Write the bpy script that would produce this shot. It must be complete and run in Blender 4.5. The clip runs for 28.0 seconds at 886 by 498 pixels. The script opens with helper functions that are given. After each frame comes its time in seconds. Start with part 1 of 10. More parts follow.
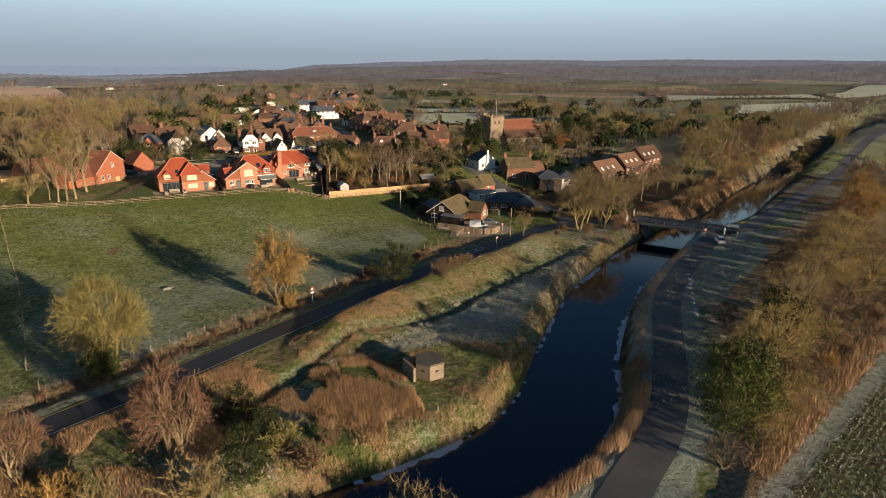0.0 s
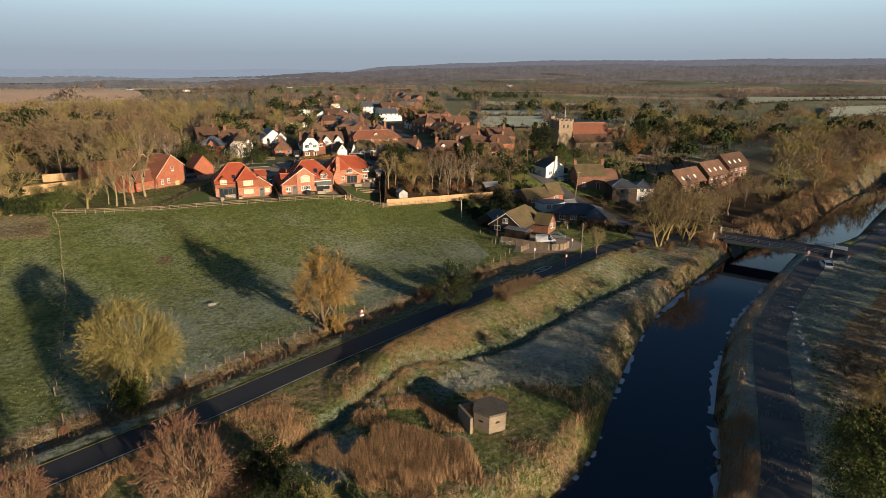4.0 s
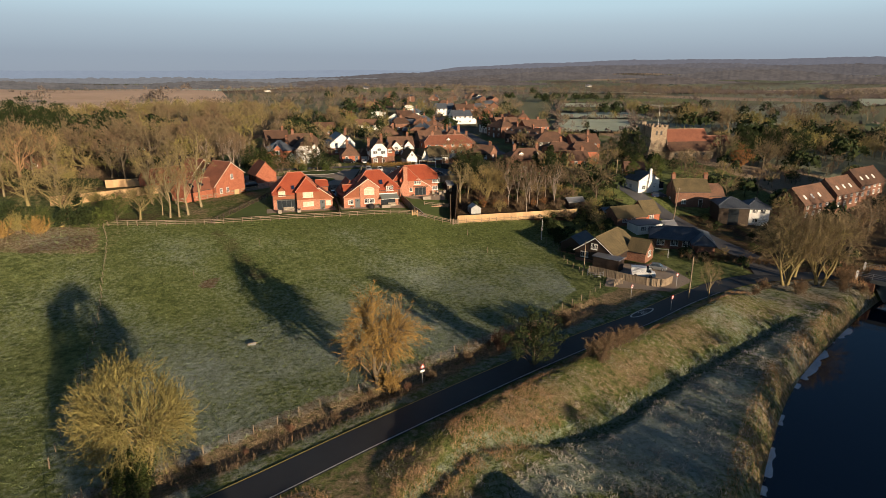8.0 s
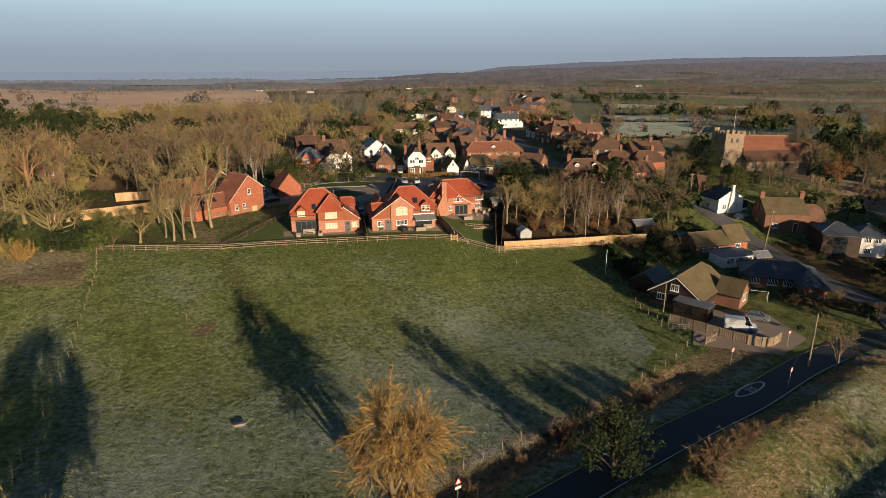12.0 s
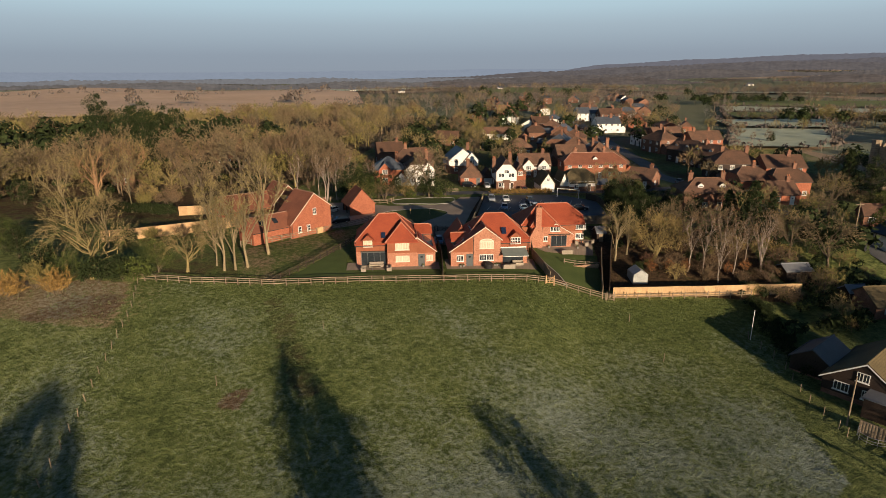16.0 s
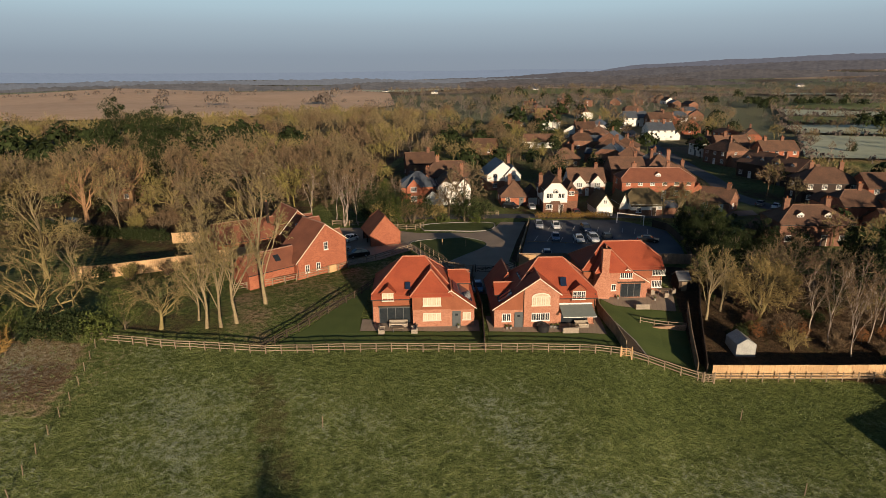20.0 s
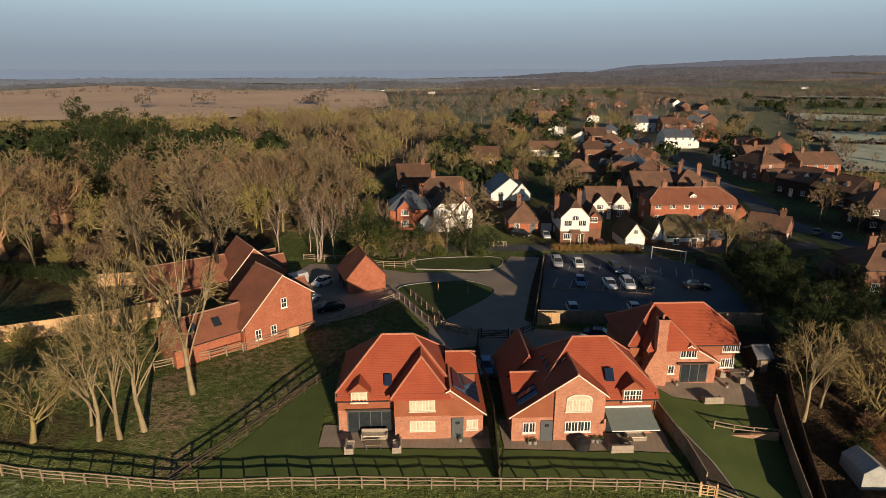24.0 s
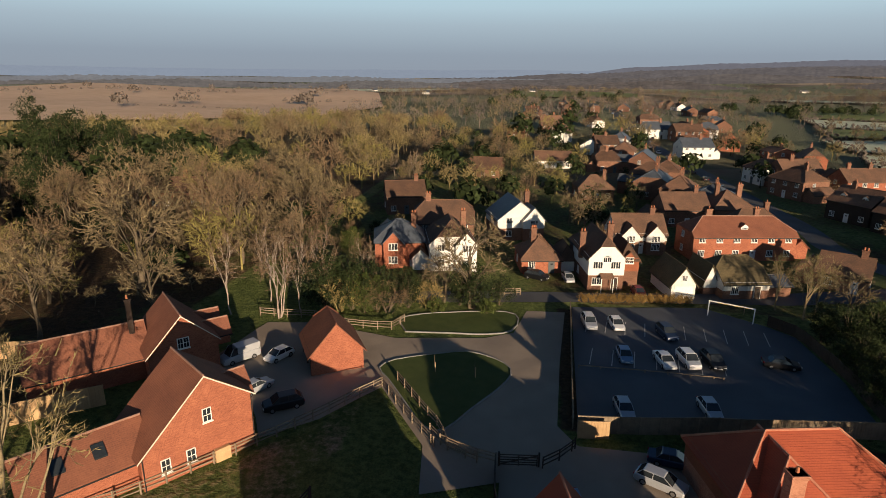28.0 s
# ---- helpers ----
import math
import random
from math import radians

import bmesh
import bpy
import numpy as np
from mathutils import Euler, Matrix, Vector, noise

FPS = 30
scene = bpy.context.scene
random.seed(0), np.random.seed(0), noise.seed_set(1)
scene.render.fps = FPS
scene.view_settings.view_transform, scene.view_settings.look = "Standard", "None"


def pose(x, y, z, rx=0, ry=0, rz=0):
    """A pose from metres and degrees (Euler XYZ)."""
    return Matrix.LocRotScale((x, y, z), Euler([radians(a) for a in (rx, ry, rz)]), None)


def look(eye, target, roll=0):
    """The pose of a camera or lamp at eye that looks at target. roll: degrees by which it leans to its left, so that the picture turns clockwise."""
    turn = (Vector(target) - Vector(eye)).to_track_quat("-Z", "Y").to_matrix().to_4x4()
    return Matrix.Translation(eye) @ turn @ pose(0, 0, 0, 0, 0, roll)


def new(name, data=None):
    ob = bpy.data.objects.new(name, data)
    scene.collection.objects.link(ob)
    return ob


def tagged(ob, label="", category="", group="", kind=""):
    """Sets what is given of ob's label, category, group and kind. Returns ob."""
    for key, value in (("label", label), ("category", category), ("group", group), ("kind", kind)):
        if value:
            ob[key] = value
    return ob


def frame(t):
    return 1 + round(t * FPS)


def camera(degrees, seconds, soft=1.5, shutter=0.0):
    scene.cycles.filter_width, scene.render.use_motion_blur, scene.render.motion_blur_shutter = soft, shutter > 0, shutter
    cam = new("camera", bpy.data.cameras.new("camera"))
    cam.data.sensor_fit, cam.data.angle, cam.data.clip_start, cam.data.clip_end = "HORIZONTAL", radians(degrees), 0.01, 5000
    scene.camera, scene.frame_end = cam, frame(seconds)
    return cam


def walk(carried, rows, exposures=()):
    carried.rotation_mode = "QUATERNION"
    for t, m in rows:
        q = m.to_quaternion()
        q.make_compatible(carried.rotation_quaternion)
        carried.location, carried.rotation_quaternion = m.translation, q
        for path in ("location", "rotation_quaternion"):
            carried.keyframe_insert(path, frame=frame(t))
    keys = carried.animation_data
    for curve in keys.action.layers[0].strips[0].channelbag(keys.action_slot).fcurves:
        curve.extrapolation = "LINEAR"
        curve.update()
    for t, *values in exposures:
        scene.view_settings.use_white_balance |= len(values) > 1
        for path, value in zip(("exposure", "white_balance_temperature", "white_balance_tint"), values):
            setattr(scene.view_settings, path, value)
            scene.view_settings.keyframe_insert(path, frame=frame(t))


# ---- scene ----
cam = camera(74.22, 28.0, soft=0.7)
PATH = [  # seconds, x, y, z, tilt, lean, turn
    (0.0, -6.27, -55.90, 34.66, 73.43, -0.50, -18.25),
    (1.0, -5.67, -54.54, 34.56, 73.47, -0.39, -16.93),
    (2.0, -5.10, -52.26, 34.58, 73.48, -0.38, -15.32),
    (3.0, -4.30, -49.49, 34.65, 73.54, -0.28, -13.96),
    (4.0, -3.59, -45.89, 34.76, 73.50, -0.25, -12.16),
    (4.5, -3.25, -43.94, 34.81, 73.50, -0.21, -10.84),
    (6.5, -1.81, -35.56, 34.99, 73.48, -0.07, -7.47),
    (7.0, -1.62, -33.30, 35.03, 73.47, -0.05, -6.65),
    (8.0, -1.48, -28.64, 35.12, 73.50, -0.11, -5.10),
    (9.0, -0.96, -23.75, 35.13, 73.48, -0.13, -3.64),
    (10.0, -0.58, -18.60, 35.17, 73.53, 0.03, -2.68),
    (11.0, -0.41, -13.21, 35.23, 73.50, 0.11, -1.86),
    (11.5, -0.28, -10.46, 35.29, 73.49, 0.12, -1.47),
    (13.5, -0.04, 0.25, 35.59, 73.52, 0.17, 1.38),
    (14.0, 0.00, 2.89, 35.70, 73.53, 0.18, 2.50),
    (15.0, -0.47, 8.30, 35.93, 73.44, 0.28, 5.16),
    (16.0, -1.21, 13.84, 36.27, 73.41, 0.33, 7.63),
    (17.0, -2.19, 19.38, 36.60, 73.37, 0.43, 10.02),
    (17.5, -2.73, 22.10, 36.71, 73.38, 0.45, 10.81),
    (18.0, -3.30, 24.85, 36.79, 73.40, 0.48, 10.93),
    (19.0, -4.50, 30.55, 36.88, 73.46, 0.48, 10.86),
    (20.0, -5.74, 36.56, 36.89, 73.46, 0.40, 10.74),
    (21.0, -6.90, 42.48, 36.93, 73.46, 0.29, 10.65),
    (21.5, -7.47, 45.39, 36.99, 73.47, 0.22, 10.62),
    (23.5, -9.55, 57.20, 37.30, 73.42, 0.03, 10.57),
    (24.0, -10.19, 60.26, 37.37, 73.37, -0.00, 10.51),
    (25.0, -11.45, 66.24, 37.49, 73.38, -0.09, 10.43),
    (26.0, -12.75, 72.21, 37.59, 73.38, -0.24, 10.28),
    (27.0, -14.12, 78.08, 37.58, 73.41, -0.40, 10.09),
    (28.0, -15.26, 83.91, 37.64, 73.39, -0.58, 10.00),
]
walk(cam, [(t, pose(x, y, z, rx, ry, rz)) for t, x, y, z, rx, ry, rz in PATH],
     exposures=((0.0, 0.58), (4.0, 0.57), (10.0, 0.47), (16.0, 0.33), (18.0, 0.29), (21.0, 0.23), (24.0, 0.24), (28.0, 0.36)))

# ---- world ----
SUN_AZ, SUN_EL = math.atan2(0.52, -0.85), radians(9.5)
world = bpy.data.worlds.new("winter_sky")
scene.world = world
world.use_nodes = True
wn, wl = world.node_tree.nodes, world.node_tree.links
sky = wn.new("ShaderNodeTexSky")
sky.sky_type = "NISHITA"
sky.sun_disc = False
sky.sun_elevation, sky.sun_rotation = SUN_EL, SUN_AZ
sky.altitude, sky.air_density, sky.dust_density, sky.ozone_density = 20, 1.0, 0.8, 4.0
wn["Background"].inputs["Strength"].default_value = 0.055
# winter haze lying along the horizon under the clear sky
wt_ = wn.new("ShaderNodeTexCoord")
wsep = wn.new("ShaderNodeSeparateXYZ")
wl.new(wt_.outputs["Generated"], wsep.inputs[0])
wr = wn.new("ShaderNodeValToRGB")
wl.new(wsep.outputs["Z"], wr.inputs[0])
we = wr.color_ramp.elements
HAZE = 16.0
we[0].position, we[0].color = 0.0, (0.245 * HAZE, 0.285 * HAZE, 0.34 * HAZE, 1)
we[1].position, we[1].color = 0.135, (0.47 * HAZE, 0.66 * HAZE, 0.74 * HAZE, 1)
for p_, c_ in ((0.03, (0.255, 0.305, 0.365)), (0.075, (0.34, 0.425, 0.49))):
    we.new(p_).color = (*(v * HAZE for v in c_), 1)
wf = wn.new("ShaderNodeMapRange")
wf.inputs["From Min"].default_value, wf.inputs["From Max"].default_value = 0.10, 0.32
wl.new(wsep.outputs["Z"], wf.inputs["Value"])
wm = wn.new("ShaderNodeMix")
wm.data_type = "RGBA"
wl.new(wf.outputs[0], wm.inputs["Factor"])
wl.new(wr.outputs[0], wm.inputs["A"])
wd_ = wn.new("ShaderNodeVectorMath")
wd_.operation = "SCALE"
wd_.inputs["Scale"].default_value = 0.92
wl.new(sky.outputs["Color"], wd_.inputs[0])
wl.new(wd_.outputs[0], wm.inputs["B"])
wl.new(wm.outputs["Result"], wn["Background"].inputs["Color"])

sun = new("sun", bpy.data.lights.new("sun", "SUN"))
sun.data.energy, sun.data.angle, sun.data.color = 5.7, radians(0.6), (1.0, 0.77, 0.53)
sun.matrix_world = look((0, 0, 0), (-math.sin(SUN_AZ) * math.cos(SUN_EL), -math.cos(SUN_AZ) * math.cos(SUN_EL), -math.sin(SUN_EL)))

# ---- small helpers ----
RND = random.Random(7)


def smooth(a, b, v):
    t = np.clip((np.asarray(v, float) - a) / (b - a), 0, 1)
    return t * t * (3 - 2 * t)


class Geo:
    """Gathers vertices and faces of one mesh."""

    def __init__(self):
        self.v, self.f, self.m = [], [], []

    def add(self, verts, faces, mi=0):
        n = len(self.v)
        self.v += [tuple(p) for p in verts]
        self.f += [tuple(i + n for i in f) for f in faces]
        self.m += [mi] * len(faces)
        return self

    def box(self, x0, y0, z0, x1, y1, z1, mi=0, b=0.0):
        if b:
            self.add([(x0 + b, y0 + b, z0), (x1 - b, y0 + b, z0), (x1 - b, y1 - b, z0), (x0 + b, y1 - b, z0),
                      (x0, y0, z0 + b), (x1, y0, z0 + b), (x1, y1, z0 + b), (x0, y1, z0 + b),
                      (x0, y0, z1 - b), (x1, y0, z1 - b), (x1, y1, z1 - b), (x0, y1, z1 - b),
                      (x0 + b, y0 + b, z1), (x1 - b, y0 + b, z1), (x1 - b, y1 - b, z1), (x0 + b, y1 - b, z1)],
                     [(3, 2, 1, 0), (12, 13, 14, 15)] + [(r * 4 + i, r * 4 + (i + 1) % 4, r * 4 + 4 + (i + 1) % 4, r * 4 + 4 + i) for r in range(3) for i in range(4)], mi)
        else:
            self.add([(x0, y0, z0), (x1, y0, z0), (x1, y1, z0), (x0, y1, z0), (x0, y0, z1), (x1, y0, z1), (x1, y1, z1), (x0, y1, z1)],
                     [(3, 2, 1, 0), (4, 5, 6, 7), (0, 1, 5, 4), (1, 2, 6, 5), (2, 3, 7, 6), (3, 0, 4, 7)], mi)
        return self

    def slab(self, pts, t=0.16, mi=0):
        """A polygon with thickness t downwards."""
        q = []
        for p in pts:
            if not q or (Vector(p) - Vector(q[-1])).length > 1e-3:
                q.append(p)
        if (Vector(q[0]) - Vector(q[-1])).length < 1e-3:
            q.pop()
        n = len(q)
        if n < 3:
            return self
        self.add(q + [(x, y, z - t) for x, y, z in q], [tuple(range(n)), tuple(range(2 * n - 1, n - 1, -1))] + [(i, i + n, (i + 1) % n + n, (i + 1) % n) for i in range(n)], mi)
        return self

    def prism(self, outline, z0, z1, mi=0):
        n = len(outline)
        self.add([(x, y, z0) for x, y in outline] + [(x, y, z1) for x, y in outline],
                 [tuple(range(n - 1, -1, -1)), tuple(range(n, 2 * n))] + [(i, (i + 1) % n, (i + 1) % n + n, i + n) for i in range(n)], mi)
        return self

    def tube(self, p0, p1, r0, r1=None, n=6, mi=0, cap=True):
        p0, p1 = Vector(p0), Vector(p1)
        r1 = r0 if r1 is None else r1
        d = (p1 - p0).normalized()
        a = d.orthogonal().normalized()
        c = d.cross(a)
        ring = [(a * math.cos(2 * math.pi * i / n) + c * math.sin(2 * math.pi * i / n)) for i in range(n)]
        fs = [(i, (i + 1) % n, (i + 1) % n + n, i + n) for i in range(n)]
        if cap:
            fs += [tuple(range(n - 1, -1, -1)), tuple(range(n, 2 * n))]
        self.add([p0 + k * r0 for k in ring] + [p1 + k * r1 for k in ring], fs, mi)
        return self

    def mesh(self, name, mats, flat=True):
        me = bpy.data.meshes.new(name)
        me.from_pydata(self.v, [], self.f)
        for m in (mats if isinstance(mats, (list, tuple)) else [mats]):
            me.materials.append(m)
        if any(self.m):
            me.polygons.foreach_set("material_index", self.m)
        if not flat:
            me.shade_smooth()
        me.update()
        return me


def part(name, geo, material, parent, label="", m=None, flat=True):
    """Links one mesh object under a thing or a part."""
    me = geo if isinstance(geo, bpy.types.Mesh) else geo.mesh(name, material, flat)
    ob = new(name, me)
    ob.parent = parent
    if m is not None:
        ob.matrix_basis = m
    if label:
        tagged(ob, label)
    return ob


def thing(name, m, label, category, group=""):
    ob = new(name)
    ob.empty_display_size = 0.3
    ob.matrix_basis = m
    return tagged(ob, label, category, group)


def structure(name, geo, material, label="", flat=True):
    me = geo if isinstance(geo, bpy.types.Mesh) else geo.mesh(name, material, flat)
    return tagged(new(name, me), label, "", "", "structure")


def stuff(name, geo, material, label, category):
    me = geo if isinstance(geo, bpy.types.Mesh) else geo.mesh(name, material)
    return tagged(new(name, me), label, category, "", "stuff")


def raw_mesh(name, verts, tris, mats, mi=None):
    """A mesh from numpy arrays of triangles."""
    me = bpy.data.meshes.new(name)
    verts, tris = np.asarray(verts, np.float32), np.asarray(tris, np.int32)
    me.vertices.add(len(verts))
    me.vertices.foreach_set("co", verts.ravel())
    me.loops.add(tris.size)
    me.loops.foreach_set("vertex_index", tris.ravel())
    me.polygons.add(len(tris))
    me.polygons.foreach_set("loop_start", np.arange(0, tris.size, 3, dtype=np.int32))
    for m in (mats if isinstance(mats, (list, tuple)) else [mats]):
        me.materials.append(m)
    if mi is not None:
        me.polygons.foreach_set("material_index", np.asarray(mi, np.int32))
    me.update()
    me.validate()
    return me


# ---- materials ----
def mat(name, c1, c2=None, rough=0.8, scale=2.0, fine=18.0, bump=0.2, metal=0.0, island=0.0, obvar=0.0, spec=0.3, dist=0.02):
    """Two colours mixed by noise at two sizes, fine relief, and a shift per object or per loose piece."""
    c2 = c2 or tuple(v * 0.7 for v in c1)
    m = bpy.data.materials.new(name)
    m.use_nodes = True
    n, l = m.node_tree.nodes, m.node_tree.links
    b = n["Principled BSDF"]
    b.inputs["Roughness"].default_value, b.inputs["Metallic"].default_value = rough, metal
    b.inputs["Specular IOR Level"].default_value = spec
    geo = n.new("ShaderNodeNewGeometry")
    n1, n2 = n.new("ShaderNodeTexNoise"), n.new("ShaderNodeTexNoise")
    for k, s in ((n1, scale), (n2, fine)):
        k.inputs["Scale"].default_value, k.inputs["Detail"].default_value = s, 4
        l.new(geo.outputs["Position"], k.inputs["Vector"])
    add = n.new("ShaderNodeMath")
    add.operation = "ADD"
    l.new(n1.outputs[0], add.inputs[0])
    l.new(n2.outputs[0], add.inputs[1])
    ramp = n.new("ShaderNodeMapRange")
    ramp.inputs["From Min"].default_value, ramp.inputs["From Max"].default_value = 0.75, 1.25
    l.new(add.outputs[0], ramp.inputs["Value"])
    mix = n.new("ShaderNodeMix")
    mix.data_type = "RGBA"
    mix.inputs["A"].default_value, mix.inputs["B"].default_value = (*c1, 1), (*c2, 1)
    l.new(ramp.outputs[0], mix.inputs["Factor"])
    out = mix.outputs["Result"]
    if island or obvar:
        hsv = n.new("ShaderNodeHueSaturation")
        src = n.new("ShaderNodeObjectInfo").outputs["Random"] if obvar else geo.outputs["Random Per Island"]
        mr = n.new("ShaderNodeMapRange")
        mr.inputs["To Min"].default_value, mr.inputs["To Max"].default_value = 1 - (island or obvar), 1 + (island or obvar)
        l.new(src, mr.inputs["Value"])
        l.new(mr.outputs[0], hsv.inputs["Value"])
        l.new(out, hsv.inputs["Color"])
        out = hsv.outputs["Color"]
    l.new(out, b.inputs["Base Color"])
    if bump:
        bp = n.new("ShaderNodeBump")
        bp.inputs["Strength"].default_value, bp.inputs["Distance"].default_value = bump, dist
        l.new(add.outputs[0], bp.inputs["Height"])
        l.new(bp.outputs[0], b.inputs["Normal"])
    return m


def courses(m, direction, step, depth=0.5, dark=0.75, brick=0.0):
    """Adds laid courses (tiles, boards, bricks) to a material: thin dark joints and relief every step metres along z, or brickwork."""
    n, l = m.node_tree.nodes, m.node_tree.links
    b = n["Principled BSDF"]
    tc = n.new("ShaderNodeTexCoord")
    sep = n.new("ShaderNodeSeparateXYZ")
    l.new(tc.outputs["Object"], sep.inputs[0])
    col = b.inputs["Base Color"].links[0].from_socket
    if brick:
        comb = n.new("ShaderNodeCombineXYZ")
        s = n.new("ShaderNodeMath")
        l.new(sep.outputs["X"], s.inputs[0])
        l.new(sep.outputs["Y"], s.inputs[1])
        l.new(s.outputs[0], comb.inputs["X"])
        l.new(sep.outputs["Z"], comb.inputs["Y"])
        br = n.new("ShaderNodeTexBrick")
        br.inputs["Scale"].default_value = 1.0
        br.inputs["Brick Width"].default_value, br.inputs["Row Height"].default_value = brick, step
        br.inputs["Mortar Size"].default_value = 0.012
        br.inputs["Color1"].default_value, br.inputs["Color2"].default_value = (1, 1, 1, 1), (0.62, 0.55, 0.55, 1)
        br.inputs["Mortar"].default_value = (1.15, 1.2, 1.2, 1)
        l.new(comb.outputs[0], br.inputs["Vector"])
        fac, height = br.outputs["Color"], br.outputs["Fac"]
    else:
        fr = n.new("ShaderNodeMath")
        fr.operation = "FRACT"
        sc = n.new("ShaderNodeMath")
        sc.operation = "DIVIDE"
        sc.inputs[1].default_value = step
        l.new(sep.outputs[direction], sc.inputs[0])
        l.new(sc.outputs[0], fr.inputs[0])
        mr = n.new("ShaderNodeMapRange")
        mr.inputs["From Min"].default_value, mr.inputs["From Max"].default_value = 0.0, 0.25
        mr.inputs["To Min"].default_value, mr.inputs["To Max"].default_value = dark, 1.0
        l.new(fr.outputs[0], mr.inputs["Value"])
        fac, height = mr.outputs[0], fr.outputs[0]
    mul = n.new("ShaderNodeMix")
    mul.data_type, mul.blend_type = "RGBA", "MULTIPLY"
    mul.inputs["Factor"].default_value = 1.0
    l.new(col, mul.inputs["A"])
    l.new(fac, mul.inputs["B"])
    l.new(mul.outputs["Result"], b.inputs["Base Color"])
    bp = n.new("ShaderNodeBump")
    bp.inputs["Strength"].default_value, bp.inputs["Distance"].default_value = depth, 0.03
    bp.invert = bool(brick)
    l.new(height, bp.inputs["Height"])
    if b.inputs["Normal"].links:
        l.new(b.inputs["Normal"].links[0].from_socket, bp.inputs["Normal"])
    l.new(bp.outputs[0], b.inputs["Normal"])
    return m


def plain(name, c, rough=0.5, metal=0.0, alpha=0.0, obvar=0.0):
    return mat(name, c, tuple(v * 0.85 for v in c), rough, 3, 25, 0.05, metal, obvar=obvar)


M = {}
M["tile_new"] = courses(mat("new_red_clay_tile", (0.33, 0.075, 0.034), (0.25, 0.052, 0.026), 0.75, 0.6, 9, 0.25, island=0.06), "Z", 0.11, 0.5, 0.72)
M["ridge_new"] = mat("mortared_ridge_tile", (0.44, 0.20, 0.13), (0.34, 0.13, 0.08), 0.8, 1.0, 9, 0.3)
M["ridge_barn"] = mat("grey_bedded_ridge_tile", (0.34, 0.20, 0.15), (0.25, 0.14, 0.10), 0.8, 1.0, 9, 0.3)
M["tile_barn"] = courses(mat("brown_red_clay_tile", (0.24, 0.095, 0.056), (0.16, 0.062, 0.04), 0.8, 0.5, 8, 0.25), "Z", 0.10, 0.5, 0.7)
M["tile_old"] = courses(mat("weathered_clay_tile", (0.165, 0.09, 0.058), (0.09, 0.055, 0.04), 0.85, 0.45, 5, 0.35, obvar=0.3), "Z", 0.10, 0.5, 0.7)
M["tile_moss"] = courses(mat("mossy_concrete_tile", (0.15, 0.115, 0.06), (0.085, 0.07, 0.038), 0.9, 0.5, 5, 0.35, obvar=0.15), "Z", 0.16, 0.5, 0.7)
M["slate"] = courses(mat("grey_slate", (0.085, 0.10, 0.125), (0.055, 0.065, 0.08), 0.45, 0.6, 7, 0.2, obvar=0.2), "Z", 0.12, 0.4, 0.75)
M["tile_hung"] = courses(mat("hung_red_clay_tile", (0.29, 0.10, 0.05), (0.22, 0.072, 0.036), 0.8, 0.8, 9, 0.25), "Z", 0.10, 0.4, 0.78)
M["brick_new"] = courses(mat("pale_red_brick", (0.46, 0.225, 0.145), (0.34, 0.145, 0.09), 0.85, 1.2, 12, 0.2), "Z", 0.076, 0.35, brick=0.23)
M["brick_barn"] = courses(mat("red_brick", (0.38, 0.135, 0.075), (0.28, 0.095, 0.055), 0.85, 1.0, 12, 0.2), "Z", 0.076, 0.35, brick=0.23)
M["brick_old"] = courses(mat("old_brick", (0.25, 0.127, 0.082), (0.16, 0.083, 0.057), 0.88, 0.7, 8, 0.3, obvar=0.18), "Z", 0.076, 0.35, brick=0.23)
M["render"] = mat("white_render", (0.76, 0.74, 0.70), (0.66, 0.64, 0.60), 0.8, 0.6, 8, 0.1)
M["board_white"] = courses(mat("white_weatherboard", (0.74, 0.73, 0.70), (0.64, 0.63, 0.60), 0.7, 0.6, 8, 0.1), "Z", 0.17, 0.8, 0.7)
M["board_dark"] = courses(mat("dark_weatherboard", (0.045, 0.03, 0.024), (0.03, 0.02, 0.016), 0.7, 0.6, 8, 0.15), "Z", 0.17, 0.8, 0.7)
M["stone"] = courses(mat("ragstone", (0.36, 0.29, 0.20), (0.23, 0.18, 0.125), 0.9, 0.8, 4, 0.6), "Z", 0.28, 0.5, brick=0.55)
M["stone_warm"] = courses(mat("warm_sandstone", (0.46, 0.30, 0.19), (0.30, 0.19, 0.12), 0.9, 1.2, 5, 0.6), "Z", 0.16, 0.5, brick=0.4)
M["white_paint"] = plain("white_paint", (0.78, 0.77, 0.74), 0.45)
M["cream_paint"] = plain("cream_paint", (0.68, 0.63, 0.52), 0.5)
M["grey_paint"] = plain("grey_paint", (0.085, 0.095, 0.10), 0.45)
M["black_metal"] = plain("black_metal", (0.02, 0.02, 0.022), 0.5)
M["galv"] = plain("galvanised_steel", (0.38, 0.39, 0.40), 0.4, 0.6)
M["lead"] = plain("lead_sheet", (0.22, 0.23, 0.25), 0.5, 0.3)
M["glass"] = mat("window_glass", (0.018, 0.024, 0.03), (0.03, 0.036, 0.042), 0.06, 1, 3, 0.0, spec=0.7)
# cream-toned panes that go with the cream frames
M["cream_pane"] = mat("cream_window_glass", (0.60, 0.53, 0.40), (0.42, 0.37, 0.28), 0.12, 1.3, 4, 0.0, spec=0.7)
M["solar"] = mat("solar_glass", (0.012, 0.02, 0.045), (0.015, 0.026, 0.055), 0.08, 1, 3, 0.0, spec=0.7)
M["wood_new"] = mat("new_softwood", (0.52, 0.35, 0.19), (0.42, 0.27, 0.14), 0.8, 1.5, 14, 0.25, obvar=0.14)
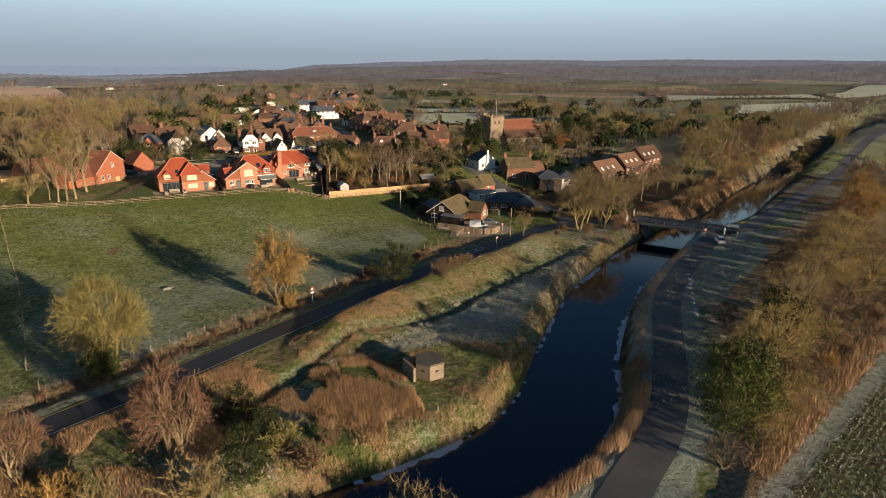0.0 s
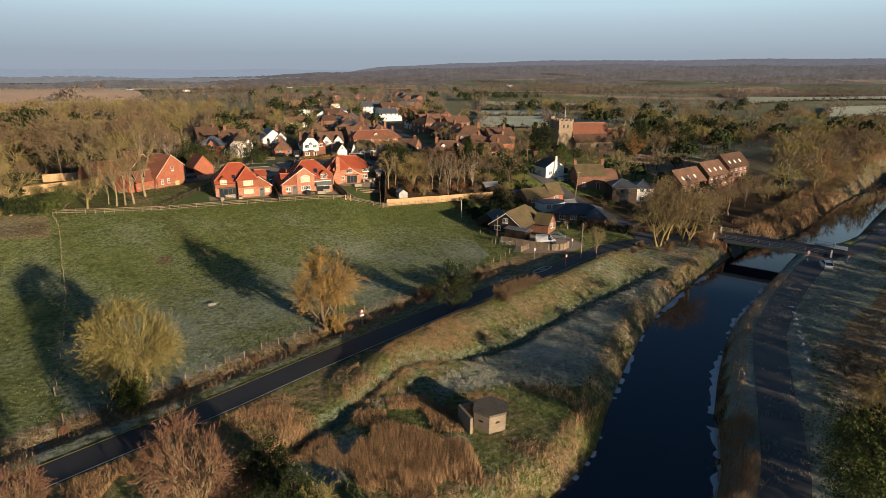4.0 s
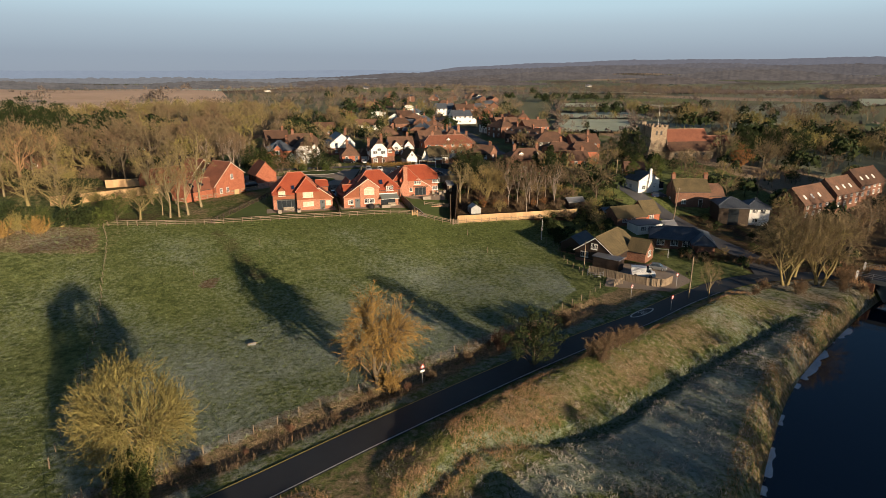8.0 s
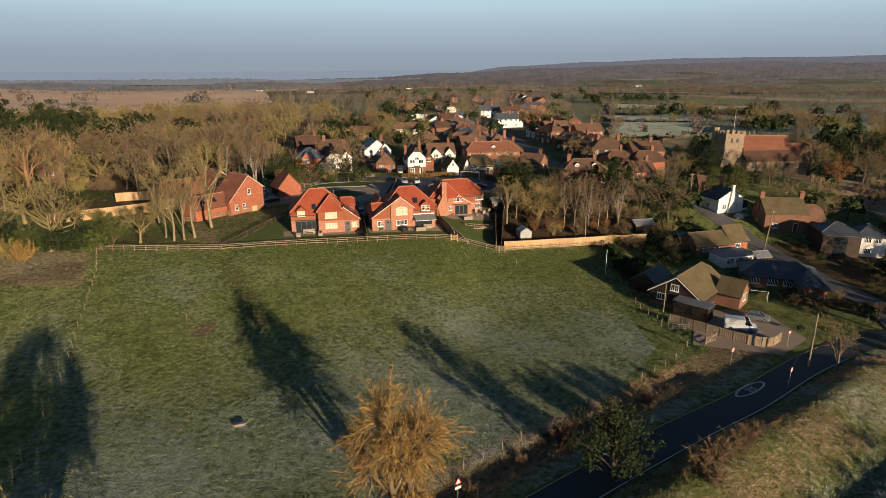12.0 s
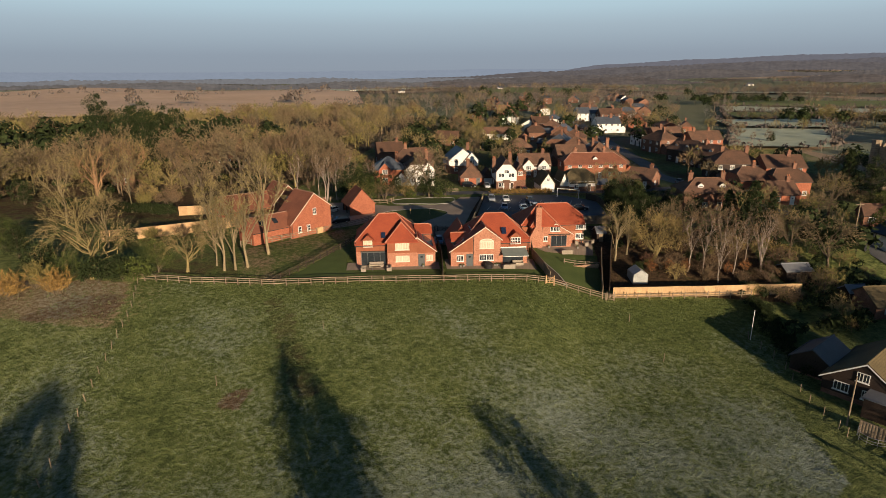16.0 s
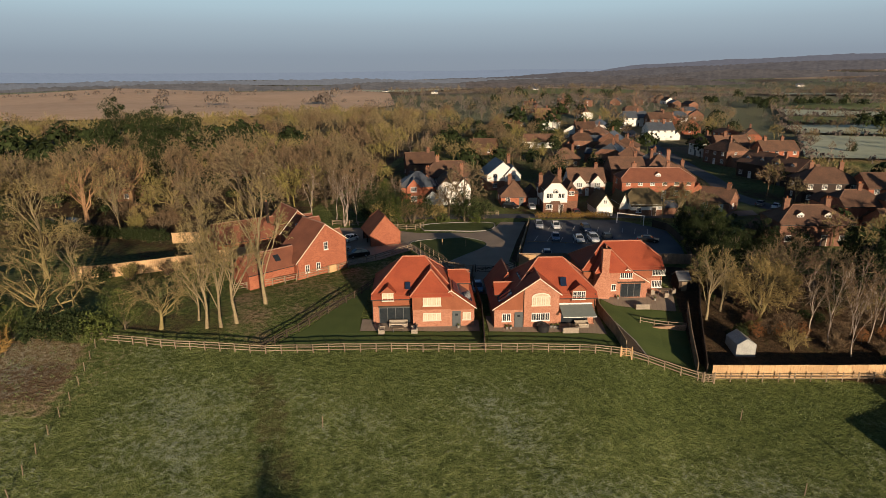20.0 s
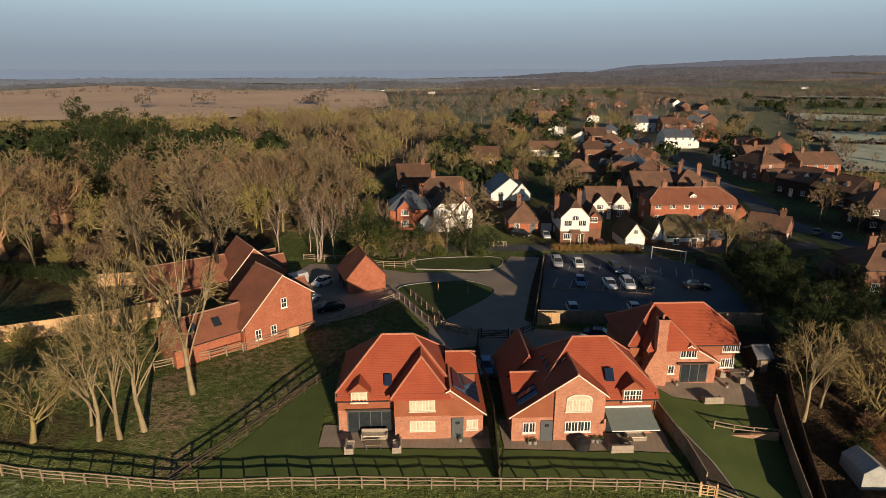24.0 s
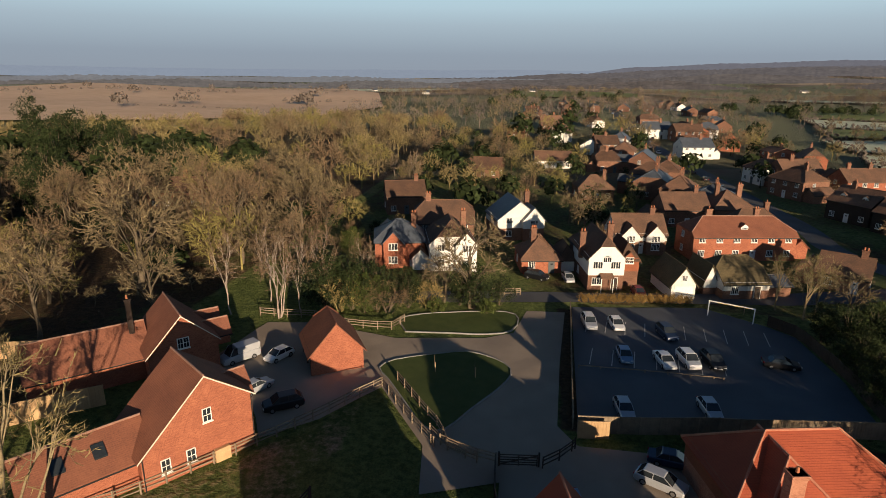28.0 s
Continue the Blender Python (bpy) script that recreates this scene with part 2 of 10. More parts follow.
M["wood_grey"] = mat("weathered_fence_wood", (0.27, 0.21, 0.145), (0.17, 0.13, 0.09), 0.85, 1.5, 14, 0.3, obvar=0.2)
M["wood_dark"] = mat("dark_stained_wood", (0.07, 0.05, 0.035), (0.045, 0.032, 0.024), 0.8, 1.5, 14, 0.25, obvar=0.2)
M["asphalt"] = mat("asphalt", (0.028, 0.03, 0.034), (0.042, 0.043, 0.046), 0.62, 0.25, 30, 0.25)
M["asphalt_old"] = mat("worn_asphalt", (0.115, 0.115, 0.118), (0.07, 0.072, 0.076), 0.75, 0.18, 22, 0.3)
M["carpark"] = mat("car_park_asphalt", (0.105, 0.115, 0.13), (0.068, 0.076, 0.09), 0.7, 0.2, 25, 0.25)
M["bed_soil"] = mat("dark_bed_soil", (0.075, 0.055, 0.038), (0.04, 0.03, 0.022), 0.95, 1.2, 9, 0.8, dist=0.1)
M["gravel"] = mat("brown_bound_gravel", (0.35, 0.285, 0.22), (0.26, 0.21, 0.165), 0.9, 0.25, 40, 0.3)
M["paving"] = courses(mat("buff_paving", (0.31, 0.25, 0.19), (0.24, 0.19, 0.145), 0.85, 0.6, 12, 0.2), "X", 0.6, 0.3, 0.85)
M["paint_line"] = mat("worn_road_paint", (0.62, 0.61, 0.57), (0.42, 0.41, 0.38), 0.7, 1.5, 12, 0.1)
M["yellow_line"] = mat("yellow_road_paint", (0.60, 0.46, 0.12), (0.42, 0.32, 0.10), 0.7, 1.5, 12, 0.1)
M["concrete"] = mat("pitted_concrete", (0.26, 0.21, 0.155), (0.17, 0.14, 0.105), 0.9, 0.8, 6, 0.6)
M["conc_dark"] = mat("lichened_dark_concrete", (0.13, 0.115, 0.09), (0.08, 0.072, 0.058), 0.9, 0.8, 6, 0.5)
M["conc_grey"] = mat("grey_concrete", (0.30, 0.29, 0.27), (0.20, 0.195, 0.18), 0.9, 0.8, 6, 0.4)
M["red_clay"] = plain("terracotta", (0.42, 0.16, 0.08), 0.8)
M["tyre"] = plain("tyre_rubber", (0.018, 0.018, 0.019), 0.85)
M["alloy"] = plain("alloy_rim", (0.42, 0.43, 0.45), 0.3, 0.8)
M["lamp_red"] = plain("red_lens", (0.45, 0.02, 0.02), 0.25)
M["lamp_clear"] = plain("clear_lens", (0.7, 0.72, 0.74), 0.15)
for key, c in (("silver", (0.48, 0.50, 0.53)), ("white", (0.75, 0.76, 0.77)), ("black", (0.012, 0.013, 0.016)), ("blue", (0.16, 0.27, 0.42)), ("navy", (0.02, 0.035, 0.075)), ("red", (0.22, 0.03, 0.03)), ("grey", (0.17, 0.18, 0.19))):
    M["car_" + key] = mat("car_paint_" + key, c, tuple(v * 0.92 for v in c), 0.28, 2, 6, 0.0, 0.25, spec=0.6)
M["sign_white"] = plain("sign_white", (0.72, 0.72, 0.70), 0.4)
M["sign_red"] = plain("sign_red", (0.55, 0.04, 0.03), 0.4)
M["awning"] = mat("grey_green_canvas", (0.20, 0.23, 0.21), (0.17, 0.20, 0.18), 0.9, 2, 20, 0.1)
M["cushion"] = plain("cream_cushion", (0.55, 0.47, 0.36), 0.9)
M["rattan"] = mat("grey_rattan", (0.34, 0.29, 0.23), (0.22, 0.19, 0.15), 0.8, 6, 40, 0.3)
# bark, twigs and leaves
M["bark"] = mat("grey_brown_bark", (0.15, 0.118, 0.08), (0.09, 0.07, 0.047), 0.9, 1.5, 9, 0.5, obvar=0.15)
M["bark_pale"] = mat("pale_lichen_bark", (0.27, 0.215, 0.125), (0.17, 0.135, 0.08), 0.9, 1.5, 9, 0.5, obvar=0.12)
M["bark_orange"] = mat("orange_brown_bark", (0.36, 0.21, 0.11), (0.21, 0.125, 0.07), 0.9, 1.5, 9, 0.5)
M["bark_birch"] = mat("birch_bark", (0.44, 0.37, 0.31), (0.20, 0.16, 0.13), 0.8, 1.2, 7, 0.3)
M["twig_grey"] = mat("grey_brown_twig", (0.20, 0.155, 0.085), (0.13, 0.10, 0.056), 0.9, 0.5, 3, 0, island=0.3, obvar=0.0)
M["twig_gold"] = mat("golden_lichen_twig", (0.26, 0.205, 0.09), (0.165, 0.13, 0.06), 0.9, 0.5, 3, 0, island=0.3)
M["twig_olive"] = mat("olive_twig", (0.235, 0.20, 0.066), (0.15, 0.128, 0.044), 0.9, 0.5, 3, 0, island=0.3)
M["twig_lime"] = mat("brown_lime_twig", (0.215, 0.165, 0.088), (0.14, 0.105, 0.06), 0.9, 0.5, 3, 0, island=0.3)
M["twig_orange"] = mat("orange_willow_twig", (0.34, 0.215, 0.065), (0.22, 0.14, 0.046), 0.9, 0.5, 3, 0, island=0.3)
M["twig_red"] = mat("red_brown_twig", (0.20, 0.105, 0.062), (0.14, 0.078, 0.05), 0.9, 0.5, 3, 0, island=0.3)
M["twig_brown"] = mat("brown_twig", (0.19, 0.13, 0.074), (0.125, 0.086, 0.052), 0.9, 0.5, 3, 0, island=0.3)
# greyer than near twigs; distance haze is mixed into the colour
M["twig_far"] = mat("hazed_distant_twig", (0.165, 0.138, 0.12), (0.11, 0.094, 0.084), 0.95, 0.02, 0.3, 0, island=0.08, spec=0.0)
M["bark_olive"] = mat("olive_lichen_bark", (0.27, 0.215, 0.09), (0.17, 0.135, 0.06), 0.9, 1.5, 9, 0.4)
M["pasture"] = mat("frosted_pasture_blade", (0.11, 0.145, 0.042), (0.215, 0.255, 0.115), 0.85, 0.25, 2, 0, island=0.3)
M["leaf_dark"] = mat("dark_evergreen_leaf", (0.034, 0.046, 0.017), (0.018, 0.027, 0.010), 0.75, 0.5, 3, 0, island=0.35, spec=0.08)
M["leaf_mid"] = mat("green_evergreen_leaf", (0.085, 0.105, 0.028), (0.045, 0.06, 0.018), 0.75, 0.5, 3, 0, island=0.35, spec=0.08)
M["leaf_gold"] = mat("yellow_green_leaf", (0.19, 0.20, 0.04), (0.12, 0.13, 0.03), 0.7, 0.5, 3, 0, island=0.3)
M["leaf_brown"] = mat("russet_dead_leaf", (0.26, 0.12, 0.04), (0.17, 0.075, 0.03), 0.85, 0.5, 3, 0, island=0.35)
M["reed"] = mat("dry_reed", (0.42, 0.27, 0.145), (0.27, 0.17, 0.095), 0.9, 0.4, 3, 0, island=0.35)
M["twig_sallow"] = mat("golden_sallow_twig", (0.32, 0.24, 0.095), (0.21, 0.158, 0.064), 0.9, 0.5, 3, 0, island=0.3)
M["straw"] = mat("frosted_dead_grass", (0.38, 0.34, 0.255), (0.23, 0.20, 0.145), 0.9, 0.4, 3, 0, island=0.3)
M["frost_tuft"] = mat("heavily_frosted_grass", (0.46, 0.44, 0.38), (0.30, 0.28, 0.22), 0.9, 0.4, 3, 0, island=0.25)
M["grass_blade"] = mat("rough_grass", (0.20, 0.20, 0.065), (0.125, 0.13, 0.042), 0.85, 0.4, 3, 0, island=0.3)
M["crop"] = mat("winter_brassica_leaf", (0.15, 0.20, 0.12), (0.34, 0.38, 0.33), 0.7, 0.4, 3, 0, island=0.3)
M["ice"] = mat("frosted_bank_ice", (0.62, 0.66, 0.70), (0.48, 0.52, 0.56), 0.5, 0.8, 6, 0.3)

# ---- plan: lines of the roads, the canal and the banks ----
def spline(pts, step=1.5):
    """A smooth line through a few points."""
    p = [Vector((*q[:2], 0)) for q in pts]
    p = [p[0] * 2 - p[1]] + p + [p[-1] * 2 - p[-2]]
    out = []
    for i in range(1, len(p) - 2):
        n = max(2, int((p[i + 1] - p[i]).length / step))
        for k in range(n):
            t = k / n
            out.append(0.5 * ((2 * p[i]) + (p[i + 1] - p[i - 1]) * t + (2 * p[i - 1] - 5 * p[i] + 4 * p[i + 1] - p[i + 2]) * t * t + (3 * p[i] - p[i - 1] - 3 * p[i + 1] + p[i + 2]) * t ** 3))
    out.append(p[-2])
    return np.array([(q.x, q.y) for q in out])


ROAD = spline([(-230, -130), (-75, -25), (-50, -8), (-28.9, 7.2), (-16.5, 15.7), (-3.7, 25.3), (13.1, 37.2), (26.4, 45.9), (36.5, 52), (48.5, 60.3), (62, 67.3), (76, 69), (86.8, 64.5)])
BRIDGE = ((86.5, 64.8), (97.5, 52.0))
EAST = spline([(-150, -130), (-30, -58), (2, -36), (22.4, -20), (31, -13.7), (37.3, -7.7), (43.5, 0), (57, 17.5), (66.5, 27), (80, 38), (93, 47), (101, 51), (114, 55.5), (155, 79), (224, 119), (335, 185), (520, 290)])
CANAL = spline([(-260, -112), (-90, -48), (-45, -30), (-8, -15.5), (8, -11.5), (19, -7.5), (27.5, -1), (34.5, 8.2), (45.2, 21.3), (55.6, 32.2), (71.5, 45), (91.5, 59.6), (111.6, 68), (125, 75.6), (158, 98.5), (212, 133), (330, 206), (520, 322)], 3)
CANAL_B = spline([(8.3, -12), (19.3, -8), (28, -1.6), (35, 7.7)], 3)
LANE = spline([(69, 69.5), (72, 80), (70, 100), (66, 120), (60, 142), (48, 178), (40, 200), (40.6, 220), (37.2, 264), (31.1, 371), (35.4, 549), (50, 800)], 3)
DITCH = spline([(-8, 6), (3.2, 17.9), (7.3, 21.2), (20.1, 24.6), (33.5, 33.9), (49.5, 44), (60.5, 51.3)])
HEDGE = spline([(-75, -17), (-50, 0), (-30.5, 14), (-16, 24), (-4, 32.5), (8, 41.5), (20, 50), (32, 59)])
WATER_Z = -3.7


def line_dist(X, Y, line):
    """Distance to a line, positive on its right-hand side."""
    X, Y = np.asarray(X, float), np.asarray(Y, float)
    if X.size <= 64:
        L = np.asarray(line)
        A, D = L[:-1], np.diff(L, axis=0)
        ex, ey = X.ravel()[:, None] - A[:, 0], Y.ravel()[:, None] - A[:, 1]
        t = np.clip((ex * D[:, 0] + ey * D[:, 1]) / (D ** 2).sum(1), 0, 1)
        ex, ey = ex - t * D[:, 0], ey - t * D[:, 1]
        d = np.hypot(ex, ey)
        k = d.argmin(1)
        r = np.arange(len(k))
        side = np.where(D[k, 0] * ey[r, k] - D[k, 1] * ex[r, k] < 0, 1.0, -1.0)
        return (d[r, k] * side).reshape(X.shape)
    best, sign = np.full(X.shape, 1e9), np.ones(X.shape)
    for (ax, ay), (bx, by) in zip(line[:-1], line[1:]):
        dx, dy = bx - ax, by - ay
        t = np.clip(((X - ax) * dx + (Y - ay) * dy) / (dx * dx + dy * dy), 0, 1)
        ex, ey = X - ax - t * dx, Y - ay - t * dy
        d = np.hypot(ex, ey)
        closer = d < best
        best = np.where(closer, d, best)
        sign = np.where(closer, np.where(dx * ey - dy * ex < 0, 1.0, -1.0), sign)
    return best * sign


def waves(X, Y, s):
    return (np.sin(X / s + 1.3 * np.sin(Y / s * 0.7)) * np.cos(Y / s * 1.13 + 0.9 * np.sin(X / s * 0.6 + 2)) + 0.5 * np.sin(X / s * 2.1 + Y / s * 1.7 + 1)) / 1.5


def ground_z(X, Y):
    X, Y = np.asarray(X, float), np.asarray(Y, float)
    v = Y - 0.25 * np.clip(X, -125, 125) + 6 * (1 - smooth(-4, 12, X)) - 9 * smooth(0, 14, X) * (1 - smooth(110, 128, Y))
    z = -0.85 + 6.9 * smooth(62, 130, v) + 3.0 * smooth(145, 425, v)
    r = np.hypot(X, Y)
    z = z + 4 * waves(X, Y, 140) * smooth(320, 700, r)
    az = X / np.maximum(r, 1)
    z = z + (24 + 10 * waves(X, Y, 420)) * smooth(900, 2300, r) * smooth(0.02, 0.38, az) + 8 * waves(X, Y, 300) * smooth(700, 2000, r)
    near = (np.abs(X - 20) < 230) & (Y < 140)
    droad, dcan = np.full(X.shape, 99.0), np.full(X.shape, 99.0)
    if near.any():
        droad[near] = line_dist(X[near], Y[near], ROAD)
    cn = (Y < 330) & (Y > -160) & (X > -290)
    if cn.any():
        dcan[cn] = np.minimum(np.abs(line_dist(X[cn], Y[cn], CANAL)), np.abs(line_dist(X[cn], Y[cn], CANAL_B)))
    d = droad - 6.3
    bank = 2.0 * np.exp(-(d / np.where(d < 0, 1.8, 4.4)) ** 2) * smooth(-6, 8, X) * (1 - smooth(50, 62, X))
    z = z + bank - 0.35 * smooth(9, 14, droad) * (droad < 60) * (1 - smooth(60, 90, X)) * (dcan < 40)
    z = z + 0.9 * (1 - smooth(4, 20, np.hypot(X - 92, Y - 58)))
    hill = (X > -120) & (X < 160) & (Y > -60) & (Y < 60)
    dh = np.full(X.shape, 99.0)
    if hill.any():
        dh[hill] = np.abs(line_dist(X[hill], Y[hill], HEDGE))
        dd = np.abs(line_dist(X[hill], Y[hill], DITCH))
        z[hill] -= 0.8 * np.exp(-(dd / 0.9) ** 2)
    z = z - 0.6 * np.exp(-(dh / 1.3) ** 2)
    z = z - 0.55 * np.exp(-((X - 5) ** 2 + (Y - 119) ** 2) / 90)
    rough = smooth(7.5, 11, droad) * (droad < 60) * (dcan > 6) * (1 - smooth(70, 100, Y))
    z = z + 0.10 * waves(X, Y, 1.1) * rough + 0.05 * waves(X, Y, 2.3) * (v > 20) * (r < 300) * (np.abs(droad) > 5)
    return z + (-5.3 - z) * (1 - smooth(3.9, 8.2, dcan))


def gz(x, y):
    return float(ground_z(np.array([x]), np.array([y]))[0])


def at(x, y, yaw=0.0, dz=0.0):
    return pose(x, y, gz(x, y) + dz, 0, 0, yaw)


def grid_lines(a, b, fine0, fine1, step, grow=1.13):
    mid = list(np.arange(fine0, fine1 + 0.01, step))
    lo, s = [fine0], step
    while lo[-1] > a:
        s *= grow
        lo.append(lo[-1] - s)
    hi, s = [fine1], step
    while hi[-1] < b:
        s *= grow
        hi.append(hi[-1] + s)
    return np.array(lo[:0:-1] + mid + hi[1:])


GX, GY = grid_lines(-4300, 4500, -95, 135, 1.0), grid_lines(-1500, 4600, -40, 200, 1.0)
XX, YY = np.meshgrid(GX, GY)
ZZ = ground_z(XX, YY)
nx, ny = len(GX), len(GY)
idx = np.arange(nx * ny).reshape(ny, nx)
q = np.stack([idx[:-1, :-1], idx[:-1, 1:], idx[1:, 1:], idx[1:, :-1]], -1).reshape(-1, 4)
tris = np.concatenate([q[:, [0, 1, 2]], q[:, [0, 2, 3]]])


def inside(X, Y, poly):
    c = np.zeros(np.shape(X), bool)
    for (x0, y0), (x1, y1) in zip(poly, poly[1:] + poly[:1]):
        if y0 != y1:
            c ^= ((y0 > Y) != (y1 > Y)) & (X < (x1 - x0) * (Y - y0) / (y1 - y0) + x0)
    return c


# the zones of the ground: frost with far haze, straw-coloured rough grass, leaf litter; farmland patches, lawn, bare
# earth
FIELD = [(-62, 93.5), (-39.6, 95.2), (-26.6, 98), (-13, 100.5), (3, 103.6), (13, 102.8), (24, 105), (36, 107.6), (40, 97), (31, 84), (31, 66), (20, 52), (-4, 34.5), (-30.5, 16), (-36, 24), (-48, 60), (-60, 90)]
WEST = [(-62, 94), (-60, 90), (-48, 60), (-36, 24), (-31, 13), (-60, -8), (-160, -40), (-190, 60), (-110, 88)]
N1, N2 = waves(XX, YY, 7.0), waves(XX, YY, 2.6)
DR, DC = line_dist(XX, YY, ROAD), np.minimum(np.abs(line_dist(XX, YY, CANAL)), np.abs(line_dist(XX, YY, CANAL_B)))
DE = line_dist(XX, YY, EAST)
RR = np.hypot(XX, YY)
frost_haze, straw, litter, farm, lawn, earth = (np.zeros(XX.shape) for _ in range(6))
fld = inside(XX, YY, FIELD)
wst = inside(XX, YY, WEST)
frost_haze += fld * np.clip(0.27 + 0.34 * smooth(95, 50, YY - 0.5 * XX) + 0.22 * N1 + 0.1 * N2 - 0.22 * smooth(86, 100, YY), 0.04, 0.85)
lawn += fld * (0.25 + 0.6 * smooth(86, 100, YY))
frost_haze += wst * np.clip(0.35 + 0.25 * N1, 0.05, 0.8)
straw += wst * np.clip(smooth(74, 88, YY) * 0.8 + 0.2 * N1, 0, 1)
fence_strip = (fld | wst) & (YY > 80) & (XX < -54)
straw += fence_strip * 0.3
terr = (DR > 2.3) & (DC > 5) & (YY < 75) & (XX > -60) & (XX < 92) & (DE < 0)
frost_haze += terr * np.clip(0.22 + 0.5 * smooth(13, 16, DR) + 0.3 * N1 - 0.35 * smooth(11, 7, DC) + 0.35 * smooth(30, 44, XX) * (DR < 14), 0, 0.95)
straw += terr * np.clip(0.5 + 0.3 * N2 - 0.15 * N1 - 0.2 * smooth(12, 15, DR) + 0.3 * smooth(12, 5, DC), 0, 1)
knoll = terr & (np.hypot((XX - 14) / 1.25, YY - 1) + 1.6 * N1 < 13.5)
frost_haze[knoll] = np.clip(0.16 + 0.3 * N1, 0, 0.6)[knoll]
lawn[knoll] = 0.55
straw[knoll] = np.clip(0.38 + 0.45 * N1 + 0.2 * N2, 0, 0.9)[knoll]
hs = (DR < -2.3) & (DR > -10) & (YY < 75) & (XX < 45)
straw += hs * (0.35 + 0.4 * (DR < -4.2))
frost_haze += hs * np.clip(0.55 + 0.3 * N2, 0, 1) * (DR > -4.5)
eastv = (DE > -8) & (DE < 14) & (YY < 140) & (XX < 250)
frost_haze += eastv * np.clip(0.42 + 0.3 * N1, 0, 0.9) * (DE < 9)
straw += (eastv & (DE > 6)) * 0.7
litter += ((XX < -62) & (YY > 92) & (RR < 420)) * (0.75 + 0.2 * N1 - 0.6 * smooth(135, 112, YY))
litter += ((XX > 66) & (YY > 62) & (YY < 112) & (DC > 6)) * 0.7
litter += ((XX > 12) & (XX < 42) & (YY > 106) & (YY < 135)) * 0.85
lawn += ((XX > -62) & (XX < 12) & (YY > 97) & (YY < 165) & ~fld) * 0.7
litter += ((XX > -62) & (XX < -38) & (YY > 97) & (YY < 122)) * (0.35 + 0.3 * N1)
litter += ((XX > -60) & (XX < 90) & (YY > 165) & (YY < 420)) * (0.45 + 0.25 * N1)
farm += smooth(240, 330, RR + 40 * N1) * (YY > 60)
litter += (waves(XX, YY, 150) + 0.6 * waves(XX, YY, 55) > 0.25) * smooth(700, 1000, RR) * 0.9
litter += ((XX > 95) & (DE < -14) & (DE > -60) & (RR < 420)) * 0.6
farm += ((XX > 105) & (DE < -16)) * 0.9 + ((DE > 22) & (XX > 30)) * 0.5
# distance haze painted into the far land as a paler frost tone
frost_haze += smooth(300, 900, RR) * 0.35
CU = (XX - 28) * 0.396 - (YY + 26.4) * 0.918
crop = (CU > 0) & (CU < 37) & (XX > 5) & (XX < 150) & (DE > 5)
farm[crop] = 0
litter += crop * 0.5
frost_haze[crop] = 0.2
frost_haze[(CU > -0.6) & (CU < 1.6) & (XX > 5) & (XX < 150) & (DE > 5)] = 0.85
strip_ = (DE > 7) & (CU < 0) & (XX > 20) & (XX < 160) & (YY < 60)
straw += strip_ * 0.8
farm[strip_] = 0
for z_ in (straw, litter, lawn):
    z_[((np.abs(DE) > 1.9) & (np.abs(DE + 0.8) < 5.6) & (XX > 15) & (XX < 110) & (YY < 60))] = 0
verge_ = (np.abs(DE) > 1.9) & (np.abs(DE + 0.8) < 5.6) & (XX > 15) & (XX < 110) & (YY < 60)
frost_haze[verge_] = np.clip(0.92 + 0.2 * N2, 0, 1)[verge_]
bank_ = (DE < -5.2) & (DC < 10) & (DE > -16) & (XX > 15) & (XX < 100) & (YY < 60)
frost_haze[bank_] = 0
litter[bank_] = 0.8
PATH2 = spline([(3.2, 17.9), (6.6, 19.6), (8.1, 12.6), (8.9, 5.3), (9.8, -3.0)])
dp = np.minimum(np.abs(line_dist(XX, YY, DITCH)), np.abs(line_dist(XX, YY, PATH2)))
trod = (dp < 1.5) & (XX > -8) & (XX < 62)
frost_haze[trod] = 0.5
straw[trod] = 0
lawn[trod] = 0.8
litter[(XX > -12.6) & (XX < -10.6) & (YY > 132) & (YY < 163)] = 1.0
layby = inside(XX, YY, [(66, 17), (80, 24), (97, 35), (104, 44), (98, 47), (84, 38.5), (70, 27), (64, 20)])
for z_ in (frost_haze, straw, litter, lawn):
    z_[layby] = 0
frost_haze[layby] = 0.75
litter[layby] = 0.25
worn = np.abs(line_dist(XX, YY, spline([(-37, 92), (-33, 84.5), (-29, 78), (-26, 72)]))) + 0.8 * N2
litter += (worn < 1.7) * 0.42
earth += (np.hypot(XX + 32.7, YY - 69.6) + 0.6 * N2 < 1.9) * 0.8
earth += inside(XX, YY, [(-71, 80), (-58, 83), (-59.5, 90), (-67, 88)]) * 0.8

rough_plot = inside(XX, YY, [(-46, 98), (-40, 96), (-33, 112), (-31.2, 135), (-40, 122.5), (-51, 110.5)])
lawn[rough_plot] = 0.6
litter[rough_plot] = 0.1
straw[rough_plot] = np.clip(0.42 + 0.35 * N2, 0, 1)[rough_plot]
frost_haze[rough_plot] = np.clip(0.06 + 0.12 * N1, 0, 1)[rough_plot]
me = raw_mesh("ground", np.stack([XX, YY, ZZ], -1).reshape(-1, 3), tris, [])
for key, chans in (("zone", (frost_haze, straw, litter)), ("zone2", (farm, lawn, earth))):
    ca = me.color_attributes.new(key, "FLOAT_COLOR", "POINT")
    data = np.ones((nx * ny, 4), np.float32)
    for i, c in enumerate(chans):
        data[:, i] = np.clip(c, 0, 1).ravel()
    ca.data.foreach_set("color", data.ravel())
me.shade_smooth()

gm = bpy.data.materials.new("winter_ground")
gm.use_nodes = True
gn, gl = gm.node_tree.nodes, gm.node_tree.links
gb = gn["Principled BSDF"]
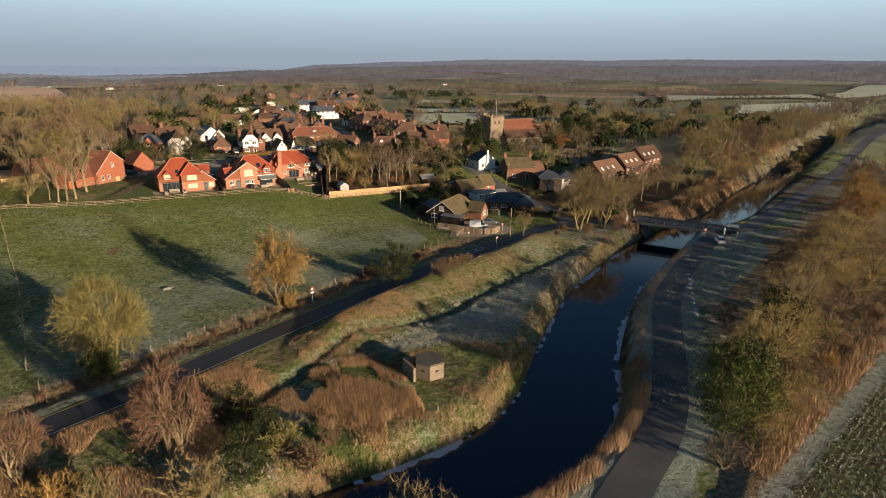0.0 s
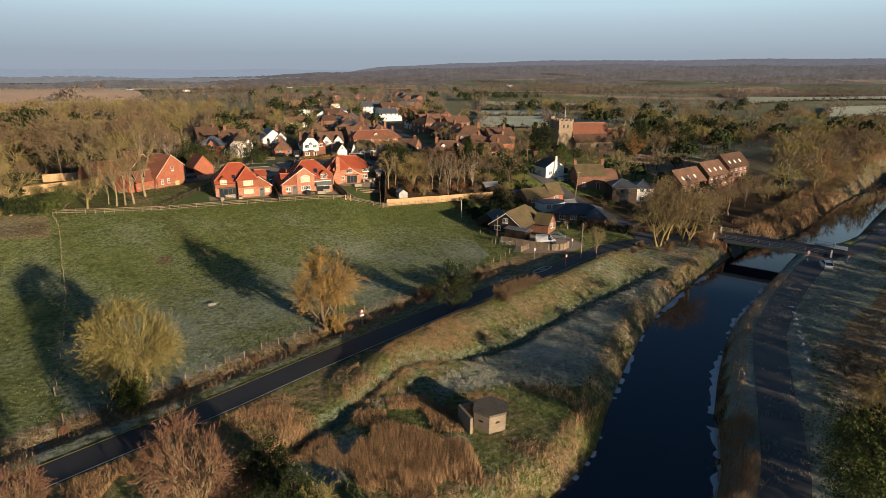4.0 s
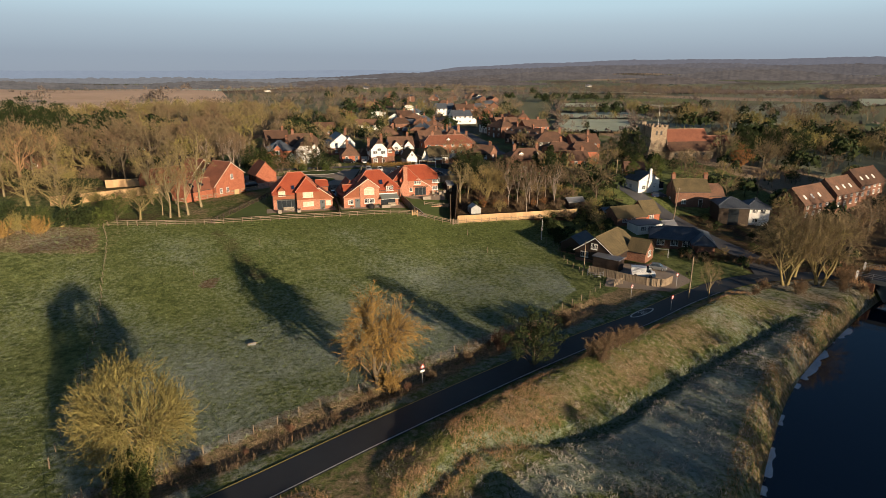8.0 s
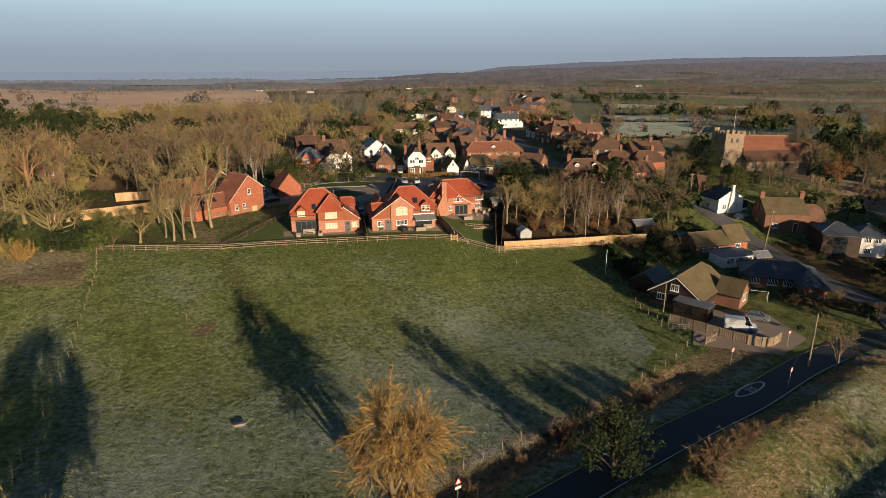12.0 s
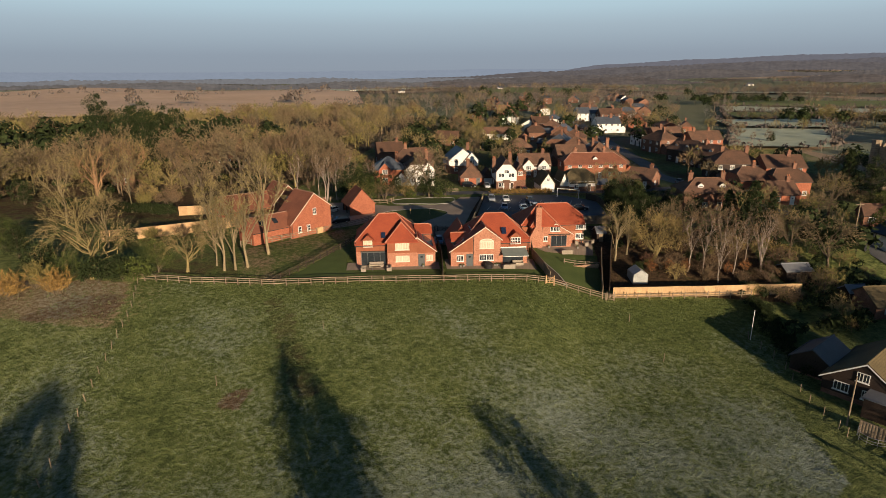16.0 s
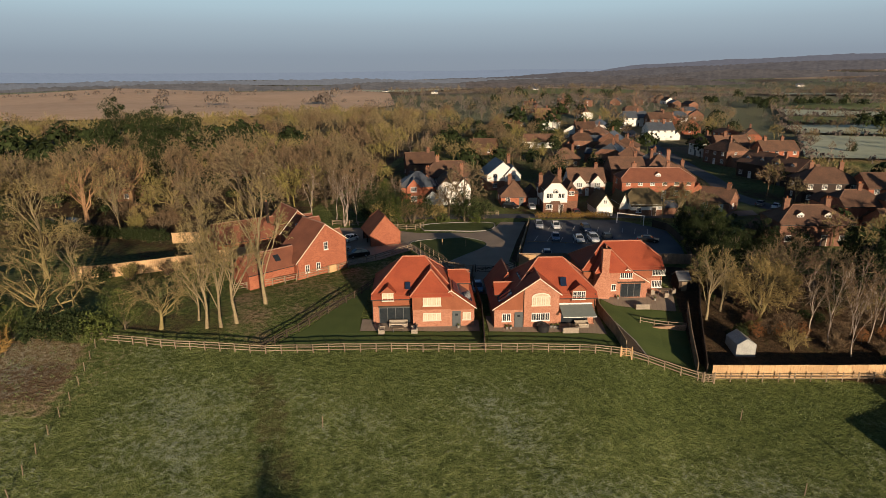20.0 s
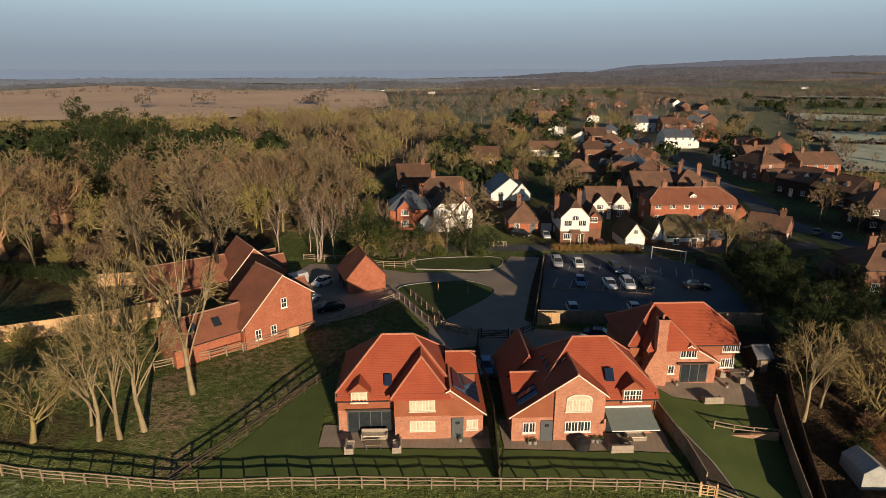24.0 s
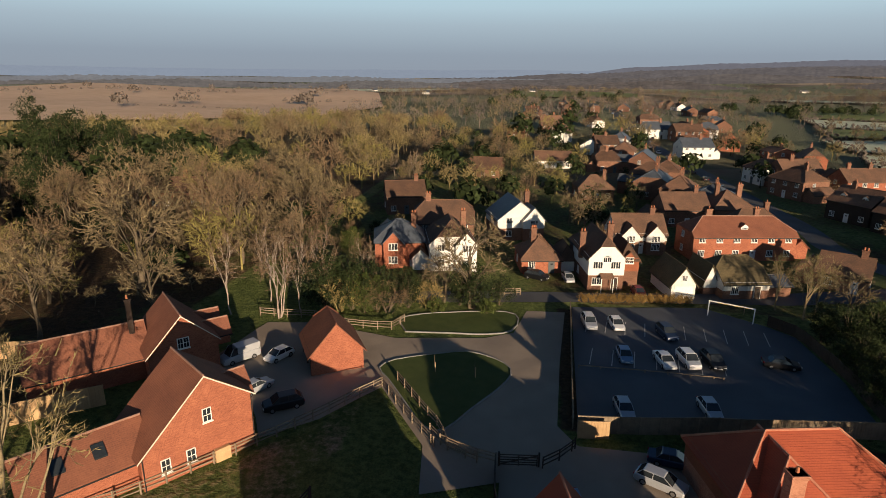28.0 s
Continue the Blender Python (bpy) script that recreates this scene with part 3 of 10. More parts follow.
gb.inputs["Roughness"].default_value, gb.inputs["Specular IOR Level"].default_value = 0.9, 0.15
gp = gn.new("ShaderNodeNewGeometry").outputs["Position"]


def g_noise(scale, detail=5, rough=0.6, vec=None):
    k = gn.new("ShaderNodeTexNoise")
    k.inputs["Scale"].default_value, k.inputs["Detail"].default_value, k.inputs["Roughness"].default_value = scale, detail, rough
    gl.new(vec or gp, k.inputs["Vector"])
    return k.outputs[0]


def g_range(v, a, b, c=0.0, d=1.0):
    k = gn.new("ShaderNodeMapRange")
    for i, x in zip(("From Min", "From Max", "To Min", "To Max"), (a, b, c, d)):
        k.inputs[i].default_value = x
    gl.new(v, k.inputs["Value"])
    return k.outputs[0]


def g_math(op, a, b):
    k = gn.new("ShaderNodeMath")
    k.operation = op
    for i, x in enumerate((a, b)):
        if isinstance(x, (int, float)):
            k.inputs[i].default_value = x
        else:
            gl.new(x, k.inputs[i])
    return k.outputs[0]


def g_mix(f, a, b):
    k = gn.new("ShaderNodeMix")
    k.data_type = "RGBA"
    gl.new(f, k.inputs["Factor"])
    for i, x in (("A", a), ("B", b)):
        if isinstance(x, tuple):
            k.inputs[i].default_value = (*x, 1)
        else:
            gl.new(x, k.inputs[i])
    return k.outputs["Result"]


def g_attr(key):
    k = gn.new("ShaderNodeAttribute")
    k.attribute_name = key
    s = gn.new("ShaderNodeSeparateColor")
    gl.new(k.outputs["Color"], s.inputs[0])
    return s.outputs


big, mid_n, small, tiny = g_noise(0.06), g_noise(0.45), g_noise(1.6), g_noise(6.0, 3)
z1, z2 = g_attr("zone"), g_attr("zone2")
grass = g_mix(g_range(g_math("ADD", mid_n, small), 0.80, 1.22), (0.085, 0.113, 0.032), (0.26, 0.295, 0.1))
lush = g_mix(g_range(g_math("ADD", small, tiny), 0.8, 1.2), (0.056, 0.085, 0.021), (0.165, 0.205, 0.055))
col = g_mix(z2[1], grass, lush)
dry = g_mix(g_range(g_math("ADD", small, tiny), 0.8, 1.25), (0.16, 0.115, 0.065), (0.42, 0.315, 0.185))
col = g_mix(g_range(g_math("ADD", z1[1], g_math("MULTIPLY", g_math("SUBTRACT", small, 0.5), 1.4)), 0.3, 0.75), col, dry)
leafm = g_mix(g_range(g_math("ADD", small, tiny), 0.8, 1.25), (0.055, 0.038, 0.022), (0.13, 0.082, 0.045))
col = g_mix(g_range(g_math("ADD", z1[2], g_math("MULTIPLY", g_math("SUBTRACT", mid_n, 0.5), 1.2)), 0.25, 0.75), col, leafm)
soil = g_mix(g_range(small, 0.35, 0.65), (0.13, 0.085, 0.05), (0.20, 0.135, 0.08))
col = g_mix(g_range(g_math("ADD", z2[2], g_math("MULTIPLY", g_math("SUBTRACT", small, 0.5), 1.0)), 0.35, 0.7), col, soil)
vor = gn.new("ShaderNodeTexVoronoi")
vor.inputs["Scale"].default_value = 0.0042
stretch = gn.new("ShaderNodeMapping")
stretch.inputs["Scale"].default_value = (0.8, 1.25, 0.0)
stretch.inputs["Rotation"].default_value = (0, 0, 0.5)
gl.new(gp, stretch.inputs["Vector"])
gl.new(stretch.outputs[0], vor.inputs["Vector"])
cells = gn.new("ShaderNodeValToRGB")
gl.new(vor.outputs["Color"], cells.inputs[0])
cr = cells.color_ramp
cr.interpolation = "CONSTANT"
cr.elements[0].color, cr.elements[1].color = (0.22, 0.23, 0.13, 1), (0.30, 0.32, 0.23, 1)
cr.elements[1].position = 0.38
for p, c in ((0.5, (0.50, 0.36, 0.25, 1)), (0.66, (0.15, 0.165, 0.085, 1)), (0.8, (0.24, 0.175, 0.13, 1))):
    cr.elements.new(p).color = c
patch = g_mix(g_range(mid_n, 0.3, 0.7), cells.outputs[0], (0.19, 0.175, 0.12))
patch = g_mix(g_range(big, 0.2, 0.9), cells.outputs[0], patch)
colf = g_mix(z2[0], col, patch)
col = g_mix(g_math("MULTIPLY", z1[2], z2[0]), colf, leafm)
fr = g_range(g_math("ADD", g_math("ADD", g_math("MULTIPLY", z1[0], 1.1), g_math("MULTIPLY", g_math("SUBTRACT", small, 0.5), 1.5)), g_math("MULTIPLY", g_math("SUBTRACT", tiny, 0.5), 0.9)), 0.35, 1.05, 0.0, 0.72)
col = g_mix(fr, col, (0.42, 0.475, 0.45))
gl.new(col, gb.inputs["Base Color"])
bp = gn.new("ShaderNodeBump")
bp.inputs["Strength"].default_value, bp.inputs["Distance"].default_value = 1.0, 0.8
gl.new(g_math("ADD", small, g_math("MULTIPLY", tiny, 0.6)), bp.inputs["Height"])
gl.new(bp.outputs[0], gb.inputs["Normal"])
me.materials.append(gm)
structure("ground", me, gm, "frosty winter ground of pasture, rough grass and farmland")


# ---- roads, water, paved areas ----
def strip(name, line, half, material, dz=0.05, label="", crown=0.03, across=5, shift=0.0):
    line = np.asarray(line)
    t = np.gradient(line, axis=0)
    t /= np.linalg.norm(t, axis=1)[:, None]
    nrm = np.stack([t[:, 1], -t[:, 0]], 1)
    offs = np.linspace(-half, half, across)
    P = line[:, None, :] + nrm[:, None, :] * (offs + shift)[None, :, None]
    Z = ground_z(P[..., 0], P[..., 1])
    zc = ground_z(line[:, 0], line[:, 1])
    Z = np.maximum(Z, zc[:, None] - 0.02) + dz + crown * (1 - (offs / half) ** 2)[None]
    n, k = len(line), across
    V = np.concatenate([P, Z[..., None]], -1).reshape(-1, 3)
    ii = np.arange(n * k).reshape(n, k)
    qq = np.stack([ii[:-1, :-1], ii[:-1, 1:], ii[1:, 1:], ii[1:, :-1]], -1).reshape(-1, 4)
    return structure(name, raw_mesh(name, V, np.concatenate([qq[:, [0, 1, 2]], qq[:, [0, 2, 3]]]), material), material, label)


strip("road_military", ROAD, 2.15, M["asphalt"], 0.06, "dark damp asphalt country road beside the canal bank")
strip("road_east", EAST[:-40], 2.1, M["asphalt_old"], 0.06, "worn grey asphalt lane along the canal")
strip("road_village", LANE, 2.6, M["asphalt_old"], 0.07, "asphalt village street")
for side in (-1, 1):
    strip("road_edge_line", ROAD[:-22], 0.06, M["yellow_line" if side < 0 else "paint_line"], 0.085, "thin worn edge line", 0.0, 2, side * 1.95)

# the bridge approach and the junction
wg = Geo()
seg = (np.array(BRIDGE[1]) - np.array(BRIDGE[0]))
strip("road_junction", spline([BRIDGE[0], (92, 58.4), BRIDGE[1], (103, 52.5)]), 3.0, M["asphalt"], 0.5, "dark asphalt deck of the bridge road", 0.02)

water = mat("dark_canal_water", (0.005, 0.012, 0.023), (0.007, 0.015, 0.027), 0.05, 0.15, 0.8, 0.03, spec=0.5, dist=0.05)
cl = np.asarray(CANAL)
t = np.gradient(cl, axis=0)
t /= np.linalg.norm(t, axis=1)[:, None]
nn = np.stack([t[:, 1], -t[:, 0]], 1)
V = np.concatenate([np.concatenate([cl - nn * 9.5, np.full((len(cl), 1), WATER_Z)], 1), np.concatenate([cl + nn * 11.0, np.full((len(cl), 1), WATER_Z)], 1)])
k = len(cl)
wt = np.array([(i, i + 1, i + 1 + k) for i in range(k - 1)] + [(i, i + 1 + k, i + k) for i in range(k - 1)])
structure("water", raw_mesh("water", V, wt[:, [0, 2, 1]], water), water, "still dark canal water")

# thin broken ice along the banks
ice = Geo()
for line in (CANAL, CANAL_B):
    fine_ = np.array(spline(line[::3], 0.5))
    tf = np.gradient(fine_, axis=0)
    tf /= np.linalg.norm(tf, axis=1)[:, None]
    nf = np.stack([tf[:, 1], -tf[:, 0]], 1)
    for side in (-1, 1):
        edge = []
        for i in range(len(fine_)):
            c, n_ = fine_[i], nf[i] * side
            if not (-15 < c[0] < 75):
                edge.append(None)
                continue
            w = 1.3 * noise.noise((c[0] * 0.13, c[1] * 0.13, side * 3.1)) + 0.6 * noise.noise((c[0] * 0.7, c[1] * 0.7, side)) + 0.3 * noise.noise((c[0] * 2.1, c[1] * 2.1, side)) + 0.26
            edge.append((c + n_ * (5.5 - max(0.0, w) * 0.9), c + n_ * 6.3) if w > 0.05 else None)
        for e0, e1 in zip(edge, edge[1:]):
            if e0 is not None and e1 is not None:
                q0 = e0[0]
                ok = min(abs(line_dist(np.array([q0[0]]), np.array([q0[1]]), CANAL_B if line is CANAL else CANAL)[0]), 99) > 5.0
                if ok:
                    ice.add([(*e0[0], WATER_Z + 0.02), (*e0[1], WATER_Z + 0.02), (*e1[1], WATER_Z + 0.02), (*e1[0], WATER_Z + 0.02)], [(0, 1, 2, 3)])
structure("water_ice", ice, M["ice"], "thin white ice at the canal edge")


def draped(name, outline, material, dz, label, spacing=1.5, smoothed=True, kerb=None):
    """A flat paved or grassed area laid on the ground."""
    pts = spline(list(outline) + [outline[0]], 1.5) if smoothed else np.array(list(outline))
    if smoothed:
        pts = pts[:-1]
    bm = bmesh.new()
    vs = [bm.verts.new((x, y, 0)) for x, y in pts]
    f = bm.faces.new(vs)
    x0, y0 = pts.min(0)
    x1, y1 = pts.max(0)
    for ax, a, b in ((0, x0, x1), (1, y0, y1)):
        for c in np.arange(a + spacing, b, spacing * 2):
            co = (c, 0, 0) if ax == 0 else (0, c, 0)
            bmesh.ops.bisect_plane(bm, geom=bm.verts[:] + bm.edges[:] + bm.faces[:], plane_co=co, plane_no=(1, 0, 0) if ax == 0 else (0, 1, 0))
    co = np.array([v.co[:2] for v in bm.verts])
    for v, z in zip(bm.verts, ground_z(co[:, 0], co[:, 1])):
        v.co.z = z + dz
    bmesh.ops.triangulate(bm, faces=bm.faces[:])
    bmesh.ops.recalc_face_normals(bm, faces=bm.faces[:])
    me = bpy.data.meshes.new(name)
    bm.to_mesh(me)
    bm.free()
    me.materials.append(material)
    ob = structure(name, me, material, label)
    if kerb:
        g = Geo()
        for (ax, ay), (bx, by) in zip(pts, np.roll(pts, -1, 0)):
            d = Vector((bx - ax, by - ay, 0))
            if d.length < 0.01:
                continue
            s = Vector((-d.y, d.x, 0)).normalized() * 0.07
            za, zb = gz(ax, ay), gz(bx, by)
            g.add([(ax - s.x, ay - s.y, za), (bx - s.x, by - s.y, zb), (bx + s.x, by + s.y, zb), (ax + s.x, ay + s.y, za)] + [(ax - s.x, ay - s.y, za + dz + 0.09), (bx - s.x, by - s.y, zb + dz + 0.09), (bx + s.x, by + s.y, zb + dz + 0.09), (ax + s.x, ay + s.y, za + dz + 0.09)],
                  [(4, 5, 6, 7), (0, 1, 5, 4), (2, 3, 7, 6), (1, 2, 6, 5), (3, 0, 4, 7)])
        structure("kerb", g, kerb, "low concrete kerb")
    return ob


lawn_m = mat("short_garden_grass", (0.05, 0.075, 0.017), (0.08, 0.10, 0.028), 0.9, 0.8, 14, 0.5, dist=0.05)
draped("car_park", [(-10.4, 163.2), (8.0, 166.6), (14.5, 161.5), (17.2, 158.5), (18, 147), (17.2, 136.8), (0.3, 134.6), (-10.8, 132.6)], M["carpark"], 0.07, "dark frosty asphalt car park", smoothed=False)
draped("drive", [(-50, 150), (-44, 151), (-32.4, 148.6), (-21.5, 150.8), (-18, 153), (-16.6, 160.5), (-11.4, 161), (-12.3, 146), (-12.7, 133), (-10.9, 130.2), (-1.5, 130.5), (0, 124.5), (-7, 122.6), (-13.5, 123), (-14.6, 117), (-17.2, 116.5), (-17.4, 124), (-23.5, 121.5), (-24.5, 127.7), (-30.8, 136.8), (-35, 130), (-39.2, 126), (-41, 129), (-44, 133), (-52, 137)], M["gravel"], 0.06, "brown bound-gravel shared drive", smoothed=False)
draped("lawn_island", [(-27.5, 144.9), (-23.1, 146.6), (-18.6, 144.6), (-17.6, 142), (-18.9, 138.4), (-21.2, 134), (-23, 130.4), (-25, 130.6), (-27.8, 134.5), (-30.6, 138.6), (-32.2, 140.8), (-31, 143)], lawn_m, 0.09, "teardrop lawn island in the drive", kerb=M["conc_grey"])
draped("lawn_verge", [(-31.5, 150.6), (-21.5, 151.9), (-18.3, 153.6), (-17.6, 157.5), (-19.5, 159.6), (-26, 158.2), (-33, 155)], lawn_m, 0.09, "mown verge beside the drive", kerb=M["conc_grey"])
draped("road_side_street", [(-40, 158.8), (-17.5, 163.6), (-9.5, 165.2), (9, 168.4), (21, 170), (40, 176), (40, 181), (20, 174.5), (-10, 169), (-20, 167.5), (-42, 163)], M["asphalt_old"], 0.08, "narrow side street past the cottages", smoothed=False)
garden_m = mat("mown_garden_lawn", (0.06, 0.088, 0.022), (0.085, 0.115, 0.032), 0.9, 0.35, 9, 0.35, dist=0.03)
draped("lawn_garden_west", [(-38.8, 97.2), (-26.6, 99.4), (-13.4, 102.0), (-14.2, 105.3), (-29.4, 102.5), (-30.4, 106), (-31.6, 113), (-32.4, 117), (-33.8, 111.5), (-36.4, 102)], garden_m, 0.05, "short mown garden lawn behind the house", smoothed=False)
draped("lawn_garden_mid", [(-12.9, 102.2), (3.3, 105.3), (2.8, 107.8), (1.9, 108.4), (-5.5, 106.7), (-13.1, 105.5)], garden_m, 0.05, "short mown garden lawn beside a dark fence", smoothed=False)
draped("lawn_garden_east", [(4.8, 105.0), (12.0, 104.2), (12.6, 111.5), (12.9, 118.4), (3.5, 117.7), (1.8, 119.2), (1.6, 113.6), (3.4, 108.8)], garden_m, 0.05, "short mown lawn on two levels", smoothed=False)
draped("planting_bed", [(1.9, 113.2), (3.5, 109.0), (4.3, 105.5), (6.8, 105.2), (5.4, 108.6), (3.2, 112.4)], M["bed_soil"], 0.09, "dark planting bed edged with stone", smoothed=False, kerb=M["conc_grey"])
draped("terrace_west", [(-29.4, 102.6), (-14.2, 105.4), (-14.8, 108.4), (-30, 105.6)], M["paving"], 0.08, "buff paved terrace behind the house", smoothed=False)
draped("terrace_mid", [(-13.0, 105.6), (-5.5, 106.8), (1.9, 108.5), (1.2, 113.0), (-14, 109.6)], M["paving"], 0.08, "buff paved terrace with planting pots", smoothed=False)
draped("terrace_east", [(1.6, 119.4), (3.5, 117.8), (12.2, 118.6), (12.6, 125), (1.5, 123)], M["paving"], 0.08, "paved terrace with outdoor seating", smoothed=False)
draped("yard_bungalow", [(36, 66.5), (46.4, 62.8), (53, 67.8), (52, 78), (44, 79), (39, 73)], M["gravel"], 0.06, "gravelled yard beside the bungalow", smoothed=False)
draped("green_street_verge", [(28, 196), (33, 182), (45, 173), (52, 172), (44, 186), (42.5, 214), (40.6, 240), (39.5, 238), (37, 210)], lawn_m, 0.05, "mown verge along the village street", smoothed=False)

pond_m = mat("garden_pond_water", (0.01, 0.02, 0.03), (0.014, 0.025, 0.036), 0.06, 0.3, 1.5, 0.03, spec=0.5, dist=0.02)
draped("water_pond", [(-123, 144), (-117, 141.6), (-109, 141.8), (-106.5, 145), (-111, 148.6), (-119, 148.4)], pond_m, 0.06, "still garden pond among trees")
# far fields between their hedges
FIELDS = {"stubble": ((0.74, 0.53, 0.37), (0.62, 0.43, 0.29)), "frosty": ((0.58, 0.62, 0.48), (0.46, 0.50, 0.35)), "pasture": ((0.22, 0.25, 0.11), (0.16, 0.19, 0.08)), "plough": ((0.25, 0.185, 0.14), (0.19, 0.14, 0.105))}
FM = {k: mat("far_field_" + k, a, b, 0.95, 0.012, 0.12, 0.0, spec=0.1) for k, (a, b) in FIELDS.items()}
FAR_FIELDS = (("stubble", [(-520, 300), (-330, 345), (-225, 392), (-165, 470), (-165, 620), (-250, 900), (-420, 1230), (-900, 1130), (-1050, 740)]),
              ("frosty", [(80, 262), (104, 335), (150, 330), (118, 262)]), ("frosty", [(107, 345), (110, 385), (178, 392), (165, 340)]), ("pasture", [(122, 400), (135, 450), (230, 445), (215, 400)]), ("frosty", [(140, 460), (160, 540), (285, 515), (245, 455)]), ("pasture", [(165, 555), (180, 640), (330, 600), (300, 530)]),
              ("frosty", [(230, 760), (240, 900), (380, 860), (350, 720)]), ("plough", [(400, 820), (420, 1000), (700, 960), (640, 780)]), ("frosty", [(390, 440), (480, 560), (760, 600), (640, 460)]), ("frosty", [(660, 470), (790, 610), (1300, 900), (1000, 620)]), ("pasture", [(235, 235), (250, 290), (330, 300), (300, 240)]), ("frosty", [(340, 300), (420, 380), (560, 380), (460, 300)]),
              ("pasture", [(-90, 900), (-60, 1060), (120, 1060), (100, 900)]), ("frosty", [(-560, 1050), (-420, 1300), (-180, 1200), (-260, 1000)]), ("plough", [(520, 640), (600, 760), (820, 760), (760, 640)]))
for fk, poly in FAR_FIELDS:
    draped("field_" + fk, poly, FM[fk], 2.0 if fk == "stubble" else 1.6, "far %s field between dark hedges" % {"stubble": "pinkish stubble", "frosty": "frosted green", "pasture": "green pasture", "plough": "ploughed brown"}[fk], 22, False)

# far ridges; morning haze is put into their glowing colours
def ridge(name, r, a0, a1, tops, base, colours, seed, glow, rough):
    """A long low hill far off, from one bearing to another; its height follows a few tops."""
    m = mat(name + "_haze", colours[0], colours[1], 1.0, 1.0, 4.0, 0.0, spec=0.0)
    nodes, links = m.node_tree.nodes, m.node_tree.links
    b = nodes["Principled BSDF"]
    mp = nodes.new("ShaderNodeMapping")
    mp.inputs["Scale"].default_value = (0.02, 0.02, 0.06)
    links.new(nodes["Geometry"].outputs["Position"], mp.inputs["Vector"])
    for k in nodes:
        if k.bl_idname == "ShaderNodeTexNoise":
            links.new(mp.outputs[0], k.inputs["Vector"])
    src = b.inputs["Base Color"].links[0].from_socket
    # emission carries the haze tint; the base colour is dimmed below
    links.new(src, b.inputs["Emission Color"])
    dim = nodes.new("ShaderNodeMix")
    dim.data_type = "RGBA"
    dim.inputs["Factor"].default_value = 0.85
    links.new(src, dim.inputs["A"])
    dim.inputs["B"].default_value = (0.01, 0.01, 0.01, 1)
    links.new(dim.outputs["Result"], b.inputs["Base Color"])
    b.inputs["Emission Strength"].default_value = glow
    g = Geo()
    n = 1500
    ring = []
    for i in range(n + 1):
        a = a0 + (a1 - a0) * i / n
        k = i / n * (len(tops) - 1)
        j = min(int(k), len(tops) - 2)
        f = k - j
        f = f * f * (3 - 2 * f)
        h = tops[j] * (1 - f) + tops[j + 1] * f + r / 3300 * (4 * noise.noise((a * 9, seed, 0)) + rough * abs(noise.noise((a * 60, seed, 3))) + rough * 0.5 * noise.noise((a * 240, seed, 7)))
        ring.append((math.sin(a), math.cos(a), h))
    for (s0, c0, h0), (s1, c1, h1_) in zip(ring, ring[1:]):
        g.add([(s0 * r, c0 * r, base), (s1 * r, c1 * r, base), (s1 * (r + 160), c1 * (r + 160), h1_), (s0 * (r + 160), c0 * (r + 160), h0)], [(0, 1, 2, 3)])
    return structure(name, g, m, "far wooded ridge glowing with painted blue haze", False)


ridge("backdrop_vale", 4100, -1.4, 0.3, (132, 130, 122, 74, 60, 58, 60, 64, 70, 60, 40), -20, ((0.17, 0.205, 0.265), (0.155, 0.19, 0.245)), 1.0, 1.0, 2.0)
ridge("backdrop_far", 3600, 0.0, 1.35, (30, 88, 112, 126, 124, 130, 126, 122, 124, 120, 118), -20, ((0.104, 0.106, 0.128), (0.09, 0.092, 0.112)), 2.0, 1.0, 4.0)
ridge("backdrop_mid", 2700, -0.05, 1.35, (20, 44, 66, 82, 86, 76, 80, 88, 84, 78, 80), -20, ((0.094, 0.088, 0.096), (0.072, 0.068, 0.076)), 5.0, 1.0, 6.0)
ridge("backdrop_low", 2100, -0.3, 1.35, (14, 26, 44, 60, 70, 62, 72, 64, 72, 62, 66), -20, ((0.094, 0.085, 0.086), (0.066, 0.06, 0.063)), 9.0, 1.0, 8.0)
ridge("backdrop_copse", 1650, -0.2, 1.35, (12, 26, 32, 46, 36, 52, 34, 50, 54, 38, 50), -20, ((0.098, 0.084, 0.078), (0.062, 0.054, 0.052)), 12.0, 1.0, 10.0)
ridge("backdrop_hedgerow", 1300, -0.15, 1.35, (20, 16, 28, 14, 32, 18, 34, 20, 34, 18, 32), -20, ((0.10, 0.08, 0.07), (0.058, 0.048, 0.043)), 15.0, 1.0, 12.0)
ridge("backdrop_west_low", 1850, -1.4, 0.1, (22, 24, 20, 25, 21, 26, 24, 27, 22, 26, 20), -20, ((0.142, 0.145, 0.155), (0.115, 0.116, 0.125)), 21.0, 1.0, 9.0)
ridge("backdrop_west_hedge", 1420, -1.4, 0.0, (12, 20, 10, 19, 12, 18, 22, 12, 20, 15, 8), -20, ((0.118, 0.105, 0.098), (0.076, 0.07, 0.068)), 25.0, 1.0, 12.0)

# ---- trees and plants ----
def tube_arrays(path, radii, n):
    """Rings along a path, as vertices and triangles."""
    path, V, T = [Vector(p) for p in path], [], []
    for i, p in enumerate(path):
        d = (path[min(i + 1, len(path) - 1)] - path[max(i - 1, 0)]).normalized()
        a = d.orthogonal().normalized()
        c = d.cross(a)
        for k in range(n):
            w = 2 * math.pi * k / n
            V.append(p + (a * math.cos(w) + c * math.sin(w)) * radii[i])
    for i in range(len(path) - 1):
        for k in range(n):
            a0, a1, b0, b1 = i * n + k, i * n + (k + 1) % n, (i + 1) * n + k, (i + 1) * n + (k + 1) % n
            T += [(a0, a1, b1), (a0, b1, b0)]
    return V, T


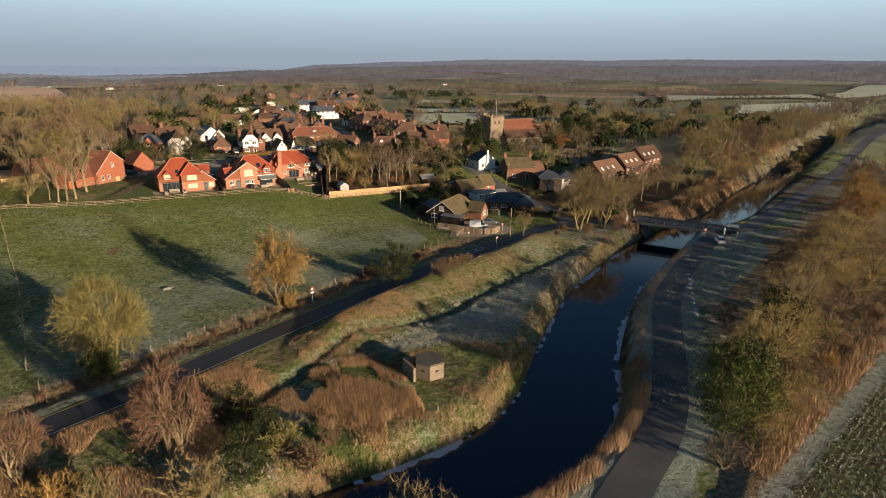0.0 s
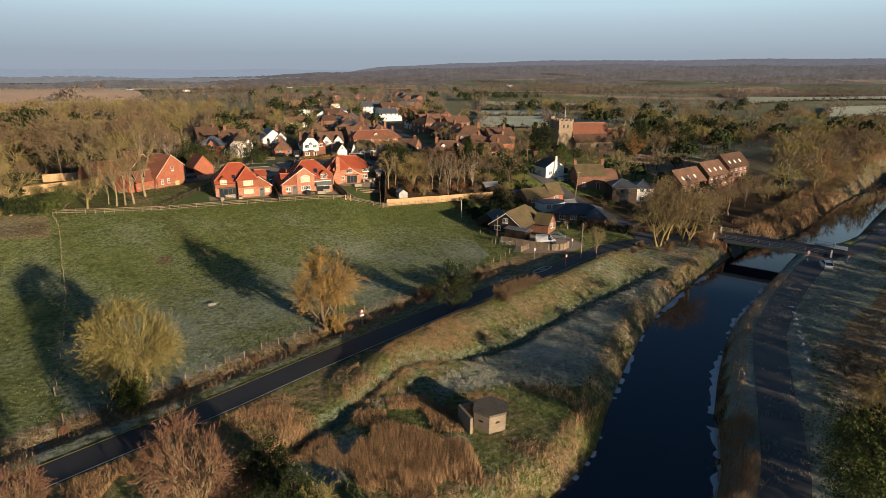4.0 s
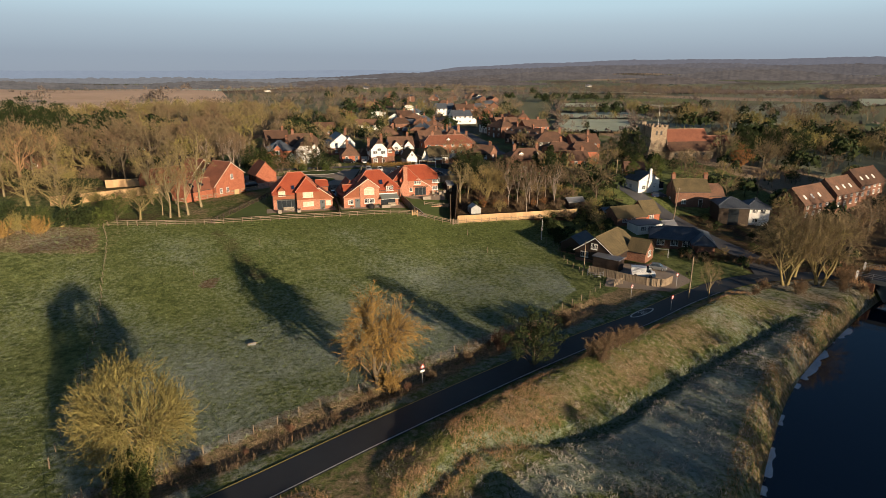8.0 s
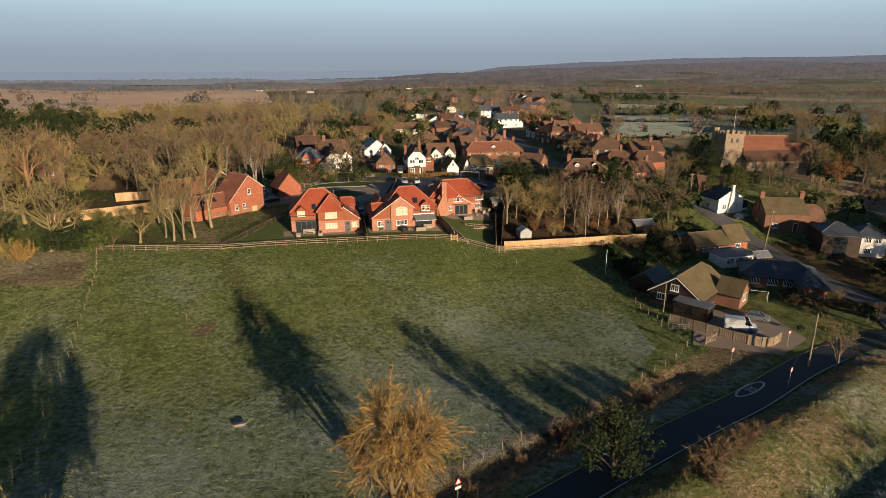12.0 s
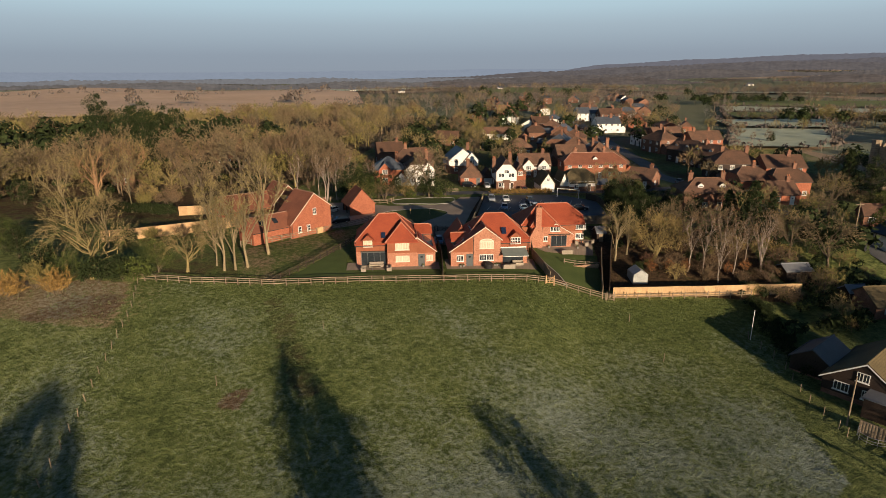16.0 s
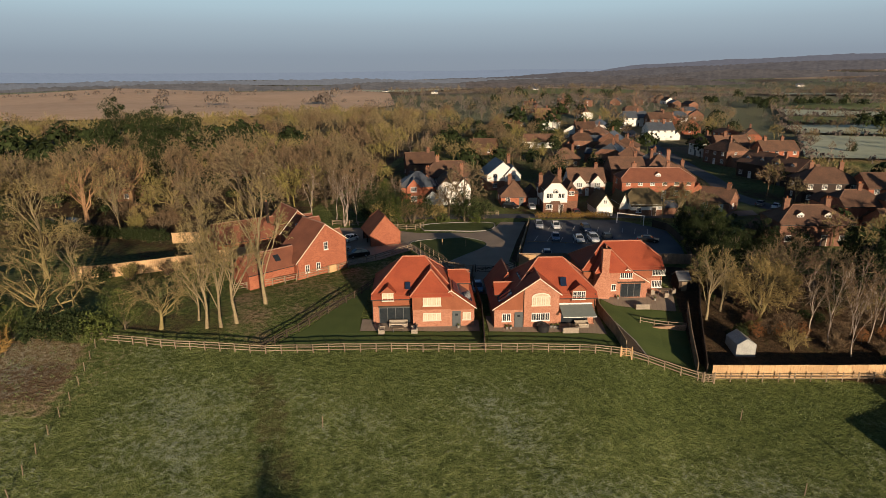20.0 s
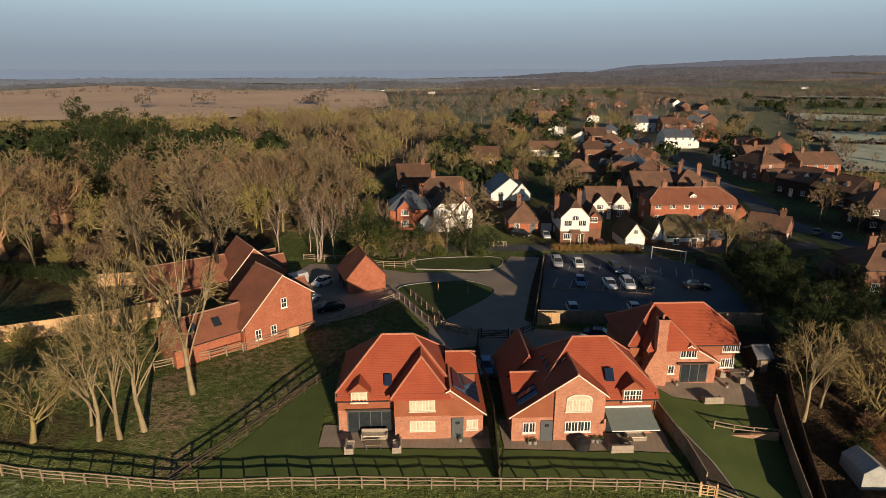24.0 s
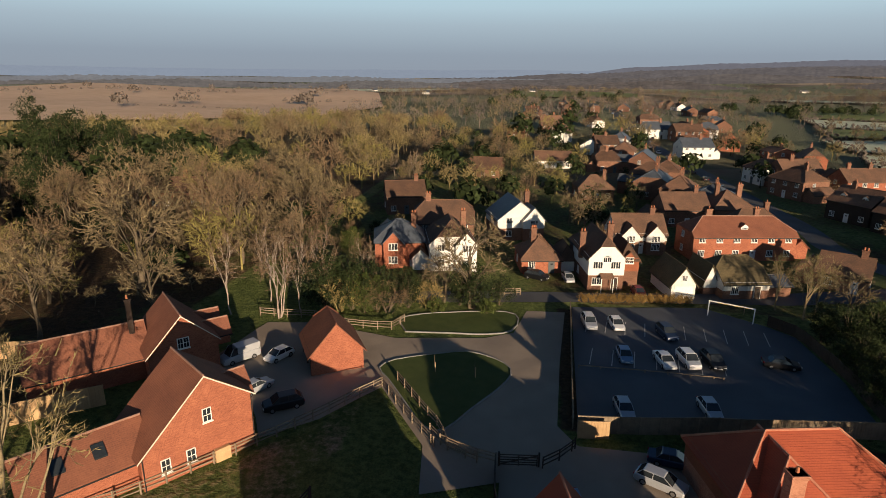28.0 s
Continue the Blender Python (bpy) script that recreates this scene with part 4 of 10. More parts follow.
class Soup:
    def __init__(self):
        self.V, self.T = [], []

    def tube(self, path, radii, n):
        V, T = tube_arrays(path, radii, n)
        k = len(self.V)
        self.V += V
        self.T += [(a + k, b + k, c + k) for a, b, c in T]

    def spike(self, p, d, w, rnd):
        s = d.orthogonal().normalized() * w
        s.rotate(Matrix.Rotation(rnd.uniform(0, 6.28), 3, d.normalized()))
        k = len(self.V)
        self.V += [p - s, p + s, p + d]
        self.T.append((k, k + 1, k + 2))

    def leaf(self, p, size, rnd, up=0.3):
        a = Vector((rnd.gauss(0, 1), rnd.gauss(0, 1), rnd.gauss(0, 1) + up)).normalized() * size
        b = a.orthogonal().normalized() * size * 0.6
        b.rotate(Matrix.Rotation(rnd.uniform(0, 6.28), 3, a.normalized()))
        k = len(self.V)
        self.V += [p - a - b * 0.8, p - a * 0.4 + b * 1.2, p + a * 1.2]
        self.T.append((k, k + 1, k + 2))

    def mesh(self, name, material):
        return raw_mesh(name, [tuple(v) for v in self.V], self.T, material)


def wander(rnd, p, d, length, steps, bend, lift=0.0):
    path, d = [p.copy()], d.normalized()
    for _ in range(steps):
        d = (d + Vector((rnd.gauss(0, bend), rnd.gauss(0, bend), rnd.gauss(0, bend) * 0.6 + lift))).normalized()
        path.append(path[-1] + d * (length / steps))
    return path


def curve3(a, c, b, n, rnd=None, jit=0.0):
    out = []
    for i in range(n + 1):
        t = i / n
        p = a * (1 - t) ** 2 + c * (2 * t * (1 - t)) + b * t * t
        if rnd and 0 < i < n:
            p = p + Vector((rnd.gauss(0, jit), rnd.gauss(0, jit), rnd.gauss(0, jit)))
        out.append(p)
    return out


def bare_tree(seed, height, spread, r0, bark, twig, base=0.25, limbs=10, branches=80, sprays=5, twigs=5, width=0.035, stems=1, rise=0.4, droop=0.0, lump=0.16, reach=0.17, gnarl=0.04):
    """Wood and twigs of a leafless tree: trunk, bowed limbs, branches spread evenly under a lumpy crown, sprays and twigs on them."""
    rnd = random.Random(seed)
    wood, fine = Soup(), Soup()
    mid, half = (base + 1) / 2 * height, (1 - base) / 2 * height
    C = Vector((0, 0, mid))
    ph = [rnd.uniform(0, 6.28) for _ in range(4)]

    def env(u):
        w = math.atan2(u.y, u.x)
        return 1 + lump * (math.sin(2 * w + ph[0] + 2.2 * u.z) * 0.6 + math.sin(5 * w + ph[1]) * math.cos(4 * u.z + ph[2]) * 0.6 + math.sin(7 * u.z + ph[3]) * 0.3)

    def shell(u, k):
        return C + Vector((u.x * spread, u.y * spread, u.z * half)) * (k * env(u))

    trunks = []
    for q in range(stems):
        a = q * 2.4 + rnd.random()
        out = Vector((math.cos(a), math.sin(a), 0))
        foot = out * (r0 * 1.3 if stems > 1 else 0)
        top = out * (spread * (0.06 if stems == 1 else 0.34)) + Vector((0, 0, height * (base + (1 - base) * rnd.uniform(0.42, 0.58))))
        path = curve3(foot + Vector((0, 0, -0.4)), foot.lerp(top, 0.45) + Vector((rnd.gauss(0, 0.03), rnd.gauss(0, 0.03), 0.02)) * height, top, 5, rnd, 0.008 * height)
        wood.tube(path, [r0 * (1.3 if i == 0 else 1 - 0.13 * i) for i in range(6)], 6)
        trunks.append(path)
    arms = []
    for j in range(limbs):
        w, sz = j * 2.399 + rnd.uniform(-0.25, 0.25), -0.22 + 1.16 * ((j * 0.618 + 0.31) % 1.0)
        u = Vector((math.cos(w) * math.sqrt(1 - sz * sz), math.sin(w) * math.sqrt(1 - sz * sz), sz))
        T = shell(u, rnd.uniform(0.58, 0.7))
        path = trunks[j % stems]
        f = min(4.95, max(1.2, 1.3 + 3.6 * (sz + 0.22) / 1.16 * rnd.uniform(0.75, 1.0))) if base > 0.12 else min(4.95, max(0.35, 0.4 + 4.2 * (sz + 0.22) / 1.16 * rnd.uniform(0.6, 1.0)))
        k = int(f)
        st = path[k].lerp(path[k + 1], f - k)
        ln = (T - st).length
        ctrl = st.lerp(T, 0.5) + Vector((0, 0, (rise - 0.35) * 0.4 * ln)) + Vector((rnd.gauss(0, gnarl), rnd.gauss(0, gnarl), rnd.gauss(0, gnarl))) * ln
        limb = curve3(st, ctrl, T, 4, rnd, gnarl * 0.35 * ln)
        lr = r0 * (0.46 if stems == 1 else 0.6) * rnd.uniform(0.8, 1.1) * (1 - 0.09 * k)
        wood.tube(limb, [lr * (1 - 0.19 * i) for i in range(5)], 4)
        arms.append((limb, (T - C).normalized(), lr))

    def spray(p, d, u, ln):
        sd = (d * 0.55 + u * 0.35 + Vector((rnd.gauss(0, 0.42), rnd.gauss(0, 0.42), rnd.gauss(rise * 0.35 - droop, 0.36)))).normalized() * ln
        fine.spike(p, sd, width * 1.3, rnd)
        for _ in range(twigs):
            td = (sd.normalized() * 0.75 + Vector((rnd.gauss(0, 0.5), rnd.gauss(0, 0.5), rnd.gauss(rise * 0.25 - droop, 0.42)))).normalized()
            fine.spike(p + sd * rnd.uniform(0.15, 0.95), td * ln * rnd.uniform(0.3, 0.68), width * rnd.uniform(0.7, 1.1), rnd)

    for b in range(branches):
        sz = min(0.99, max(-0.6, -0.6 + 1.6 * (b + 0.5) / branches + rnd.gauss(0, 0.05)))
        w = b * 2.399 + rnd.gauss(0, 0.12)
        u = Vector((math.cos(w) * math.sqrt(1 - sz * sz), math.sin(w) * math.sqrt(1 - sz * sz), sz))
        B = shell(u, rnd.uniform(0.62, 0.92))
        limb, _, lr = max(arms, key=lambda q: q[1].dot(u) + rnd.uniform(0, 0.22))
        best = None
        for f in (rnd.uniform(0.9, 3.9), rnd.uniform(1.2, 3.95), rnd.uniform(0.9, 3.5)):
            k = int(f)
            st = limb[k].lerp(limb[k + 1], f - k)
            if best is None or (B - st).length < best[0]:
                best = ((B - st).length, st, (limb[k + 1] - limb[k]).normalized())
        ln, st, d0 = best
        path = curve3(st, st + d0 * ln * 0.35 + Vector((0, 0, (rise * 0.3 - 0.08) * ln)), B - Vector((0, 0, droop * ln * 0.5)), 2)
        br = max(width * 0.8, lr * 0.34)
        wood.tube(path, [br, br * 0.6, br * 0.2], 3)
        for e in range(sprays):
            g = (0.3 + 0.7 * (e + rnd.random()) / sprays) * 1.99
            k = int(g)
            spray(path[k].lerp(path[k + 1], g - k), (path[k + 1] - path[k]).normalized(), u, spread * reach * rnd.uniform(0.6, 1.15))
    return wood.mesh("trunk", bark), fine.mesh("crown", twig)


def leafy(seed, height, spread, bark, leaf, shape="round", leaves=2600, size=0.2, clumps=26, lobe=0.22):
    """Wood and leaf clumps of an evergreen or ivy-clad tree."""
    rnd = random.Random(seed)
    wood, fine = Soup(), Soup()
    trunk = wander(rnd, Vector((0, 0, -0.3)), Vector((0, 0, 1)), height * 0.9, 6, 0.04)
    r0 = height * 0.022
    wood.tube(trunk, [r0 * (1 - 0.14 * i) for i in range(7)], 6)
    for c in range(clumps):
        f = (c + rnd.random()) / clumps
        w = c * 2.399
        if shape == "cone":
            z, rad = height * (0.1 + 0.88 * f), spread * (1.02 - f) ** 0.8 * rnd.uniform(0.6, 1.0)
        elif shape == "column":
            z, rad = height * (0.08 + 0.9 * f), spread * (1 - abs(2 * f - 0.9) ** 3 * 0.6) * rnd.uniform(0.5, 0.9)
        else:
            z, rad = height * (0.22 + 0.72 * f), spread * math.sqrt(max(0.08, 1 - (1.7 * f - 0.75) ** 2)) * rnd.uniform(0.4, 0.95) * (1 + lobe * math.sin(2 * w + seed) + lobe * math.sin(5 * w + 3 * f * seed))
            z *= 1 + 0.5 * lobe * math.sin(3 * w + seed)
        cp = Vector((math.cos(w) * rad, math.sin(w) * rad, z))
        base = trunk[min(5, int(f * 5))]
        wood.tube([base, base.lerp(cp, 0.55) + Vector((0, 0, 0.2)), cp], [r0 * 0.3, r0 * 0.2, 0.02], 4)
        cr = spread * rnd.uniform(0.14, 0.46) * (1.15 - 0.5 * f if shape == "cone" else 1)
        for _ in range(leaves // clumps):
            v = Vector((rnd.gauss(0, 1), rnd.gauss(0, 1), rnd.gauss(0, 0.8))).normalized() * cr * rnd.uniform(0.45, 1.05)
            fine.leaf(cp + v, size * rnd.uniform(0.6, 1.3), rnd)
    return wood.mesh("trunk", bark), fine.mesh("crown", leaf)


def bush(seed, height, spread, bark, twig, stems=22, twigs=14, width=0.03):
    """A leafless shrub: many stems from the ground."""
    rnd = random.Random(seed)
    wood, fine = Soup(), Soup()
    for s in range(stems):
        w = s * 2.4
        d = Vector((math.cos(w) * rnd.uniform(0.05, 0.85) * spread / height, math.sin(w) * rnd.uniform(0.05, 0.85) * spread / height, 1))
        st = wander(rnd, Vector((rnd.gauss(0, 0.15) * spread, rnd.gauss(0, 0.15) * spread, -0.2)), d, height * rnd.uniform(0.6, 0.95), 4, 0.12, 0.02)
        wood.tube(st, [0.06 * height / 4 * (1 - 0.2 * i) for i in range(5)], 3)
        for j in range(8):
            f = min(0.2 + 0.8 * (j + rnd.random()) / 8, 0.99)
            k = int(f * 4)
            p = st[k].lerp(st[k + 1], f * 4 - k)
            sd = ((st[k + 1] - st[k]).normalized() + Vector((rnd.gauss(0, 0.6), rnd.gauss(0, 0.6), rnd.gauss(0, 0.4)))).normalized()
            sl = height * rnd.uniform(0.16, 0.3)
            fine.spike(p, sd * sl, width * 1.4, rnd)
            for e in range(twigs):
                td = (sd + Vector((rnd.gauss(0, 0.6), rnd.gauss(0, 0.6), rnd.gauss(0.1, 0.4)))).normalized()
                fine.spike(p + sd * sl * rnd.random(), td * sl * rnd.uniform(0.3, 0.7), width, rnd)
    return wood.mesh("trunk", bark), fine.mesh("crown", twig)


KINDS = {}


def kind(key, meshes, label, category="tree"):
    KINDS[key] = (meshes, label, category)


def plant(key, x, y, size=1.0, yaw=None, label="", group="", squash=1.0):
    (wood, fine), lab, cat = KINDS[key]
    yaw = RND.uniform(0, 360) if yaw is None else yaw
    ob = thing({"tree": "tree", "shrub": "shrub", "hedge": "hedge_bush"}[cat], at(x, y, yaw), label or lab, cat, group)
    ob.scale = (size, size, size * squash)
    part("trunk", wood, None, ob)
    part("crown", fine, None, ob)
    return ob


kind("ash", bare_tree(1, 15, 5.0, 0.27, M["bark_pale"], M["twig_gold"], 0.26, 11, 90, 5, 5, 0.028, rise=0.75, gnarl=0.05), "leafless ash tree with pale lit bark")
kind("ash_b", bare_tree(2, 16, 4.6, 0.25, M["bark_pale"], M["twig_gold"], 0.28, 11, 90, 5, 5, 0.028, rise=0.9, gnarl=0.05), "tall leafless ash with pale upright limbs")
kind("oak", bare_tree(3, 12.5, 8.6, 0.46, M["bark_olive"], M["twig_gold"], 0.14, 16, 120, 4, 4, 0.026, rise=0.2, gnarl=0.15, lump=0.26, reach=0.13), "spreading leafless oak with lichened golden limbs")
kind("oak_b", bare_tree(4, 13, 6.8, 0.4, M["bark"], M["twig_grey"], 0.18, 12, 95, 5, 5, 0.052, rise=0.3, gnarl=0.08, lump=0.2), "spreading leafless oak with grey-brown twigs")
kind("grey", bare_tree(5, 13, 5.8, 0.3, M["bark"], M["twig_grey"], 0.2, 10, 85, 5, 5, 0.052, rise=0.5), "leafless grey-brown woodland tree")
kind("grey_b", bare_tree(6, 14, 5.6, 0.28, M["bark"], M["twig_brown"], 0.18, 10, 85, 5, 5, 0.052, rise=0.6, lump=0.22), "leafless brown woodland tree")
kind("bole", bare_tree(33, 15, 6.6, 0.6, M["bark_orange"], M["twig_gold"], 0.36, 13, 110, 5, 5, 0.03, rise=0.35, gnarl=0.12, lump=0.24), "big leafless tree with a thick sunlit bole")
kind("birch", bare_tree(7, 13, 2.7, 0.105, M["bark_birch"], M["twig_brown"], 0.2, 10, 70, 4, 4, 0.034, rise=0.9, droop=0.05, reach=0.3), "slender leafless birch with white stem")
kind("birch_multi", bare_tree(8, 13, 3.4, 0.105, M["bark_birch"], M["twig_brown"], 0.2, 14, 80, 4, 4, 0.034, stems=4, rise=1.0, reach=0.26), "multi-stemmed leafless birch with pale stems")
kind("lime", bare_tree(9, 14, 7.6, 0.26, M["bark_olive"], M["twig_lime"], 0.1, 22, 240, 6, 6, 0.021, stems=3, rise=0.6, lump=0.14), "many-stemmed leafless lime tree with dense twigs")
kind("willow", bare_tree(10, 9, 4.1, 0.3, M["bark"], M["twig_orange"], 0.0, 20, 320, 7, 7, 0.021, stems=3, rise=0.35, droop=0.12, lump=0.42, gnarl=0.1, reach=0.2), "golden-orange twigged willow, leafless")
kind("round", bare_tree(11, 8.8, 4.6, 0.17, M["bark_olive"], M["twig_olive"], 0.0, 30, 380, 7, 7, 0.018, stems=5, rise=0.55, lump=0.08), "rounded olive-yellow twiggy tree, leafless")
kind("redtop", bare_tree(12, 8, 3.3, 0.2, M["bark_pale"], M["twig_red"], 0.03, 24, 260, 6, 7, 0.016, stems=3, rise=0.8, lump=0.12, reach=0.19), "red-brown twigged alder, leafless")
kind("poplar", bare_tree(13, 12, 2.4, 0.2, M["bark_pale"], M["twig_gold"], 0.12, 12, 90, 5, 5, 0.024, rise=1.0, reach=0.3), "narrow pale golden leafless tree")
kind("sallow", bare_tree(30, 8.6, 5.4, 0.15, M["bark_olive"], M["twig_sallow"], 0.0, 24, 170, 6, 6, 0.022, stems=6, rise=0.75, lump=0.12), "tall rounded golden sallow with many stems, leafless")
kind("scrub", bare_tree(31, 4.7, 3.2, 0.1, M["bark_olive"], M["twig_sallow"], 0.0, 14, 80, 5, 5, 0.028, stems=6, rise=0.75, reach=0.2), "dense golden thicket of sallow stems, leafless", "shrub")
kind("scrub_b", bare_tree(32, 4.3, 3.3, 0.1, M["bark"], M["twig_brown"], 0.0, 14, 80, 5, 5, 0.03, stems=6, rise=0.55, lump=0.22, reach=0.2), "dense brown thicket of hawthorn stems, leafless", "shrub")
kind("ivy", leafy(14, 7, 2.9, M["bark"], M["leaf_dark"], "round", 4200, 0.13, 34, 0.35), "dark ivy-clad evergreen tree")
kind("conifer", leafy(15, 13, 3.4, M["bark"], M["leaf_dark"], "cone", 3600, 0.22, 46), "dark conifer with drooping layers")
kind("pine", leafy(16, 14, 4.6, M["bark"], M["leaf_dark"], "round", 3600, 0.24, 34), "dark-crowned pine with bare trunk")
kind("yew", leafy(17, 7, 2.4, M["bark"], M["leaf_mid"], "column", 3000, 0.17, 36), "columnar green evergreen with dense foliage")
kind("green", leafy(18, 6, 3.2, M["bark"], M["leaf_mid"], "round", 6400, 0.095, 30, 0.4), "rounded green evergreen tree, dense crown")
kind("russet", leafy(19, 7, 2.8, M["bark"], M["leaf_brown"], "round", 2400, 0.15, 30), "small tree holding russet dead leaves")
kind("shrub_brown", bush(20, 3.2, 2.4, M["bark"], M["twig_brown"]), "leafless brown shrub with fine twigs", "shrub")
kind("shrub_gold", bush(21, 4.2, 3.0, M["bark"], M["twig_gold"], 26), "dense golden-brown leafless shrub in sun", "shrub")
kind("shrub_olive", bush(22, 3.6, 2.6, M["bark"], M["twig_olive"], 26), "dense olive leafless shrub in sun", "shrub")
kind("shrub_red", bush(23, 3.0, 2.4, M["bark"], M["twig_red"], 24), "red-stemmed leafless shrub by the hedge", "shrub")
kind("shrub_orange", bush(24, 3.6, 2.6, M["bark"], M["twig_orange"], 26), "orange-stemmed leafless shrub in rough grass", "shrub")
kind("shrub_green", leafy(25, 2.2, 1.6, M["bark"], M["leaf_mid"], "round", 1500, 0.12, 18), "clipped green evergreen shrub", "shrub")
kind("shrub_dark", leafy(26, 2.6, 1.9, M["bark"], M["leaf_dark"], "round", 1500, 0.13, 18), "dark evergreen shrub with dense leaves", "shrub")
kind("gold_bush", leafy(27, 2.0, 1.4, M["bark"], M["leaf_gold"], "round", 1200, 0.1, 16), "yellow-green garden bush with small leaves", "shrub")

PLOTS = [(-38, 180), (-30, 179), (-33, 192), (-20, 200), (-15, 181), (-5, 175), (3, 196), (20, 195), (15, 176), (-12, 288), (-34, 266), (12, 256), (18, 247), (22, 240), (16, 218), (26, 220), (28, 232), (27, 208), (24, 266), (20, 286), (16, 306), (8, 322), (5, 284), (41, 322), (46, 276), (48, 256), (58, 270), (70, 258), (52, 230), (56, 219), (60, 196), (72, 192), (40, 155), (57, 172), (66, 171), (30, 182), (-2, 240), (-46, 216)]


def free_plot(x, y, r=8.0):
    """True where no village house stands, nor close before one."""
    return all(abs(x - a) > r or not -r - 2.5 < y - b < r for a, b in PLOTS)


# by the road and the field
plant("round", -24.8, 19.0, 1.3, 20, squash=1.18)
plant("ivy", -25.0, 18.0, 0.7, 0, "dark ivy at the foot of a twiggy tree")
plant("willow", -3.4, 35.2, 1.12, 60, squash=1.25)
plant("shrub_orange", -2.0, 34.4, 0.9)
plant("green", -25.2, 17.8, 0.72, 40, "green ivy climbing in the foot of a twiggy tree")
plant("ivy", 16.4, 38.6, 1.1, 0, "dark ivy-clad tree with bare dead limbs on the road verge")
for x, y, z_ in ((23.4, 36.6, 0.8), (25.4, 37.6, 0.9), (27.4, 38.8, 0.85), (29.4, 40.2, 0.75), (31.2, 41.6, 0.6), (24.2, 35.2, 0.6)):
    plant("shrub_brown", x, y, z_, group="brown scrub on the bank top")
plant("shrub_red", 13.0, 43.5, 1.0)
plant("shrub_brown", 18, 45.5, 0.9)
plant("shrub_brown", 24.0, 50.5, 0.8)
plant("ash", 50.5, 58.0, 0.48, 30, "small pale leafless tree beside the road")
for x, y, s in ((68.6, 64.6, 0.98), (72.6, 68.4, 1.05), (74.6, 64.0, 1.02)):
    plant("lime", x, y, s, group="limes by the bridge")
for x, y, s in ((63, 62.5, 0.7), (68, 60, 0.9), (76, 60, 0.8), (79.5, 64, 0.9), (60, 60, 0.5), (80, 60.5, 0.6)):
    plant("shrub_brown", x, y, s, group="scrub under the limes")
# foreground by the canal bend
plant("redtop", -15.0, -3.6, 1.2, 0, squash=1.22)
plant("redtop", -28.2, -2.0, 0.95, 90, "orange-red twigged young tree, leafless")
for k_, x, y, s in (("shrub_orange", -31, -5, 1.2), ("shrub_orange", -24, -7, 1.1), ("shrub_gold", -20.5, -8.5, 0.9), ("ivy", -9.0, 1.0, 0.72), ("ivy", -9.0, -7.4, 0.85), ("ivy", -6.8, -3.4, 0.7), ("shrub_olive", -5.6, -4.4, 1.1), ("shrub_brown", -3.2, -6.5, 1.0), ("shrub_gold", -12.5, -9, 1.1), ("shrub_olive", -4.5, -11, 1.0), ("shrub_gold", 4.6, -14.0, 1.25), ("shrub_gold", 7.2, -14.8, 1.1), ("shrub_olive", 1.0, -17, 1.2), ("shrub_brown", -11.5, 3.5, 0.9), ("shrub_brown", -0.8, -4.2, 0.7)):
    plant(k_, x, y, s)
# along the east lane
for k_, x, y, sz in (("green", 38.2, -15.0, 1.1), ("green", 41.8, -12.6, 1.4), ("ivy", 45.2, -10.6, 1.1), ("green", 45.0, -7.6, 1.0), ("scrub_b", 34.6, -19.0, 0.7), ("scrub_b", 38.5, -18.5, 0.7), ("scrub", 43.5, -15.0, 0.8),
                     ("sallow", 50.6, -7.6, 1.0), ("sallow", 56.0, -4.2, 1.05), ("scrub", 48.0, -11.0, 1.0), ("scrub_b", 53.5, -9.2, 0.9), ("scrub_b", 50.5, -2.8, 0.8), ("ivy", 61.0, 0.6, 1.15), ("sallow", 63.0, 0.4, 0.95), ("grey", 66.2, 4.0, 0.8), ("ivy", 67.4, 4.6, 0.9), ("ash", 70.5, 4.6, 0.68), ("sallow", 73.5, 8.0, 0.95), ("scrub_b", 60.0, -4.0, 1.0), ("scrub", 67.0, -0.8, 1.1), ("scrub_b", 74.0, 2.6, 1.1), ("grey_b", 78.0, 9.6, 0.7), ("sallow", 82.5, 11.6, 1.0), ("scrub_b", 81.5, 6.0, 1.2), ("scrub", 87.5, 9.2, 1.2), ("sallow", 90.0, 16.5, 1.05), ("oak_b", 96.5, 19.5, 0.68), ("sallow", 101.0, 23.0, 1.05), ("grey", 107, 26.5, 0.72), ("scrub", 97, 14, 1.3), ("scrub_b", 105, 18.5, 1.3), ("sallow", 112, 31, 1.1), ("grey_b", 119, 35, 0.75), ("scrub_b", 114, 25, 1.4), ("scrub", 122, 30, 1.5), ("russet", 128, 42, 1.2), ("willow", 136, 46, 1.2), ("russet", 143, 51, 1.25), ("sallow", 151, 56, 1.1), ("willow", 158, 62, 1.15), ("russet", 166, 69, 1.2), ("grey_b", 176, 77, 0.9), ("oak_b", 188, 84, 0.8), ("russet", 200, 92, 1.1), ("scrub_b", 84, 20.0, 0.8), ("scrub_b", 93, 25.5, 0.8), ("scrub", 102, 30.5, 0.9), ("scrub_b", 110, 36, 1.0), ("scrub", 118, 41, 1.1)):
    plant(k_, x, y, sz, group="scrub and trees along the lane")
ev = np.asarray(EAST)
et = np.gradient(ev, axis=0)
et /= np.linalg.norm(et, axis=1)[:, None]
walked = 0.0
